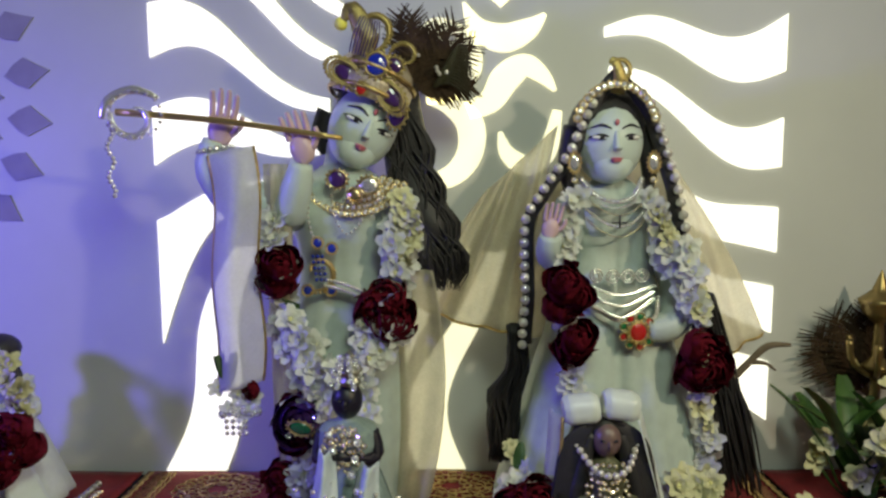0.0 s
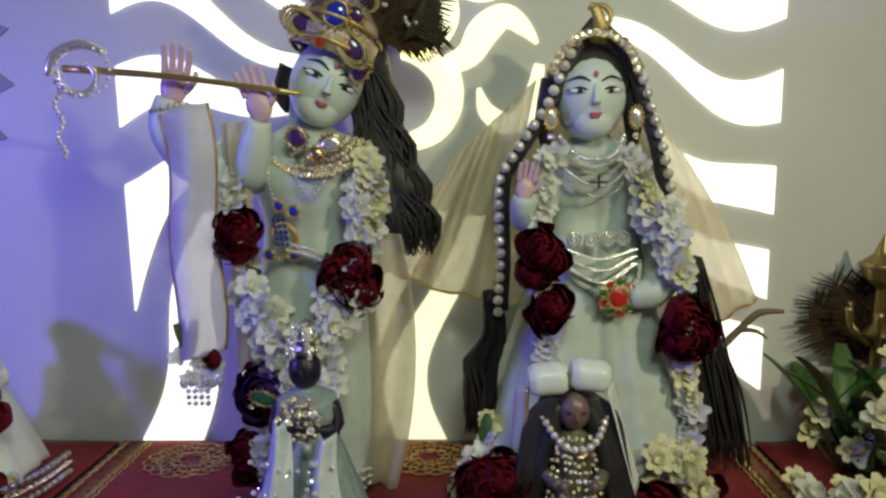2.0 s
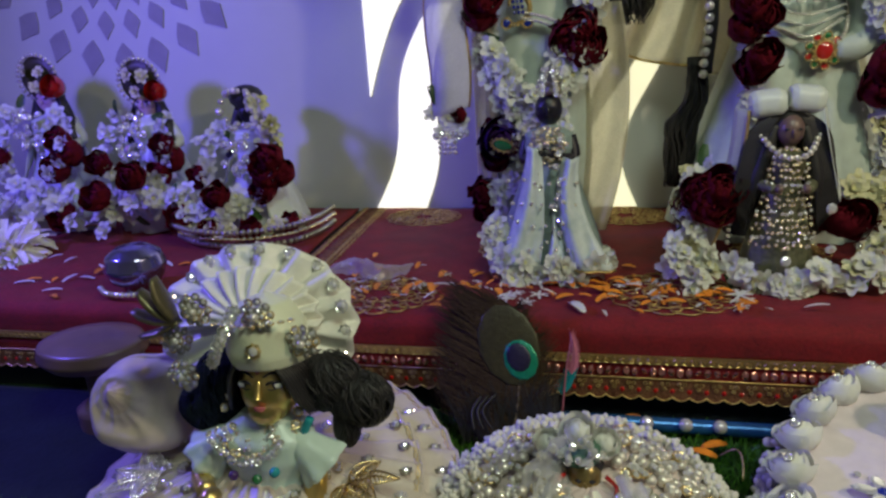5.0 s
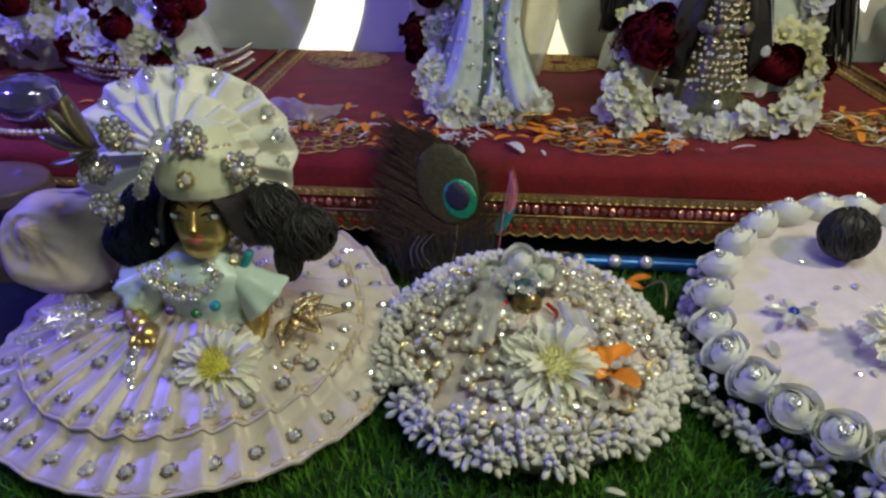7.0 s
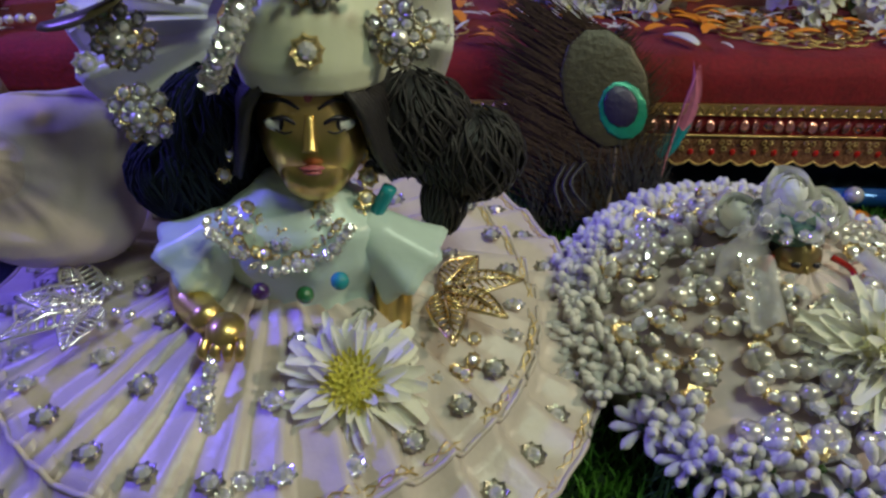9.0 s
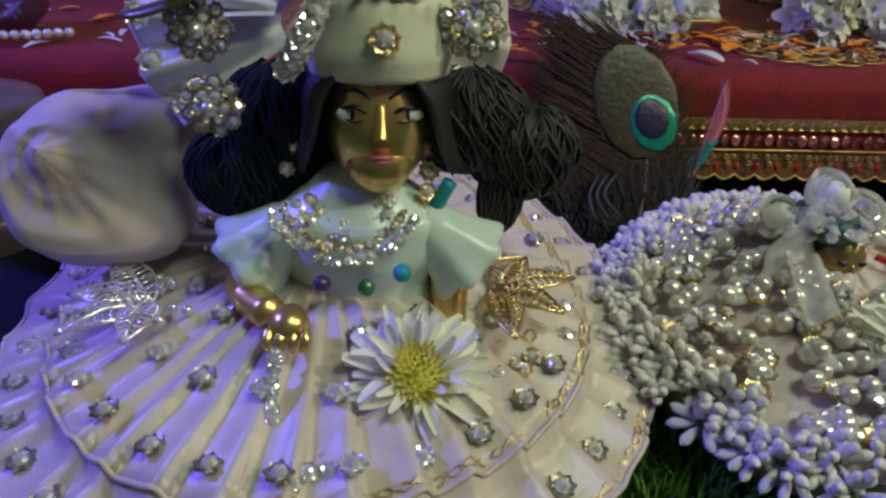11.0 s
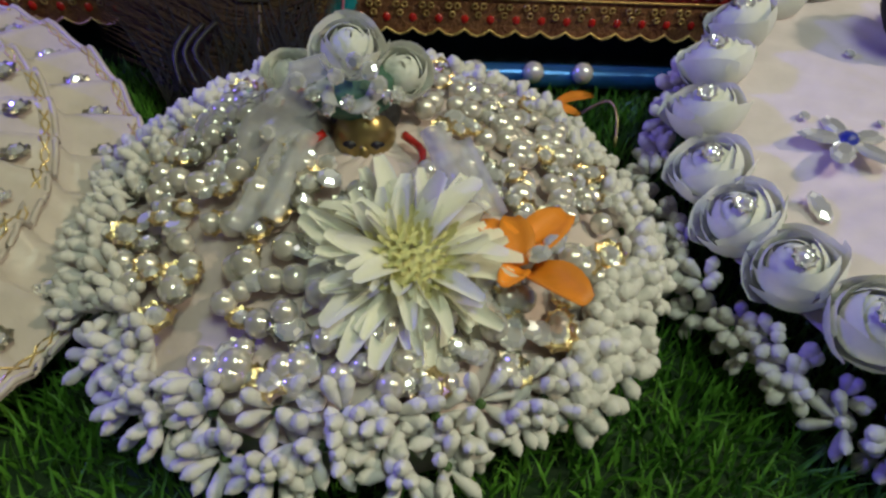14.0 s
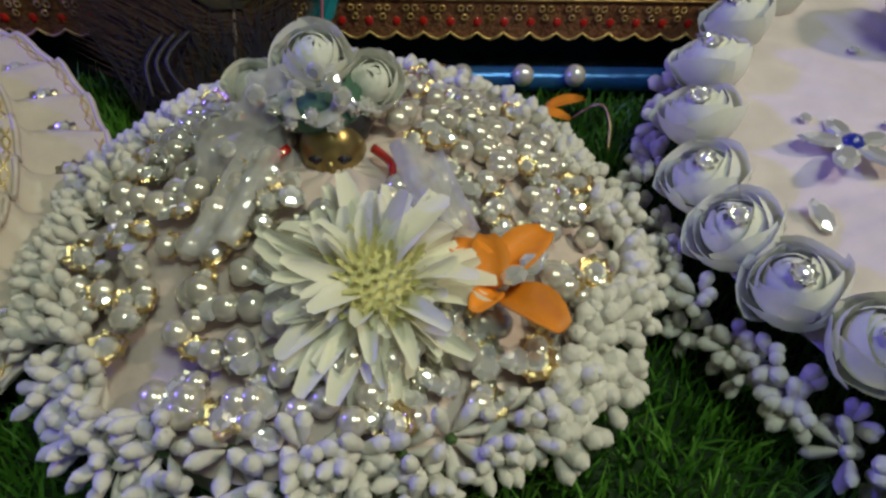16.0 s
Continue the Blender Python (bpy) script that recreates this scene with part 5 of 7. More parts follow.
part("small_crown", b, OLDSILVER, st, "tiered greenish silver crown")
strew(st, JEWEL, "jewel", [(-0.106 + (0.019 - 0.0004 * k) * math.cos(k * 1.05), 0.744 - 0.016 * abs(math.sin(k * 1.05)), 0.347 + 0.0012 * k) for k in range(30)], 0.0065, (0, -1, 0.1), 0.3)
strew(st, JEWEL, "jewel", [(-0.122 + 0.028 * (k % 2) + 0.004 * math.sin(k), 0.712 - 0.0016 * k, 0.302 - 0.0085 * k) for k in range(18)], 0.0095, (0, -1, 0.1), 0.3)
strew(st, PEARL_ME, "pearl", [(-0.155 + 0.012 * (k % 8), 0.688 - 0.006 * (k // 8) + 0.0012 * (k % 8 - 4) ** 2, 0.245 - 0.028 * (k // 8)) for k in range(32)], 0.0052, jitter=0.006)
strew(st, GJEWEL, "gold_bead", [(-0.108 + 0.024 * math.cos(2.4 * k) * math.sqrt(k / 60), 0.716, 0.285 + 0.026 * math.sin(2.4 * k) * math.sqrt(k / 60)) for k in range(60)], 0.0062, (0, -1, 0.1), 0.6, 0.002)
garland("flower_garland", "white flower garland round the foot of the small statue", [(-0.185, 0.725, 0.14), (-0.175, 0.695, 0.135), (-0.14, 0.672, 0.13), (-0.09, 0.668, 0.128), (-0.05, 0.69, 0.13), (-0.035, 0.72, 0.135)], 34, 0.034, BLOSSOMS, face=(0, -1, 0.6), jitter=0.012)
garland("flower_garland", "white flowers piled against the pale blue gown", [(-0.175, 0.71, 0.175), (-0.178, 0.69, 0.155), (-0.165, 0.68, 0.145)], 10, 0.036, BLOSSOMS, face=(0, -1, 0.4), jitter=0.012)
shrine_statue("small_statue", "small dark statue with black hair in a jewelled gold dress", Matrix.Translation((0.178, 0.704, TZ + 0.003)), "small statues", TERRA, BODICE, 0.218, 0.044)
sw = thing("wig", "long straight black hair of the small statue", "wig")
b = Build()
b.lathe([(0.058, 0.0), (0.056, 0.03), (0.048, 0.08), (0.036, 0.12), (0.026, 0.15), (0.001, 0.166)], 0, Matrix.Translation((0.176, 0.730, 0.165)) @ Matrix.Diagonal((1, 0.45, 1, 1)), 40, lambda a, v, r, z: (r * (1 + 0.03 * math.sin(24 * a)), z))
part("back_hair", b, HAIR, sw)
for s in (-1, 1):
    b = Build()
    for k in range(9):
        x = 0.176 + s * (0.022 + 0.0024 * k)
        b.tube([(0.176 + s * 0.004, 0.70, 0.326), (x, 0.700, 0.30), (x + s * 0.012, 0.695, 0.25), (x + s * 0.02, 0.692, 0.18 + 0.004 * k)], [0.003, 0.0034, 0.0034, 0.002], 0, None, 6)
    tagged(part("tress", b, HAIR, sw), kind="stuff")
st = thing("statue_jewels", "gold and pearl bodice of the small statue", "jewellery")
for row in range(15):
    n = 8 + row // 3
    strew(st, JEWEL if row % 4 == 1 else GJEWEL, "bead", [(0.175 + (0.0048 + 0.00012 * row) * (k - (n - 1) / 2), 0.674 - 0.0010 * row + 0.0005 * (k - n / 2) ** 2, 0.282 - 0.0082 * row) for k in range(n)], 0.0048, (0, -1, 0.1), 0.5, 0.0022)
string_of(st, [(0.145, 0.70, 0.295), (0.16, 0.678, 0.278), (0.178, 0.672, 0.272), (0.196, 0.678, 0.278), (0.21, 0.70, 0.295)], 14, 0.008)
string_of(st, [(0.13, 0.71, 0.28), (0.12, 0.70, 0.22), (0.118, 0.70, 0.16)], 16, 0.006)
strew(st, CRYSTAL_ME, "crystal", [(0.175, 0.652, 0.152), (0.18, 0.65, 0.138), (0.22, 0.66, 0.215), (0.225, 0.66, 0.165)], 0.013)
bow = thing("headdress", "pair of white cloth buns on the head", "headdress")
for s in (-1, 1):
    b = Build()
    b.lathe([(0.001, -0.020), (0.013, -0.019), (0.0165, -0.013), (0.0165, 0.013), (0.013, 0.019), (0.001, 0.020)], 0, Matrix.Translation((0.172 + s * 0.021, 0.706, 0.334 + 0.002 * s)) @ Matrix.Rotation(radians(90 + 6 * s), 4, "Y"), 18, lambda a, v, r, z: (r * (1 + 0.05 * math.sin(5 * a)), z))
    part("bun", b, CLOTH, bow)
drape("veil_cloth", "pinkish sheer veil of the small statue", lambda u, v: (0.130 - 0.045 * v * v - 0.012 * u + 0.004 * math.sin(u * 9), 0.70 + 0.03 * u - 0.01 * v, 0.325 - 0.20 * v), NETW, 10, 20, hem=[lambda s: (0, s)])
drape("veil_cloth", "pale satin veil beside the black hair", lambda u, v: (0.208 + 0.03 * v + 0.012 * u, 0.69 + 0.03 * u, 0.325 - 0.11 * v), CLOTH, 8, 14)
garland("flower_garland", "white flower garland curled round the small statue", [(0.085, 0.74, 0.25), (0.075, 0.71, 0.20), (0.085, 0.68, 0.15), (0.115, 0.66, 0.13), (0.16, 0.645, 0.125), (0.21, 0.645, 0.128), (0.255, 0.655, 0.14), (0.285, 0.68, 0.15), (0.29, 0.72, 0.145)], 58, 0.036, BLOSSOMS + CREAMS[:1], [(0.082, 0.70, 0.225), (0.095, 0.695, 0.21), (0.105, 0.70, 0.23), (0.07, 0.71, 0.205), (0.255, 0.72, 0.185), (0.275, 0.735, 0.18), (0.235, 0.735, 0.19)], 0.055, (0, -1, 0.6), 0.014, leaves=6)
garland("flower_garland", "bluish white flowers heaped before the small statue", [(0.055, 0.68, 0.16), (0.06, 0.66, 0.14), (0.075, 0.648, 0.125)], 14, 0.034, BLOSSOMS, face=(0, -1, 0.6), jitter=0.012)
garland("flower_garland", "cream flowers heaped at the foot of the gown", [(0.27, 0.80, 0.19), (0.30, 0.80, 0.215), (0.33, 0.81, 0.18), (0.345, 0.82, 0.14)], 16, 0.038, CREAMS, [(0.36, 0.815, 0.155)], 0.045, (0, -1, 0.4), 0.014)
garland("flower_garland", "cream flowers beside the long braid", [(0.105, 0.90, 0.21), (0.09, 0.89, 0.16), (0.085, 0.88, 0.135), (0.11, 0.86, 0.13)], 12, 0.03, CREAMS, [(0.12, 0.855, 0.16)], 0.04, (0, -1, 0.4), 0.01)
garland("flower_garland", "full white flowers hanging at the edge of the veil", [(0.300, 0.872, 0.50), (0.318, 0.862, 0.46), (0.335, 0.860, 0.43)], 16, 0.042, BLOSSOMS, jitter=0.012)
mala = thing("bead_heap", "heap of silver beads at the hem of the gown", "beads")
strew(mala, JEWEL, "jewel", [(0.335 + rnd.uniform(-0.03, 0.03), 0.80 + rnd.uniform(-0.015, 0.015), TZ + 0.012 + rnd.uniform(0, 0.04)) for k in range(26)], 0.013)

# the group on the left cloth
GROUP = "small statues on the left cloth"
for (x, y, h, w, halo, lab) in ((-0.64, 0.945, 0.235, 0.08, 0, "small statue in white and silver with a pearl headdress"), (-0.835, 0.95, 0.26, 0.08, 1, "small dressed statue with a green feather halo and red flower"), (-1.035, 0.945, 0.275, 0.085, 1, "small dressed statue with a round green halo")):
    shrine_statue("small_statue", lab, Matrix.Translation((x, y, TZ + 0.003)), GROUP, PAINT if not halo else BLUSH, CLOTH, h, w)
    top = TZ + h
    hd = thing("headdress", "pearl and feather headdress with yellow flowers" if halo else "black and pearl headdress", "headdress", "headdresses of the small statues")
    if halo:
        b = Build()
        b.lathe([(0.036, 0), (0.038, 0.004), (0.03, 0.008), (0.001, 0.008)], 0, Matrix.Translation((x, y - 0.01, top + 0.005)) @ Matrix.Rotation(radians(90), 4, "X"), 24)
        part("disc", b, FEYE1, hd, "olive feather disc")
        string_of(hd, [(x + 0.04 * math.cos(TAU * k / 16), y - 0.018, top + 0.005 + 0.04 * math.sin(TAU * k / 16)) for k in range(17)], 28, 0.008, PEARL_ME)
        strew(hd, CREAMS, "flower", [(x - 0.014, y - 0.026, top + 0.018), (x + 0.014, y - 0.026, top + 0.014), (x - 0.002, y - 0.026, top - 0.012)], 0.026)
        strew(hd, rose_mesh("red_flower", RUBY, 3), "red_flower", [(x + 0.04, y - 0.03, top - 0.012)], 0.045, wild=0.2)
    else:
        strew(hd, PEARL_ME, "pearl", [(x + 0.035 * math.cos(k * 0.55), y - 0.035 + rnd.uniform(-0.01, 0.01), top - 0.02 + 0.03 * math.sin(k * 0.55)) for k in range(16)], 0.012)
        b = Build()
        b.ball((x, y, top - 0.005), (0.03, 0.03, 0.022), 0, None, 12, 8)
        part("cap", b, HAIR, hd)
    strew(hd, JEWEL, "jewel", [(x + rnd.uniform(-0.03, 0.03), y - 0.062 + rnd.uniform(-0.008, 0), top - rnd.uniform(0.045, 0.13)) for k in range(26)], 0.013)
    garland("flower_garland", "red and white garland on a small statue", [(x - 0.045, y - 0.03, top - 0.05), (x - 0.065, y - 0.06, top - 0.11), (x - 0.035, y - 0.09, TZ + 0.06), (x + 0.02, y - 0.095, TZ + 0.05), (x + 0.06, y - 0.07, top - 0.12), (x + 0.045, y - 0.03, top - 0.05)], 30, 0.036, BLOSSOMS, [(x + 0.06, y - 0.07, top - 0.10), (x + 0.072, y - 0.068, top - 0.125), (x + 0.05, y - 0.08, top - 0.15), (x - 0.07, y - 0.075, top - 0.13)], 0.05, jitter=0.012, leaves=3)
    for s in (-1, 1):
        drape("gown_panel", "white satin gown panel", lambda u, v: (x + s * (0.02 + 0.075 * v * (0.5 + u * 0.6)), y - 0.05 - 0.035 * v + 0.03 * u, top - 0.10 - (h - 0.115) * v), CLOTH, 8, 10, hem=[lambda q: (q, 1)])
for row in range(3):
    ring = thing("pearl_string", "row of silver pearls round the gown's foot", "beads", "pearl rows")
    string_of(ring, [(-0.74, 0.83 - 0.01 * row, TZ + 0.012 + 0.013 * row), (-0.68, 0.79 - 0.008 * row, TZ + 0.012 + 0.013 * row), (-0.60, 0.775 - 0.006 * row, TZ + 0.012 + 0.013 * row), (-0.53, 0.80 - 0.002 * row, TZ + 0.012 + 0.013 * row), (-0.498, 0.86, TZ + 0.012 + 0.013 * row), (-0.493, 0.92, TZ + 0.012 + 0.013 * row)], 36, 0.0105, ball_mesh("dull_bead", OLDSILVER, 8) if row != 1 else GJEWEL)
garland("flower_garland", "red and cream flowers between gown and pearls", [(-0.70, 0.80, TZ + 0.03), (-0.62, 0.79, TZ + 0.035), (-0.55, 0.81, TZ + 0.03), (-0.52, 0.86, TZ + 0.03)], 14, 0.03, CREAMS, [(-0.66, 0.79, TZ + 0.035), (-0.585, 0.79, TZ + 0.035), (-0.535, 0.83, TZ + 0.035)], 0.035, (0, -1, 0.8), 0.008)
garland("flower_garland", "heap of white flowers and dark roses before the small statues", [(-1.12, 0.84, TZ + 0.05), (-1.0, 0.83, TZ + 0.09), (-0.9, 0.83, TZ + 0.05), (-0.8, 0.83, TZ + 0.08), (-0.7, 0.83, TZ + 0.07), (-0.61, 0.84, TZ + 0.06)], 70, 0.042, BLOSSOMS, [(-0.95 + 0.075 * k, 0.815, TZ + 0.05 + 0.035 * (k % 3)) for k in range(5)], 0.055, (0, -1, 0.5), 0.026, leaves=5)
garland("flower_garland", "cream flowers on the shoulder of a small statue", [(-0.60, 0.90, TZ + 0.225), (-0.585, 0.895, TZ + 0.19), (-0.575, 0.885, TZ + 0.16)], 9, 0.034, CREAMS, [(-0.575, 0.875, TZ + 0.135), (-0.56, 0.875, TZ + 0.11), (-0.585, 0.87, TZ + 0.11)], 0.055, (0, -1, 0.3), 0.008)
chrysanthemum("large white chrysanthemum lying on the red cloth", turned((-0.985, 0.73, TZ + 0.01), 0.13, (0, -0.5, 1), 0), PALEYELLOW, 2, 6)

# bowl, stool, bun beside the doll
b = Build()
b.lathe([(0.018, 0.0), (0.02, 0.004), (0.034, 0.018), (0.041, 0.036), (0.036, 0.054), (0.022, 0.064), (0.001, 0.066)], 0, None, 32)
bowl = tagged(part("metal_pot", b, POT, at=Matrix.Translation((-0.668, 0.61, TZ + 0.003))), "shiny violet metal pot", "pot")
ps = thing("pearl_string", "string of white pearls round the pot", "beads", "pearl rows")
string_of(ps, [(-0.715, 0.59, TZ + 0.012), (-0.69, 0.572, TZ + 0.012), (-0.65, 0.57, TZ + 0.012), (-0.605, 0.585, TZ + 0.012)], 16, 0.008)
b = Build()
b.lathe([(0.03, -0.024), (0.03, 0.006), (0.014, 0.02), (0.014, 0.062), (0.046, 0.072), (0.055, 0.084), (0.052, 0.098), (0.03, 0.104), (0.001, 0.105)], 0, None, 32)
tagged(part("wooden_stool", b, TERRA, at=Matrix.Translation((-0.655, 0.485, 0.0)) @ Matrix.Diagonal((1.25, 1.0, 1.0, 1.0))), "small round brown wooden pedestal on the grass", "stool")
def conch_pt(u, v):
    """Whorled shell seen on its apex; the flared lip reaches up and aside."""
    a = TAU * u
    k = min(int(v * 10), 9)
    t = v * 10 - k
    prof = ((0.008, -0.052), (0.032, -0.047), (0.046, -0.020), (0.049, 0.004), (0.045, 0.018), (0.036, 0.027), (0.027, 0.0295), (0.020, 0.034), (0.013, 0.0355), (0.007, 0.039), (0.0005, 0.041))
    r = prof[k][0] * (1 - t) + prof[k + 1][0] * t
    z = prof[k][1] * (1 - t) + prof[k + 1][1] * t
    mid = math.exp(-((v - 0.30) / 0.20) ** 2)
    lip = 0.46 * math.exp(-((a - 0.72) / 0.42) ** 2) + 0.20 * math.exp(-((a - 5.6) / 0.5) ** 2) + 0.1 * math.exp(-((a - 3.9) / 0.5) ** 2)
    r *= 1 + lip * mid + 0.015 * math.sin(5 * a + 14 * v)
    z += 0.004 * math.sin(a + 9 * v) * (v > 0.4) * min(1, r / 0.03) + 0.002 * min(1, r / 0.03) * noise.noise((3 * math.cos(a), 3 * math.sin(a), 6 * v))
    return (r * math.cos(a) - 0.020 * max(0, v - 0.35), r * math.sin(a) + 0.020 * max(0, v - 0.35), z)


conch = thing("conch_shell", "pinkish white conch shell resting beside the pleated skirt", "shell", at=Matrix.Translation((-0.497, 0.362, 0.096)) @ Matrix.Rotation(radians(64), 4, "X"))
b = Build()
b.grid(lambda u, v: conch_pt(u, v * 0.74), 72, 36, 0, None, True)
part("body_whorl", b, SHELL, conch)
b = Build()
b.grid(lambda u, v: conch_pt(u, 0.74 + v * 0.26), 56, 14, 0, None, True)
part("apex", b, APEX, conch, "tan spiral apex")

# plant and brass lamp at the right
plant = thing("flower_bunch", "bunch of cream flowers with long green leaves", "flowers")
for k in range(22):
    p = Vector((0.60 + rnd.uniform(-0.07, 0.10), 0.93 + rnd.uniform(-0.05, 0.05), TZ + 0.04 + rnd.uniform(0, 0.14)))
    b = Build()
    b.tube([(0.60, 0.95, TZ), (0.5 * (0.60 + p.x), 0.95, TZ + 0.3 * (p.z - TZ)), p], 0.002, 0, None, 5)
    part("stem", b, LEAF, plant)
    part("flower", rnd.choice(CREAMS), None, plant, at=turned(p, rnd.uniform(0.045, 0.062), (-0.2, -1, 0.5), 0.5))
for k in range(22):
    b = Build()
    b.petal(rnd.uniform(0.08, 0.15), 0.028, 0.4, 0.25, 0, Matrix.Translation((0.60 + rnd.uniform(-0.05, 0.06), 0.93 + rnd.uniform(-0.04, 0.03), TZ + rnd.uniform(0.01, 0.10))) @ Matrix.Rotation(rnd.uniform(0, TAU), 4, "Z") @ Matrix.Rotation(-rnd.uniform(0.3, 1.2), 4, "Y"), nu=4, nv=8)
    part("leaf", b, LEAF, plant, "long green leaf")
garland("loose_flowers", "cream and white flowers lying on the cloth", [(0.50, 0.86, TZ + 0.02), (0.54, 0.83, TZ + 0.03), (0.60, 0.80, TZ + 0.02)], 10, 0.05, CREAMS + BLOSSOMS, face=(0, -0.7, 0.7), jitter=0.015)
b = Build()
b.lathe([(0.03, 0), (0.032, 0.008), (0.012, 0.02), (0.009, 0.06), (0.018, 0.07), (0.008, 0.085), (0.007, 0.17), (0.02, 0.185), (0.008, 0.20), (0.006, 0.25), (0.022, 0.265), (0.03, 0.285), (0.012, 0.30), (0.001, 0.33)], 0, None, 24)
for k in range(6):
    a = TAU * k / 6
    b.tube([(0.008 * math.cos(a), 0.008 * math.sin(a), 0.17), (0.035 * math.cos(a), 0.035 * math.sin(a), 0.19), (0.042 * math.cos(a), 0.042 * math.sin(a), 0.225)], [0.004, 0.004, 0.006], 0, None, 6)
tagged(part("brass_lamp", b, mat("dark_aged_brass", (0.30, 0.22, 0.09), 0.35, 0.8, vary=0.35, scale=60, bump=0.1), at=Matrix.Translation((0.648, 0.985, TZ + 0.003))), "tall dark brass oil lamp beside the flowers", "lamp")
feather_fan("dark_foliage", "dark dry foliage behind the brass lamp", 0.66, 1.02, 0.24, 0.14, 9, 40, 140, 8)

# petals scattered on the cloth
scat = thing("scattered_petals", "white and orange petals strewn over the red cloth", "petals")
pm = []
for k, m in enumerate((PETAL, ORANGE, PETAL, ORANGE)):
    b = Build()
    b.petal(1.0, 0.42 if k % 2 else 0.24, 0.4, 0.2, 0)
    pm.append(b.mesh("petal", [m]))
for k in range(2):
    b = Build()
    for i in range(6):
        b.petal(rnd.uniform(0.4, 0.62), 0.14, 0.4, 0.15, 0, Matrix.Rotation(TAU * i / 6 + rnd.uniform(-0.35, 0.35), 4, "Z"))
    pm.append(b.mesh("petal", [PETAL]))
for k in range(210):
    if k < 170:
        c = rnd.choice(((-0.02, 0.655), (0.05, 0.63), (-0.31, 0.62), (0.40, 0.70), (-0.13, 0.645), (-0.2, 0.655), (0.1, 0.63)))
        x, y = rnd.gauss(c[0], 0.045), rnd.gauss(c[1], 0.028)
    else:
        x, y = rnd.uniform(-0.42, 0.46), rnd.uniform(0.585, 0.75)
    y = max(y, 0.575)
    me = pm[rnd.choice((0, 1, 1, 3, 0, 5))]
    part("petal", me, None, scat, at=Matrix.Translation((x, y, TZ + 0.004 + rnd.uniform(0, 0.004))) @ Matrix.Rotation(rnd.uniform(0, TAU), 4, "Z") @ Matrix.Rotation(rnd.uniform(-0.3, 0.1), 4, "Y") @ Matrix.Scale(rnd.uniform(0.012, 0.026) * (1.25 if me in pm[4:] else 1.0), 4))
scat2 = thing("scattered_petals", "few white petals on the red cloth below the small statues", "petals")
for k in range(50):
    x, y = rnd.uniform(-1.1, -0.52), rnd.uniform(0.58, 0.74)
    part("petal", pm[rnd.choice((0, 0, 1))], None, scat2, at=Matrix.Translation((x, y, TZ + 0.004)) @ Matrix.Rotation(rnd.uniform(0, TAU), 4, "Z") @ Matrix.Scale(rnd.uniform(0.014, 0.03), 4))
b = Build()
b.grid(lambda u, v: (-0.42 + 0.12 * u, 0.665 + 0.05 * v + 0.012 * math.sin(u * 7), TZ + 0.007 + 0.016 * math.sin(math.pi * u) * math.sin(math.pi * v) + 0.006 * noise.noise((u * 9, v * 7, 2))), 22, 12)
tagged(part("cellophane", b, PLASTIC, smooth=False), "crumpled clear cellophane wrapper on the red cloth", "wrapper")



def settle(first, move):
    """Moves all things made since first by one step, to sit on the turf."""
    for ob in list(scene.collection.objects)[first:]:
        if ob.parent is None:
            ob.matrix_basis = Matrix.Translation(move) @ ob.matrix_basis


# ---------------------------------------------------------------- the brass doll and its skirt
made = len(scene.collection.objects)
SX, SY, SR = -0.360, 0.348, 0.196


def skirt_pt(a, r, lift=0.0):
    """A point of the pleated skirt at angle a and share r of its radius."""
    back = max(0.0, math.sin(a))
    tier = 0.009 if r < 0.80 else 0.0
    z = 0.083 - 0.060 * r ** 1.25 + tier + 0.048 * back * r * r + lift
    pl = (a * 34 / TAU + 0.55 * r + 0.35 * noise.noise((math.cos(a) * 5, math.sin(a) * 5, 7.0))) % 1.0
    saw = (pl ** 1.6 if pl < 0.82 else (1 - pl) * 4.04) - 0.4
    z += 0.0125 * saw * min(1, r * 1.1) * (1 if r < 0.9 else 1 - 5 * (r - 0.9)) + 0.002 * noise.noise((a * 6, r * 8, 0))
    rr = SR * r * (1 + 0.004 * math.sin(34 * a) * r)
    return (SX + rr * math.cos(a), SY + rr * math.sin(a) * 0.95, z)


skirt = thing("doll_skirt", "wide pleated ivory satin skirt with jewels and gold lace", "skirt")
b = Build()
b.grid(lambda u, v: skirt_pt(TAU * u, 0.76 + 0.24 * v), 340, 9, 0, None, True)
b.grid(lambda u, v: (lambda p: (p[0] - 0.022 * v * math.cos(TAU * u), p[1] - 0.022 * v * math.sin(TAU * u), p[2] * (1 - v) + v * (0.0 + 0.5 * max(0, p[2] - 0.05))))(skirt_pt(TAU * u, 1.0)), 340, 4, 0, None, True)
lower = part("lower_tier", b, SATIN, skirt, thick=0.001)
b = Build()
b.grid(lambda u, v: skirt_pt(TAU * u + 0.05, 0.15 + 0.649 * v), 340, 14, 0, None, True)
upper = part("upper_tier", b, SATIN, skirt, thick=0.001)
b = Build()
for r in (0.797, 0.998):
    b.tube([skirt_pt(TAU * k / 340, r, 0.001) for k in range(341)], 0.0016, 0, None, 5, 1)
part("piping", b, SATIN, skirt, "ivory piping")
b = Build()
for r in (0.775, 0.975):
    for ph in (0.0, math.pi):
        for seg in range(5):
            a0 = radians(-95 + 40 * seg)
            b.tube([skirt_pt(a0 + radians(38) * k / 30, r + 0.010 * math.sin(k * 1.3 + ph), 0.0012) for k in range(31)], 0.0007, 0, None, 4, 1)
part("gold_lace", b, LACE, skirt, "thin looped gold lace")
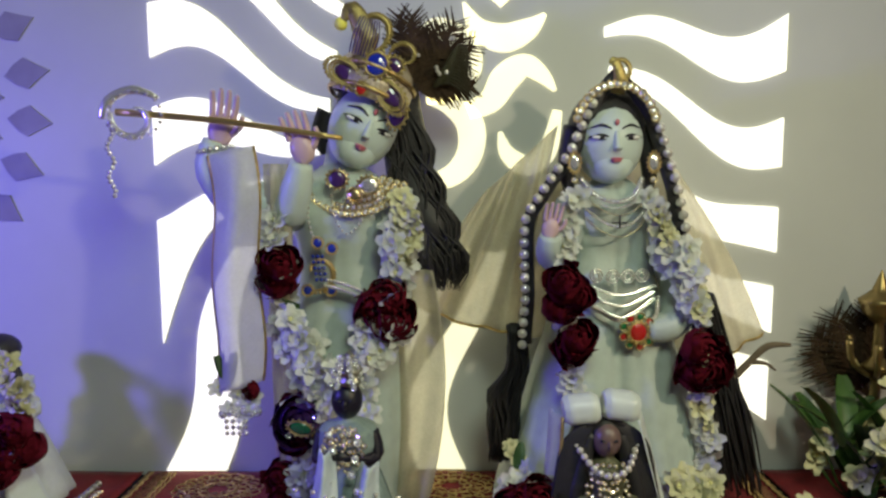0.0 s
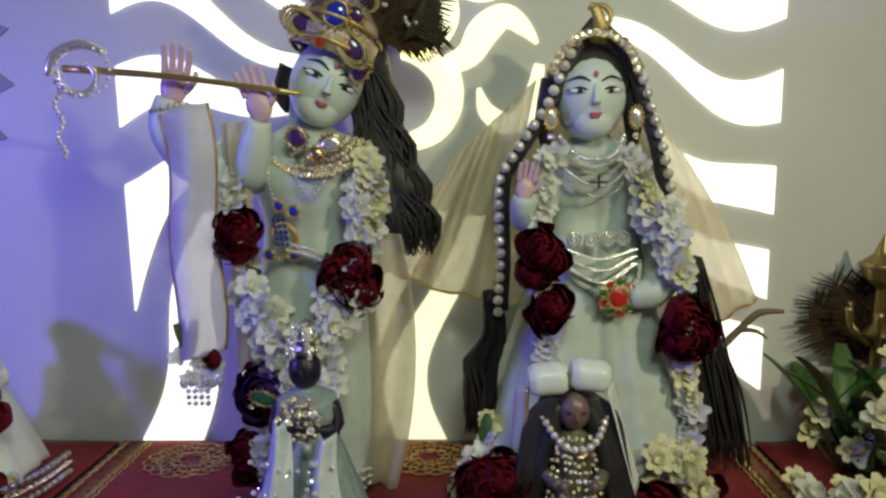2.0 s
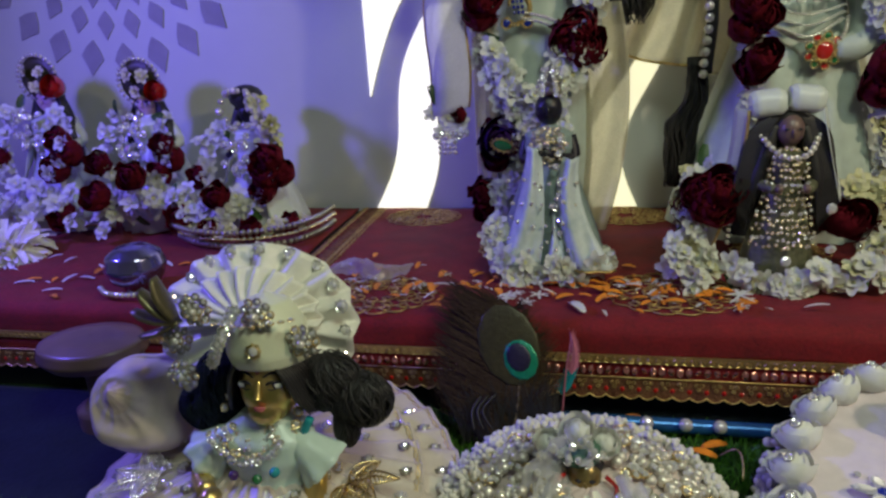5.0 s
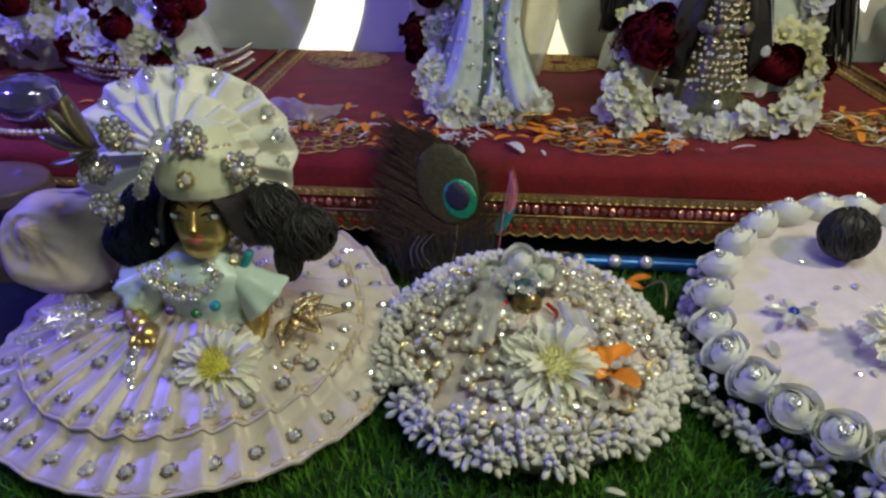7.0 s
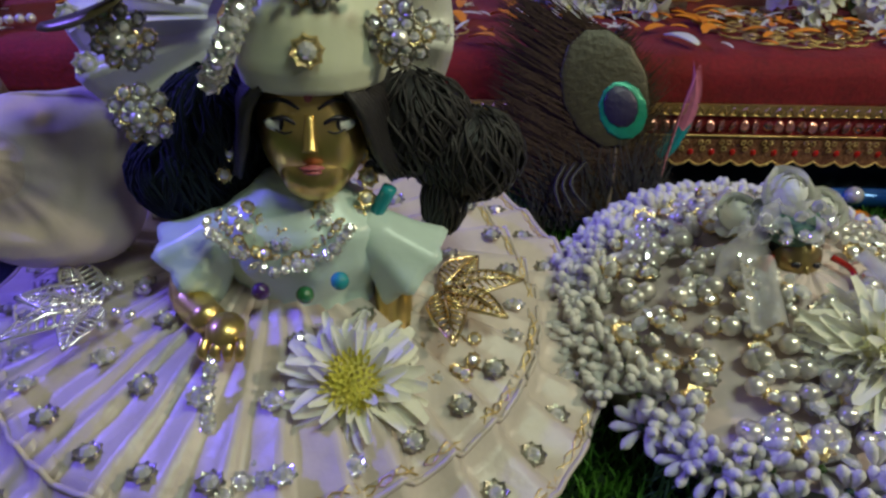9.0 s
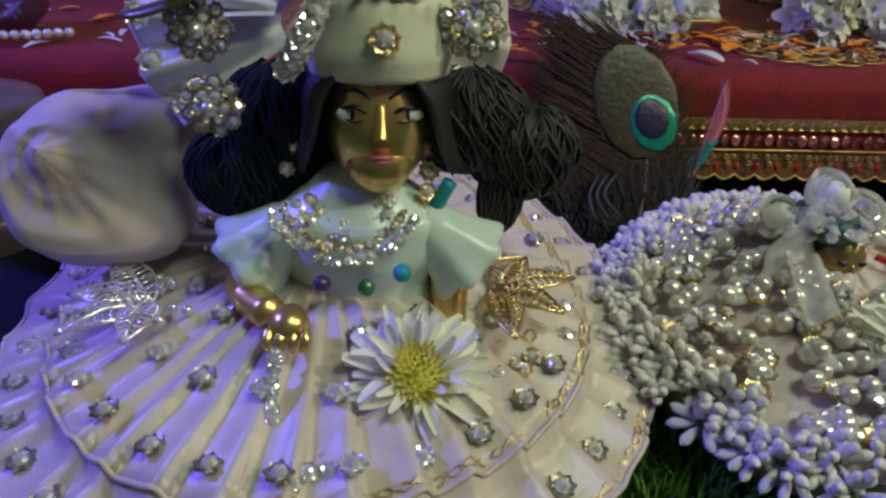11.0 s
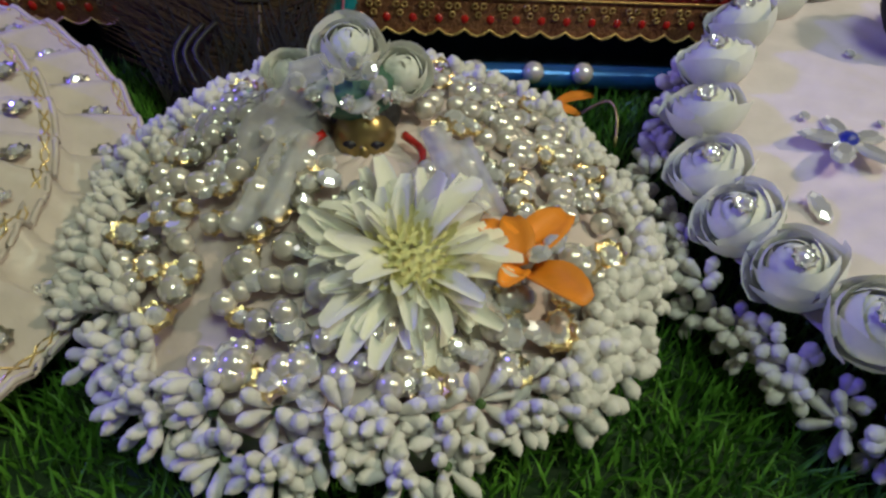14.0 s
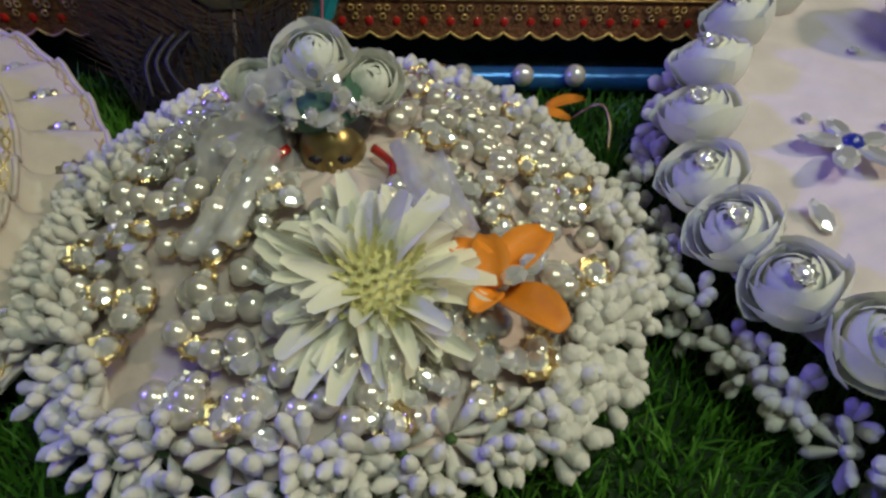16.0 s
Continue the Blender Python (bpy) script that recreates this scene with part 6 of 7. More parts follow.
for r, n, s in ((0.90, 34, 0.0135), (0.72, 28, 0.013), (0.53, 19, 0.013), (0.37, 12, 0.012)):
    for k in range(n):
        a = TAU * (k + 0.5) / n + (0.02 if r > 0.8 else 0.06)
        p = skirt_pt(a, r, 0.003)
        part("jewel", DJEWEL if rnd.random() < 0.7 else JEWEL, None, lower if r > 0.80 else upper, at=Matrix.Translation(p) @ Matrix.Rotation(rnd.uniform(-0.25, 0.25), 4, "X") @ Matrix.Scale(s, 4))
# leaf filigree brooches on the skirt
for a0, material, lab in ((radians(203), SILVER, "silver leaf filigree"), (radians(-12), GOLD, "gold leaf filigree")):
    base = Vector(skirt_pt(a0, 0.5, 0.008))
    for k in range(4):
        d = a0 - 1.25 + 0.8 * k
        ax, side = Vector((math.cos(d), math.sin(d), 0.10)), Vector((-math.sin(d), math.cos(d), 0))
        ln, wd = (0.050, 0.044, 0.048, 0.038)[k], 0.010
        b = Build()
        for sg in (-1, 1):
            rim = [base + ax * (ln * q / 12) + side * (sg * wd * math.sin(math.pi * min(1, q / 12) ** 0.8)) + Vector((0, 0, 0.004 * math.sin(math.pi * q / 12))) for q in range(13)]
            b.tube(rim, 0.0011, 0, None, 5, 1)
            for q in range(1, 12):
                root = base + ax * (ln * (q - 0.9) / 12) + Vector((0, 0, 0.005 * math.sin(math.pi * q / 12)))
                b.tube([root, rim[q]], [0.0010, 0.0008], 0, None, 4, 1)
        b.tube([base, base + ax * (ln * 0.5) + Vector((0, 0, 0.006)), base + ax * ln], [0.0016, 0.0014, 0.0006], 0, None, 5, 2)
        part("filigree_leaf", b, material, skirt, lab)
    for k in range(16):
        q = base + Vector((rnd.uniform(-0.026, 0.026), rnd.uniform(-0.022, 0.022), 0.004))
        part("bead", SILVER_ME if material is SILVER else GJEWEL, None, skirt, at=Matrix.Translation(q) @ Matrix.Scale(0.006, 4))

settle(made, (-0.009, -0.003, -0.026))
made = len(scene.collection.objects)

# doll body as one plain mesh: blouse, head, arms
b = Build()
DX, DY = -0.331, 0.336
b.lathe([(0.048, 0.066), (0.040, 0.082), (0.036, 0.098), (0.043, 0.118), (0.041, 0.138), (0.026, 0.150), (0.017, 0.160), (0.001, 0.166)], 0, Matrix.Translation((DX, DY - 0.004, 0)) @ Matrix.Diagonal((1.1, 0.75, 1, 1)), 36, lambda a, v, r, z: (r * (1 + 0.03 * math.sin(9 * a + 3 * v)), z))
hm = Matrix.Translation((-0.321, 0.336, 0.189)) @ Matrix.Rotation(radians(-10), 4, "X") @ Matrix.Rotation(radians(5), 4, "Z")
face(b, hm, 0.078, 1.0, 0.88)
for s, elbow, wrist, palm in ((1, (-0.283, 0.318, 0.092), (-0.279, 0.297, 0.066), (-0.277, 0.285, 0.058)), (-1, (-0.392, 0.312, 0.098), (-0.372, 0.285, 0.100), (-0.362, 0.274, 0.104))):
    b.lathe([(0.026, -0.03), (0.027, -0.026), (0.021, -0.012), (0.016, 0.004), (0.010, 0.014), (0.001, 0.016)], 0, Matrix.Translation((DX + s * 0.040, DY - 0.012, 0.128)) @ Matrix.Rotation(radians(-s * 46), 4, "Y") @ Matrix.Scale(0.9, 4), 28, lambda a, v, r, z: (r * (1 + 0.14 * max(0, 1 - v * 1.6) * math.sin(7 * a)), z))
    b.tube([(DX + s * 0.052, DY - 0.012, 0.125), elbow, wrist], [0.011, 0.0105, 0.0085], 1, None, 12)
    b.ball(palm, (0.010, 0.011, 0.009), 1, None, 12, 8)
    for k in range(4):
        b.tube([(palm[0] + (k - 1.5) * 0.0055, palm[1] - 0.006, palm[2]), (palm[0] + (k - 1.5) * 0.006, palm[1] - 0.011, palm[2] - 0.003), (palm[0] + (k - 1.5) * 0.005, palm[1] - 0.011, palm[2] - 0.008)], [0.003, 0.0028, 0.002], 1, None, 7)
tagged(part("brass_doll", b, [MINT, BRASS, HAIR, PAINT, EYEWHITE, LIP]), "brass doll with painted eyes in a white satin blouse", "doll")

dw = thing("wig", "thick curly black wig of the brass doll", "wig")
def lobe(b, c, r, seed, n=150):
    """A mass of wavy hair: a lumpy core under strands that sweep round it."""
    q = random.Random(seed)
    b.grid(lambda u, v: tuple(Vector(c) + Vector((r[0] * math.cos(TAU * u) * math.cos(math.pi * (v - 0.5)), r[1] * math.sin(TAU * u) * math.cos(math.pi * (v - 0.5)), r[2] * math.sin(math.pi * (v - 0.5)))) * (0.94 + 0.10 * noise.noise((4 * math.cos(TAU * u), 4 * math.sin(TAU * u), 5 * v + seed)))), 22, 14, 0, None, True)
    for k in range(n):
        az, a0, tilt, w = q.uniform(0, TAU), q.uniform(0.2, 1.4), q.uniform(-0.5, 0.5), q.uniform(0, 6)
        pts = []
        for i in range(7):
            el = a0 - (0.35 + 0.03 * w) * i
            az1 = az + tilt * i * 0.3 + 0.16 * math.sin(1.7 * i + w)
            g = 1.02 + 0.03 * math.sin(2.1 * i + w) + (0.05 if i == 6 else 0)
            pts.append((c[0] + g * r[0] * math.cos(el) * math.cos(az1), c[1] + g * r[1] * math.cos(el) * math.sin(az1), c[2] + g * r[2] * math.sin(el)))
        b.tube(pts, [0.0006, 0.0009, 0.001, 0.001, 0.0009, 0.0008, 0.0003], 0, None, 4, 2)


b = Build()
b.ball((-0.321, 0.352, 0.198), (0.038, 0.033, 0.036), 0, None, 18, 12)
for sg in (-1, 1):
    for q in range(9):
        b.tube([(-0.321 + sg * 0.014, 0.312 + 0.002 * q, 0.218), (-0.321 + sg * (0.025 + 0.001 * q), 0.311 + 0.003 * q, 0.203), (-0.321 + sg * (0.031 + 0.001 * q), 0.316 + 0.003 * q, 0.182), (-0.321 + sg * (0.038 + 0.002 * q), 0.326 + 0.002 * q, 0.160)], [0.0016, 0.0024, 0.0026, 0.001], 0, None, 5)
tagged(part("scalp", b, HAIR, dw), kind="stuff")
# black hair like the other side; navy paints in the blue light on it
b = Build()
lobe(b, (-0.374, 0.352, 0.172), (0.032, 0.024, 0.036), 1)
lobe(b, (-0.392, 0.348, 0.150), (0.032, 0.022, 0.026), 2)
tagged(part("curl_mass", b, NAVY, dw, "black curls, the blue light on them put into the colour"), kind="stuff")
b = Build()
lobe(b, (-0.276, 0.352, 0.180), (0.034, 0.024, 0.028), 3)
lobe(b, (-0.244, 0.350, 0.164), (0.030, 0.022, 0.026), 4)
lobe(b, (-0.256, 0.340, 0.140), (0.012, 0.010, 0.020), 5, 30)
tagged(part("curl_mass", b, HAIR, dw), kind="stuff")

tur = thing("turban", "ivory satin turban with a pleated fan and jewels", "turban")
b = Build()
b.lathe([(0.028, 0.0), (0.0335, 0.002), (0.0365, 0.012), (0.034, 0.034), (0.022, 0.054), (0.001, 0.063)], 0, Matrix.Translation((-0.320, 0.338, 0.207)) @ Matrix.Rotation(radians(-6), 4, "X"), 32, lambda a, v, r, z: (r * (1 + 0.012 * math.sin(6 * a + 8 * v)), z))
part("cap", b, mat("cream_green_satin", (0.70, 0.72, 0.54), 0.4, vary=0.1, scale=60, bump=0.3, sheen=0.2), tur, "smooth cream satin cap")


def fan_pt(u, v, r0, r1, deg0, deg1, off):
    a = radians(deg0 + (deg1 - deg0) * u)
    r = r0 + (r1 - r0) * v
    pl = (u * 11) % 1.0
    tri = abs(pl - 0.5) * 2
    d = off + (0.02 * tri - 0.01) * v - 0.012 * v * v
    p = Vector((r * math.cos(a), -d, 0.78 * r * math.sin(a)))
    return tuple(Matrix.Translation((-0.352, 0.372, 0.224)) @ Matrix.Rotation(radians(-24), 4, "X") @ p)


for r1, off, d0, d1 in ((0.100, 0.0, -30, 225), (0.070, 0.014, 0, 185)):
    b = Build()
    b.grid(lambda u, v: fan_pt(u, v, 0.02, r1, d0, d1, off), 120, 10)
    fan_part = part("fan", b, FANSATIN, tur, "pleated satin fan", thick=0.001)
for k in range(14):
    part("jewel", JEWEL, None, fan_part, at=turned(fan_pt((k + 0.5) / 14, 0.9, 0.02, 0.10, -30, 225, 0.004), 0.0135, (0, -1, 0.35), 0.2))
part("jewel", GJEWEL, None, tur, at=turned((-0.316, 0.304, 0.232), 0.014, (0.1, -1, 0.3), 0))
for p in on_line([(-0.336, 0.318, 0.262), (-0.342, 0.308, 0.248), (-0.350, 0.305, 0.232), (-0.360, 0.312, 0.216)], 10):
    part("jewel", JEWEL, None, tur, at=turned(p, 0.0125, (0, -1, 0.3), 0.2))
for c in ((-0.372, 0.318, 0.262), (-0.312, 0.312, 0.262), (-0.400, 0.325, 0.230), (-0.398, 0.322, 0.195), (-0.278, 0.32, 0.235)):
    for k in range(16):
        a = TAU * k / 9
        q = Vector(c) + (Vector((0.0118 * math.cos(a), 0, 0.0118 * math.sin(a))) if k < 9 else Vector((0.006 * math.cos(a * 1.5), -0.003, 0.006 * math.sin(a * 1.5))) if k < 15 else Vector((0, -0.005, 0)))
        part("bead", (DJEWEL if k % 3 else GJEWEL) if k < 15 else PEARL_ME, None, tur, at=turned(q, 0.0082, (0, -1, 0.3), 0.3))
b = Build()
for k, (dx, dz) in enumerate(((-0.024, 0.03), (-0.036, 0.014), (-0.008, 0.04), (-0.03, -0.006))):
    b.petal(0.042, 0.022, 0.3, 0.1, 0, Matrix.Translation((-0.390, 0.318, 0.252)) @ Matrix.Rotation(-math.atan2(dz, dx), 4, "Y"), nu=4, nv=8)
part("leaf_brooch", b, BRONZE, tur, "dark bronze leaf spray", thick=0.001)
for k in range(12):
    p = (-0.375 + 0.0085 * k, 0.310 - 0.004 * math.sin(math.pi * k / 11), 0.259 - 0.006 * math.sin(math.pi * k / 11))
    part("gold_bead", GJEWEL, None, tur, at=Matrix.Translation(p) @ Matrix.Scale(0.006, 4))

dn = thing("necklace", "gold and silver bead necklace of the doll with glass drops", "necklace")
for row in range(4):
    n = 12 + 2 * row
    for k in range(n):
        a = radians(195 + 150 * k / (n - 1))
        r = 0.0165 + 0.0048 * row
        part("bead", JEWEL if row % 2 else GJEWEL, None, dn, at=turned((-0.337 + 1.15 * r * math.cos(a), 0.306 - 0.0045 * row + 0.010 * abs(math.cos(a)), 0.155 + 0.9 * r * math.sin(a) + rnd.uniform(-0.002, 0.002)), rnd.uniform(0.005, 0.0075), (0, -1, 0.5), 0.8))
for x, z, m in ((-0.348, 0.114, AMETHYST), (-0.326, 0.112, EMERALD), (-0.308, 0.121, TEAL)):
    part("drop", ball_mesh("drop", m, 12), None, dn, at=Matrix.Translation((x, 0.293, z)) @ Matrix.Scale(0.0095, 4))
for s in (-1, 1):
    ear = thing("earring", "gold and crystal earring of the doll", "earring", "earrings of the doll")
    strew(ear, GJEWEL, "bead", [(-0.331 + s * 0.032, 0.33, 0.172), (-0.331 + s * 0.036, 0.328, 0.161)], 0.010, (0, -1, 0.3), 0.2)
hp = thing("hair_clip", "turquoise enamel and gold hair clip", "hair clip")
b = Build()
b.tube([(-0.292, 0.325, 0.140), (-0.284, 0.326, 0.156)], 0.004, 0, None, 8)
part("bar", b, TEAL, hp)
strew(hp, GJEWEL, "bead", [(-0.300, 0.322, 0.144), (-0.296, 0.322, 0.152)], 0.009)
bg = thing("bangles", "gold and ruby bangles round the brass wrist", "bangle")
for k in range(3):
    b = Build()
    z = 0.064 + 0.006 * k
    b.tube([(-0.279 + 0.0125 * math.cos(TAU * i / 16), 0.294 + 0.002 * k + 0.0125 * math.sin(TAU * i / 16), z) for i in range(17)], 0.0022, 0, None, 6, 1)
    part("bangle", b, GOLD, bg)
strew(bg, GJEWEL, "bead", [(-0.266 + rnd.uniform(-0.02, 0.03), 0.285 + rnd.uniform(-0.012, 0.02), 0.07 + rnd.uniform(0, 0.006)) for k in range(22)], 0.009, (0, -0.5, 1), 0.5)
pend = thing("chain_pendant", "silver and gold chain hanging from the doll's hand", "pendant")
strew(pend, JEWEL, "bead", on_line([(-0.366, 0.262, 0.098), (-0.368, 0.25, 0.085), (-0.366, 0.24, 0.074)], 8), 0.008)
strew(pend, JEWEL, "bead", [(-0.352 + rnd.uniform(-0.016, 0.016), 0.222 + rnd.uniform(-0.012, 0.012), 0.066) for k in range(10)], 0.010, (0, -0.6, 1))
chrysanthemum("white chrysanthemum with a yellow heart on the doll's lap", turned((-0.301, 0.265, 0.077), 0.074, (0.05, -0.75, 1.0), 0), YELLOW, 1, 4)

settle(made, (-0.017, -0.003, -0.040))

# ---------------------------------------------------------------- the pearl mound
made = len(scene.collection.objects)
PX, PY = -0.042, 0.362


def mound_z(r, a):
    return 0.058 - 0.050 * r ** 1.7 + 0.022 * max(0, math.sin(a)) * r


def mound_pt(r, a, lift=0.0):
    return Vector((PX + 0.125 * r * math.cos(a), PY + 0.122 * r * math.sin(a), mound_z(r, a) + lift))


mound = thing("pearl_gown", "round pinkish satin gown covered in pearls, edged with white bud sprays", "gown")
b = Build()
b.grid(lambda u, v: tuple(mound_pt(v, TAU * u, 0.002 * noise.noise((u * 30, v * 6, 1)))), 72, 14, 0, None, True)
b.grid(lambda u, v: tuple(mound_pt(1 - 0.06 * v, TAU * u) * 1.0 - Vector((0, 0, v * (mound_z(1, TAU * u) + 0.028)))), 72, 3, 0, None, True)
mbase = part("satin_base", b, PINKSATIN, mound)
pr = random.Random(21)
for k in range(560):
    a, r = pr.uniform(0, TAU), math.sqrt(pr.uniform(0.05, 0.86))
    p = mound_pt(r, a, 0.0055 + pr.uniform(0, 0.004))
    q = pr.random()
    if q < 0.5:
        s = pr.uniform(0.0088, 0.0128)
        part("pearl", PEARL_ME, None, mbase, at=Matrix.Translation(p) @ Matrix.Scale(s, 4))
    elif q < 0.75:
        part("crystal", CRYSTAL_ME, None, mbase, at=turned(p, 0.012, (0, -0.2, 1), 0.5))
    elif q < 0.87:
        part("gold_jewel", GJEWEL, None, mbase, at=turned(p, 0.0115, (0, -0.2, 1), 0.4))
    else:
        part("jewel", DJEWEL, None, mbase, at=turned(p, 0.012, (0, -0.2, 1), 0.4))
for k in range(150):
    a = TAU * k / 150 + pr.uniform(-0.04, 0.04)
    near = 0.5 - 0.5 * math.cos(a - radians(45))   # longer sprays on the side away from the rose gown
    r = pr.choice((0.93, 0.99, 1.06))
    p = mound_pt(r, a, 0.001 + pr.uniform(0, 0.005))
    part("bud_spray", pr.choice(BUDS[:2] if near > 0.6 else BUDS[2:]), None, mound, at=turned(p, pr.uniform(0.028, 0.033) + 0.006 * near, (math.cos(a) * 0.9, math.sin(a) * 0.9, 0.5), 0.35))
for k in range(26):
    a = radians(105 + 70 * k / 25)
    p = mound_pt(pr.uniform(1.04, 1.16), a, 0.004)
    part("bud_spray", pr.choice(BUDS), None, mound, at=turned(p, pr.uniform(0.030, 0.036), (math.cos(a) * 0.6, math.sin(a) * 0.6, 0.7), 0.35))
for k in range(12):
    a = TAU * k / 12 + 0.2
    part("gold_jewel", GJEWEL, None, mound, at=turned(mound_pt(0.9, a, 0.01), 0.016, (0, -0.2, 1), 0.3))

# its little brass-faced doll, plain
b = Build()
b.lathe([(0.03, 0.05), (0.026, 0.058), (0.018, 0.07), (0.009, 0.078)], 0, Matrix.Translation((-0.047, 0.374, -0.014)), 20)
b.ball((-0.047, 0.374, 0.066), (0.0145, 0.0145, 0.0165), 1, None, 16, 12)
b.ball((-0.047, 0.3605, 0.064), (0.0025, 0.003, 0.005), 1, None, 8, 6)
for s in (-1, 1):
    b.ball((-0.047 + s * 0.0058, 0.3612, 0.069), (0.0036, 0.0012, 0.0018), 3, None, 8, 6)
    b.ball((-0.047 + s * 0.0058, 0.3598, 0.069), (0.0016, 0.001, 0.0018), 3, None, 6, 5)
b.ball((-0.047, 0.381, 0.074), (0.017, 0.014, 0.014), 2, None, 12, 8)
tiny = tagged(part("small_brass_doll", b, [CLOTH, mat("aged_dark_brass", (0.34, 0.26, 0.11), 0.3, 0.85, vary=0.3, scale=90, bump=0.1), HAIR, PAINT, EYEWHITE]), "tiny brass doll seated in the pearl gown", "doll")
cap = thing("doll_hat", "white net hat with a green band and crystals", "hat")
b = Build()
b.lathe([(0.018, -0.004), (0.02, 0.0), (0.018, 0.008), (0.012, 0.012)], 0, Matrix.Translation((-0.052, 0.384, 0.082)), 20)
part("band", b, mat("green_satin_band", (0.07, 0.17, 0.12), 0.5, vary=0.4, scale=200, bump=0.6), cap)
for k, (x, y, z, s) in enumerate(((-0.054, 0.392, 0.104, 0.042), (-0.080, 0.392, 0.090, 0.034), (-0.030, 0.392, 0.093, 0.036), (-0.066, 0.386, 0.092, 0.028))):
    part("rosette", WROSES[k % 3], None, cap, at=turned((x, y, z - 0.006), s * 0.78, (0, -0.5, 0.8), 0.2))
for k, (x, z, r, h) in enumerate(((-0.052, 0.082, 0.026, 0.012), (-0.074, 0.076, 0.018, 0.012))):
    b = Build()
    b.lathe([(r, 0.0), (r * 0.86, h * 0.3), (r * 0.5, h * 0.7), (r * 0.2, h), (r * 0.45, h * 1.2)], 0, Matrix.Translation((x, 0.388, z)) @ Matrix.Rotation(radians(-12), 4, "X"), 60, lambda a, v, q, zz: (q * (1 + 0.10 * math.sin(9 * a + 2 * math.sin(3 * a + k))), zz + 0.003 * math.sin(5 * a)))
    part("net_ruffle", b, NETW, cap, "gathered white net", thick=0.0005)
b = Build()
b.grid(lambda u, v: (-0.064 - 0.034 * u * (0.4 + v) + 0.004 * math.sin(9 * v), 0.382 - 0.018 * v - 0.01 * u, 0.102 - 0.045 * v), 8, 10)
part("net_veil", b, THINNET, cap, thick=0.0006)
strew(cap, JEWEL, "crystal", [(-0.052 + 0.02 * math.sin(0.45 * k - 1.4), 0.384 - 0.02 * math.cos(0.45 * k - 1.4), 0.084 + 0.004 * (k % 2)) for k in range(7)], 0.008, (0, -1, 0.4))
strew(cap, CRYSTAL_ME, "crystal", [(-0.05, 0.366, 0.106), (-0.075, 0.37, 0.094), (-0.085, 0.37, 0.086), (-0.088, 0.36, 0.075), (-0.058, 0.366, 0.099), (-0.044, 0.366, 0.102), (-0.04, 0.364, 0.097), (-0.07, 0.352, 0.068), (-0.062, 0.35, 0.066)], 0.0085, (0, -1, 0.5))
for ob in (tiny, cap):
    ob.matrix_basis = Matrix.Translation((0.0, -0.002, -0.006)) @ ob.matrix_basis
rib = thing("ribbon", "thin red ribbons on the doll's shoulders", "ribbon")
for s in (-1, 1):
    b = Build()
    b.tube([(-0.047 + s * 0.018, 0.366, 0.064), (-0.047 + s * 0.026, 0.356, 0.062), (-0.047 + s * 0.024, 0.346, 0.058)], [0.0022, 0.002, 0.0014], 0, None, 6)
    part("strand", b, RUBY, rib)
b = Build()
b.grid(lambda u, v: (-0.066 - 0.02 * u - 0.012 * v, 0.36 - 0.05 * v, 0.066 - 0.008 * v + 0.004 * math.sin(6 * u)), 8, 10)
tagged(part("net_scarf", b, THINNET, thick=0.0006), "violet white net scarf over the pearls", "scarf")
b = Build()
b.grid(lambda u, v: (-0.022 + 0.022 * u + 0.012 * v, 0.358 - 0.045 * v, 0.070 - 0.006 * v + 0.004 * math.sin(6 * u)), 8, 10)
tagged(part("net_scarf", b, THINNET, thick=0.0006), "white net scarf over the shoulder", "scarf")
chrysanthemum("white chrysanthemum lying on the pearls", turned((-0.028, 0.303, 0.040), 0.094, (0.08, -0.45, 1.0), 0), PALEYELLOW, 6, 5)
mg = thing("marigold_petals", "bright orange marigold petals on the pearl gown", "petals")
for k, (x, y, z, a, s) in enumerate(((0.019, 0.304, 0.046, 0.75, 0.029), (0.020, 0.297, 0.044, -0.95, 0.031), (0.018, 0.304, 0.047, 2.5, 0.022), (0.016, 0.298, 0.047, 1.6, 0.024), (0.018, 0.298, 0.045, -2.2, 0.018))):
    b = Build()
    b.petal(s, s * 0.62, 0.5, 0.25, 0, Matrix.Translation((x, y, z)) @ Matrix.Rotation(a, 4, "Z") @ Matrix.Rotation(-0.25, 4, "Y"), nu=4, nv=6)
    part("petal", b, ORANGE, mg, thick=0.0006)
strew(mg, CRYSTAL_ME, "crystal", [(0.031, 0.306, 0.052), (0.024, 0.300, 0.052)], 0.01, (0, -0.3, 1))

settle(made, (-0.013, -0.022, -0.003))

# ---------------------------------------------------------------- the rose-edged gown
made = len(scene.collection.objects)
GX, GY, GR = 0.2915, 0.371, 0.170


def gown_pt(r, a, lift=0.0):
    return Vector((GX + GR * r * math.cos(a), GY + GR * 0.98 * r * math.sin(a), 0.046 - 0.028 * r ** 2 + 0.060 * max(0, math.sin(a)) * r + lift))


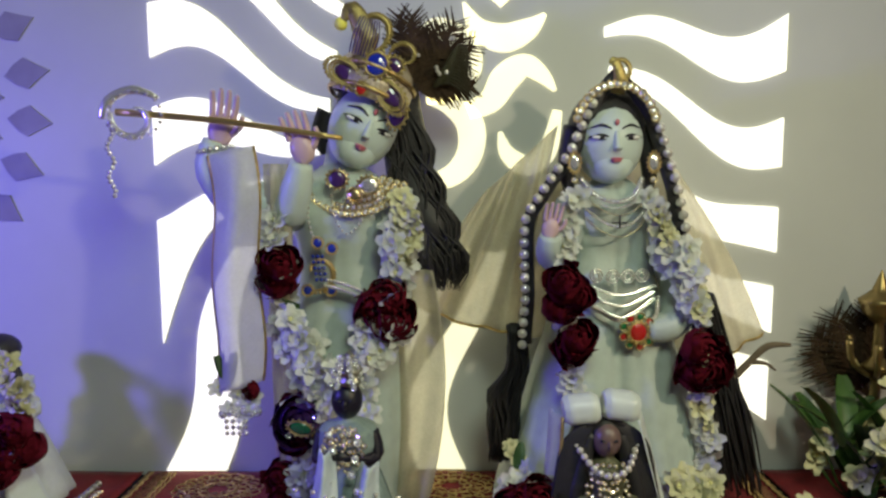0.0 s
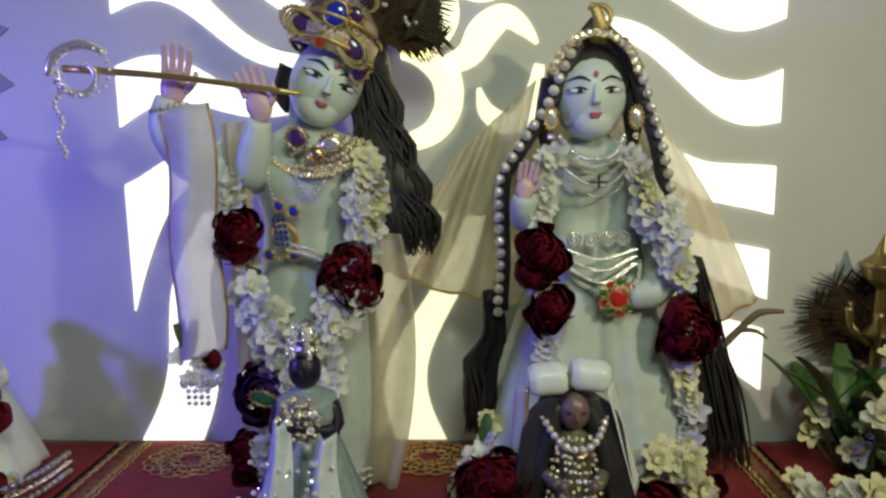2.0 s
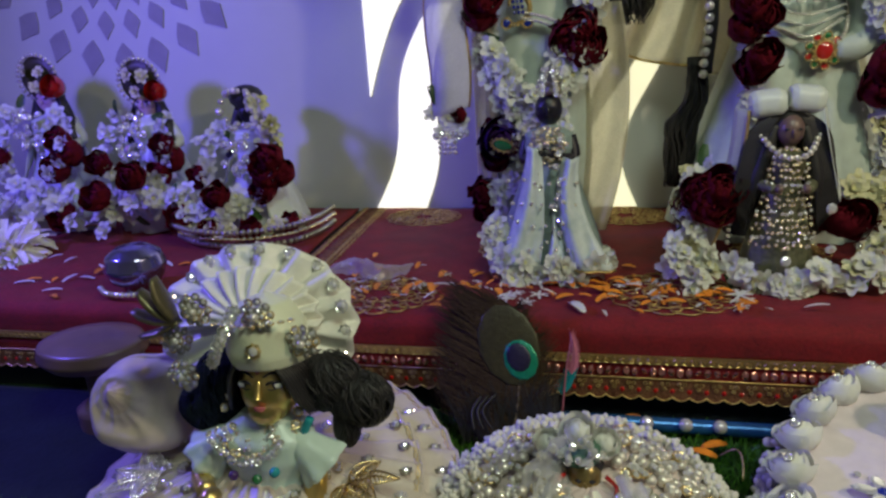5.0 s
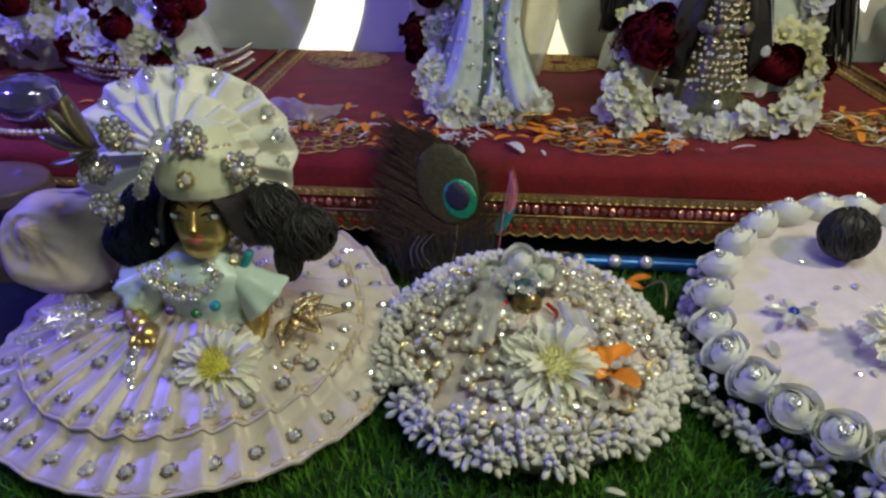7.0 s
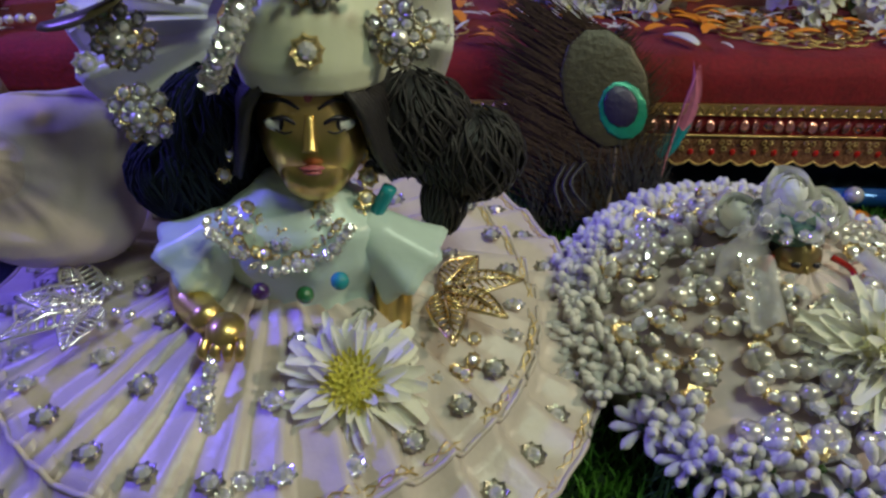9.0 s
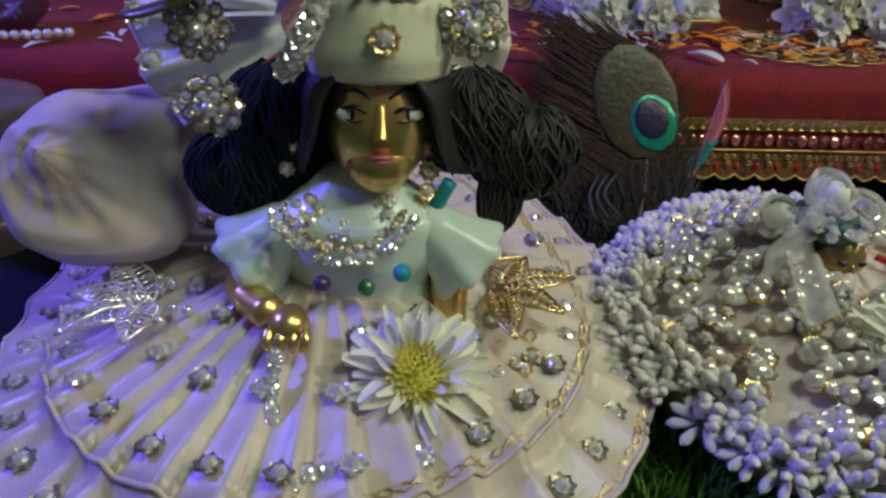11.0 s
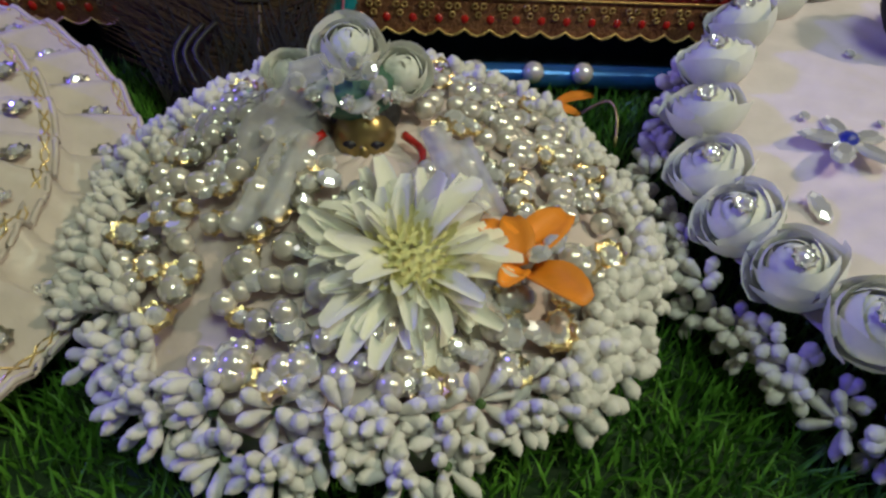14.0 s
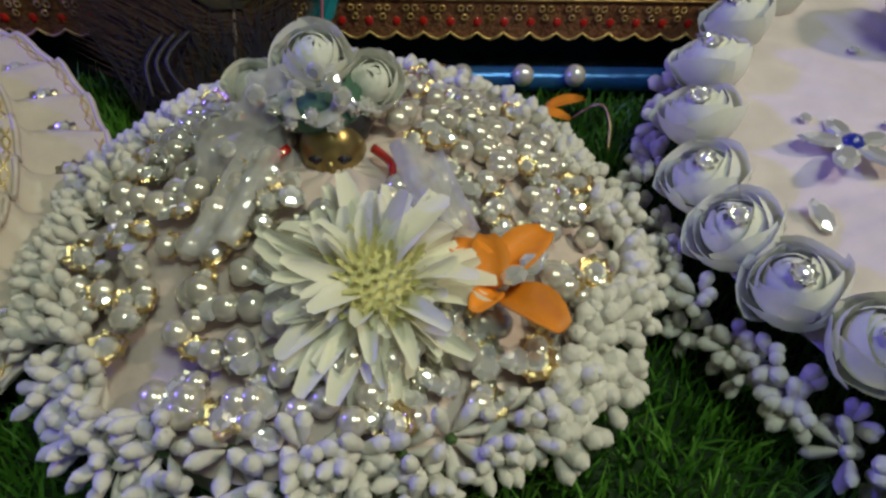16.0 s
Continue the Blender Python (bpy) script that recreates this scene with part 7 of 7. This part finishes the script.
gown = thing("rose_gown", "round pale pink satin gown edged with white fabric roses", "gown")
b = Build()
b.grid(lambda u, v: tuple(gown_pt(v, TAU * u, 0.0015 * noise.noise((u * 24, v * 5, 3)) + 0.0012 * math.sin(40 * TAU * u) * v)), 160, 14, 0, None, True)
b.grid(lambda u, v: (lambda p: (GX + (p.x - GX) * (1 - 0.32 * v), GY + (p.y - GY) * (1 - 0.32 * v), p.z * (1 - v) - 0.022 * v))(gown_pt(1, TAU * u)), 160, 3, 0, None, True)
part("satin_base", b, LILACSATIN, gown)
for k in range(27):
    a = TAU * (k + 0.3) / 27
    p = gown_pt(0.955, a, 0.008)
    part("fabric_rose", WROSES[k % 3], None, gown, at=turned(p, 0.042, (math.cos(a) * 0.5, math.sin(a) * 0.4, 1), 0.2))
    part("crystal", JEWEL, None, gown, at=turned(p + Vector((math.cos(a) * 0.3, math.sin(a) * 0.3 - 0.25, 0.88)) * 0.0165, 0.0105, (math.cos(a) * 0.3, -0.4, 1), 0.2))
for k in range(120):
    a = TAU * k / 120 + pr.uniform(-0.05, 0.05)
    p = gown_pt(pr.uniform(0.98, 1.08), a)
    part("bud_spray", pr.choice(BUDS), None, gown, at=turned((p.x, p.y, max(-0.016, p.z - pr.uniform(0.012, 0.035))), pr.uniform(0.028, 0.036), (math.cos(a), math.sin(a), 0.5), 0.35))
for k in range(26):
    p = gown_pt(math.sqrt(pr.uniform(0.05, 0.6)), pr.uniform(0, TAU), 0.002)
    part("crystal", CRYSTAL_ME, None, gown, at=turned(p, pr.uniform(0.005, 0.008), (0, -0.2, 1), 0.2))
c = gown_pt(0.55, radians(172), 0.006)
for k in range(5):
    a = TAU * k / 5 + 0.3
    part("navette_crystal", NAVETTE, None, gown, at=Matrix.Translation(c + Vector((0.013 * math.cos(a), 0.013 * math.sin(a), 0))) @ Matrix.Rotation(a, 4, "Z") @ Matrix.Scale(0.013, 4))
part("sapphire", ball_mesh("sapphire", SAPPHIRE, 10), None, gown, at=Matrix.Translation(c) @ Matrix.Scale(0.012, 4))
part("navette_crystal", NAVETTE, None, gown, at=turned(gown_pt(0.72, radians(192), 0.003), 0.011, (0, -0.2, 1), 0.1))
b = Build()
lobe(b, (0.262, 0.45, 0.098), (0.026, 0.022, 0.026), 8, 120)
tagged(part("wig", b, HAIR), "small curly black wig on the rose-edged gown", "wig", kind="stuff")
chrysanthemum("small chrysanthemum with a yellow heart on the gown", turned((0.262, 0.335, 0.062), 0.06, (-0.2, -0.6, 1), 0), YELLOW, 9, 4)

settle(made, (-0.012, -0.016, -0.001))

# ---------------------------------------------------------------- feather, rod, bits on the grass
pf = thing("peacock_feather", "single peacock feather with a teal and indigo eye", "feather", at=Matrix.Translation((-0.133, 0.515, 0.084)) @ Matrix.Rotation(radians(-24), 4, "X") @ Matrix.Rotation(radians(-8), 4, "Y"))
for name, rx, rz, x, z, y, m, t in (("olive_disc", 0.034, 0.047, -0.009, 0.014, 0.0, FEYE1, -14), ("teal_ring", 0.019, 0.023, 0.003, -0.004, -0.002, FEYE2, -14), ("indigo_heart", 0.0135, 0.0165, 0.001, -0.001, -0.004, FEYE3, -14)):
    b = Build()
    b.ball((0, 0, 0), (rx, 0.0022, rz), 0, Matrix.Translation((x, y, z)) @ Matrix.Rotation(radians(t), 4, "Y"), 28, 6)
    part(name, b, m, pf)
b = Build()
fr = random.Random(5)
for k in range(2600):
    z0 = fr.uniform(-0.09, 0.055)
    left = fr.random() < 0.72
    reach = fr.uniform(0.35, 1.0) * ((0.115 - 0.5 * max(0, z0)) if left else 0.042 - 0.35 * max(0, z0))
    rise = fr.uniform(0.25, 0.55) * reach + fr.uniform(0, 0.02)
    p = Vector((0.012 - 0.18 * max(0, z0) - 0.10 * max(0, -z0), fr.uniform(0.002, 0.006), z0))
    q = p + Vector((-reach if left else reach, fr.uniform(-0.004, 0.012), rise))
    d = Vector((0.0005, 0, 0.0007))
    mid = p.lerp(q, 0.5) + Vector((0, 0, -0.12 * reach))
    b.put([p - d, p + d, mid + d, q, mid - d], [(0, 1, 2, 4), (4, 2, 3)], 0)
part("vane", b, FEATHER, pf)
b = Build()
for k in range(500):
    x0 = fr.uniform(-0.075, 0.03)
    p = Vector((x0, fr.uniform(0.0, 0.008), fr.uniform(-0.095, -0.06)))
    q = p + Vector((fr.uniform(-0.02, 0.02), fr.uniform(-0.006, 0.006), fr.uniform(0.02, 0.045)))
    d = Vector((0.0009, 0, 0.0003))
    b.put([p - d, p + d, q + d * 0.3, q - d * 0.3], [(0, 1, 2, 3)], 0)
tagged(part("down", b, HAIR, pf), "black downy base of the feather", kind="stuff")
b = Build()
b.tube([(0.0, 0.003, 0.0), (-0.006, 0.003, -0.05), (-0.02, 0.0, -0.094)], [0.001, 0.0016, 0.002], 0, None, 6)
part("quill", b, TWIG, pf)
for k in range(3):
    b = Build()
    b.tube([(-0.03 - 0.008 * k, -0.004, -0.04), (-0.045 - 0.006 * k, -0.012, -0.055), (-0.035 - 0.01 * k, -0.02, -0.075)], [0.0016, 0.0016, 0.001], 0, None, 5)
    part("loose_barb", b, HAIR, pf)
pk = thing("dyed_feather", "small pink and turquoise dyed feather", "feather", at=Matrix.Translation((0.004, -0.002, 0.0)))
b = Build()
for k in range(90):
    t = k / 89
    x, z = -0.088 + 0.014 * math.sin(t * 2.4), 0.032 + 0.075 * t
    for sg in (-1, 1):
        q = Vector((x + sg * 0.011 * (1 - t * 0.7), 0.528, z + 0.010))
        b.put([(x, 0.526, z), (x, 0.526, z + 0.0016), tuple(q)], [(0, 1, 2)], 0 if t > 0.35 else 1)
b.tube([(-0.088, 0.526, 0.005), (-0.084, 0.526, 0.06), (-0.078, 0.526, 0.107)], [0.0014, 0.001, 0.0005], 0, None, 5)
part("vane", b, [PINK, TEAL], pk)
b = Build()
b.tube([(-0.16, 0.530, -0.003), (0.12, 0.528, -0.003), (0.40, 0.526, -0.003)], 0.0088, 0, None, 16)
rod = tagged(part("blue_rod", b, RODBLUE), "blue foil-wrapped rod lying at the foot of the altar", "rod")
gb = ball_mesh("glass_bead", CRYSTAL, 12)
for x in (0.010, 0.052, 0.088):
    tagged(part("glass_bead", gb, None, at=Matrix.Translation((x, 0.520, 0.004)) @ Matrix.Scale(0.016, 4)), "clear glass bead against the blue rod", "bead", "glass beads")
for k, (x, y, a) in enumerate(((0.052, 0.485, -0.5), (0.065, 0.49, 0.3), (-0.02, 0.53, 0.4))):
    b = Build()
    b.petal(0.028, 0.012, 0.4, 0.2, 0, Matrix.Translation((x, y, -0.004)) @ Matrix.Rotation(a, 4, "Z"), nu=4, nv=6)
    tagged(part("fallen_petal", b, ORANGE, thick=0.0006), "orange petal fallen on the grass", "petal", "fallen petals")
b = Build()
b.tube([(0.08, 0.485, -0.01), (0.095, 0.478, 0.006), (0.10, 0.465, 0.002), (0.098, 0.45, -0.012)], 0.0011, 0, None, 5)
tagged(part("gold_wire", b, ZARI), "curl of thin gold wire on the grass", "wire")
b = Build()
b.petal(0.016, 0.006, 0.4, 0.2, 0, Matrix.Translation((0.0, 0.205, -0.016)) @ Matrix.Rotation(-0.3, 4, "Z"))
tagged(part("fallen_petal", b, PETAL, thick=0.0006), "white petal fallen on the grass", "petal", "fallen petals")
b = Build()
b.petal(0.036, 0.013, 0.5, 0.2, 0, Matrix.Translation((-0.077, 0.600, 0.114)) @ Matrix.Rotation(radians(-62), 4, "Z"), nu=4, nv=6)
tagged(part("fallen_petal", b, PETAL, thick=0.0006), "white petal fallen on the red cloth", "petal", "fallen petals")
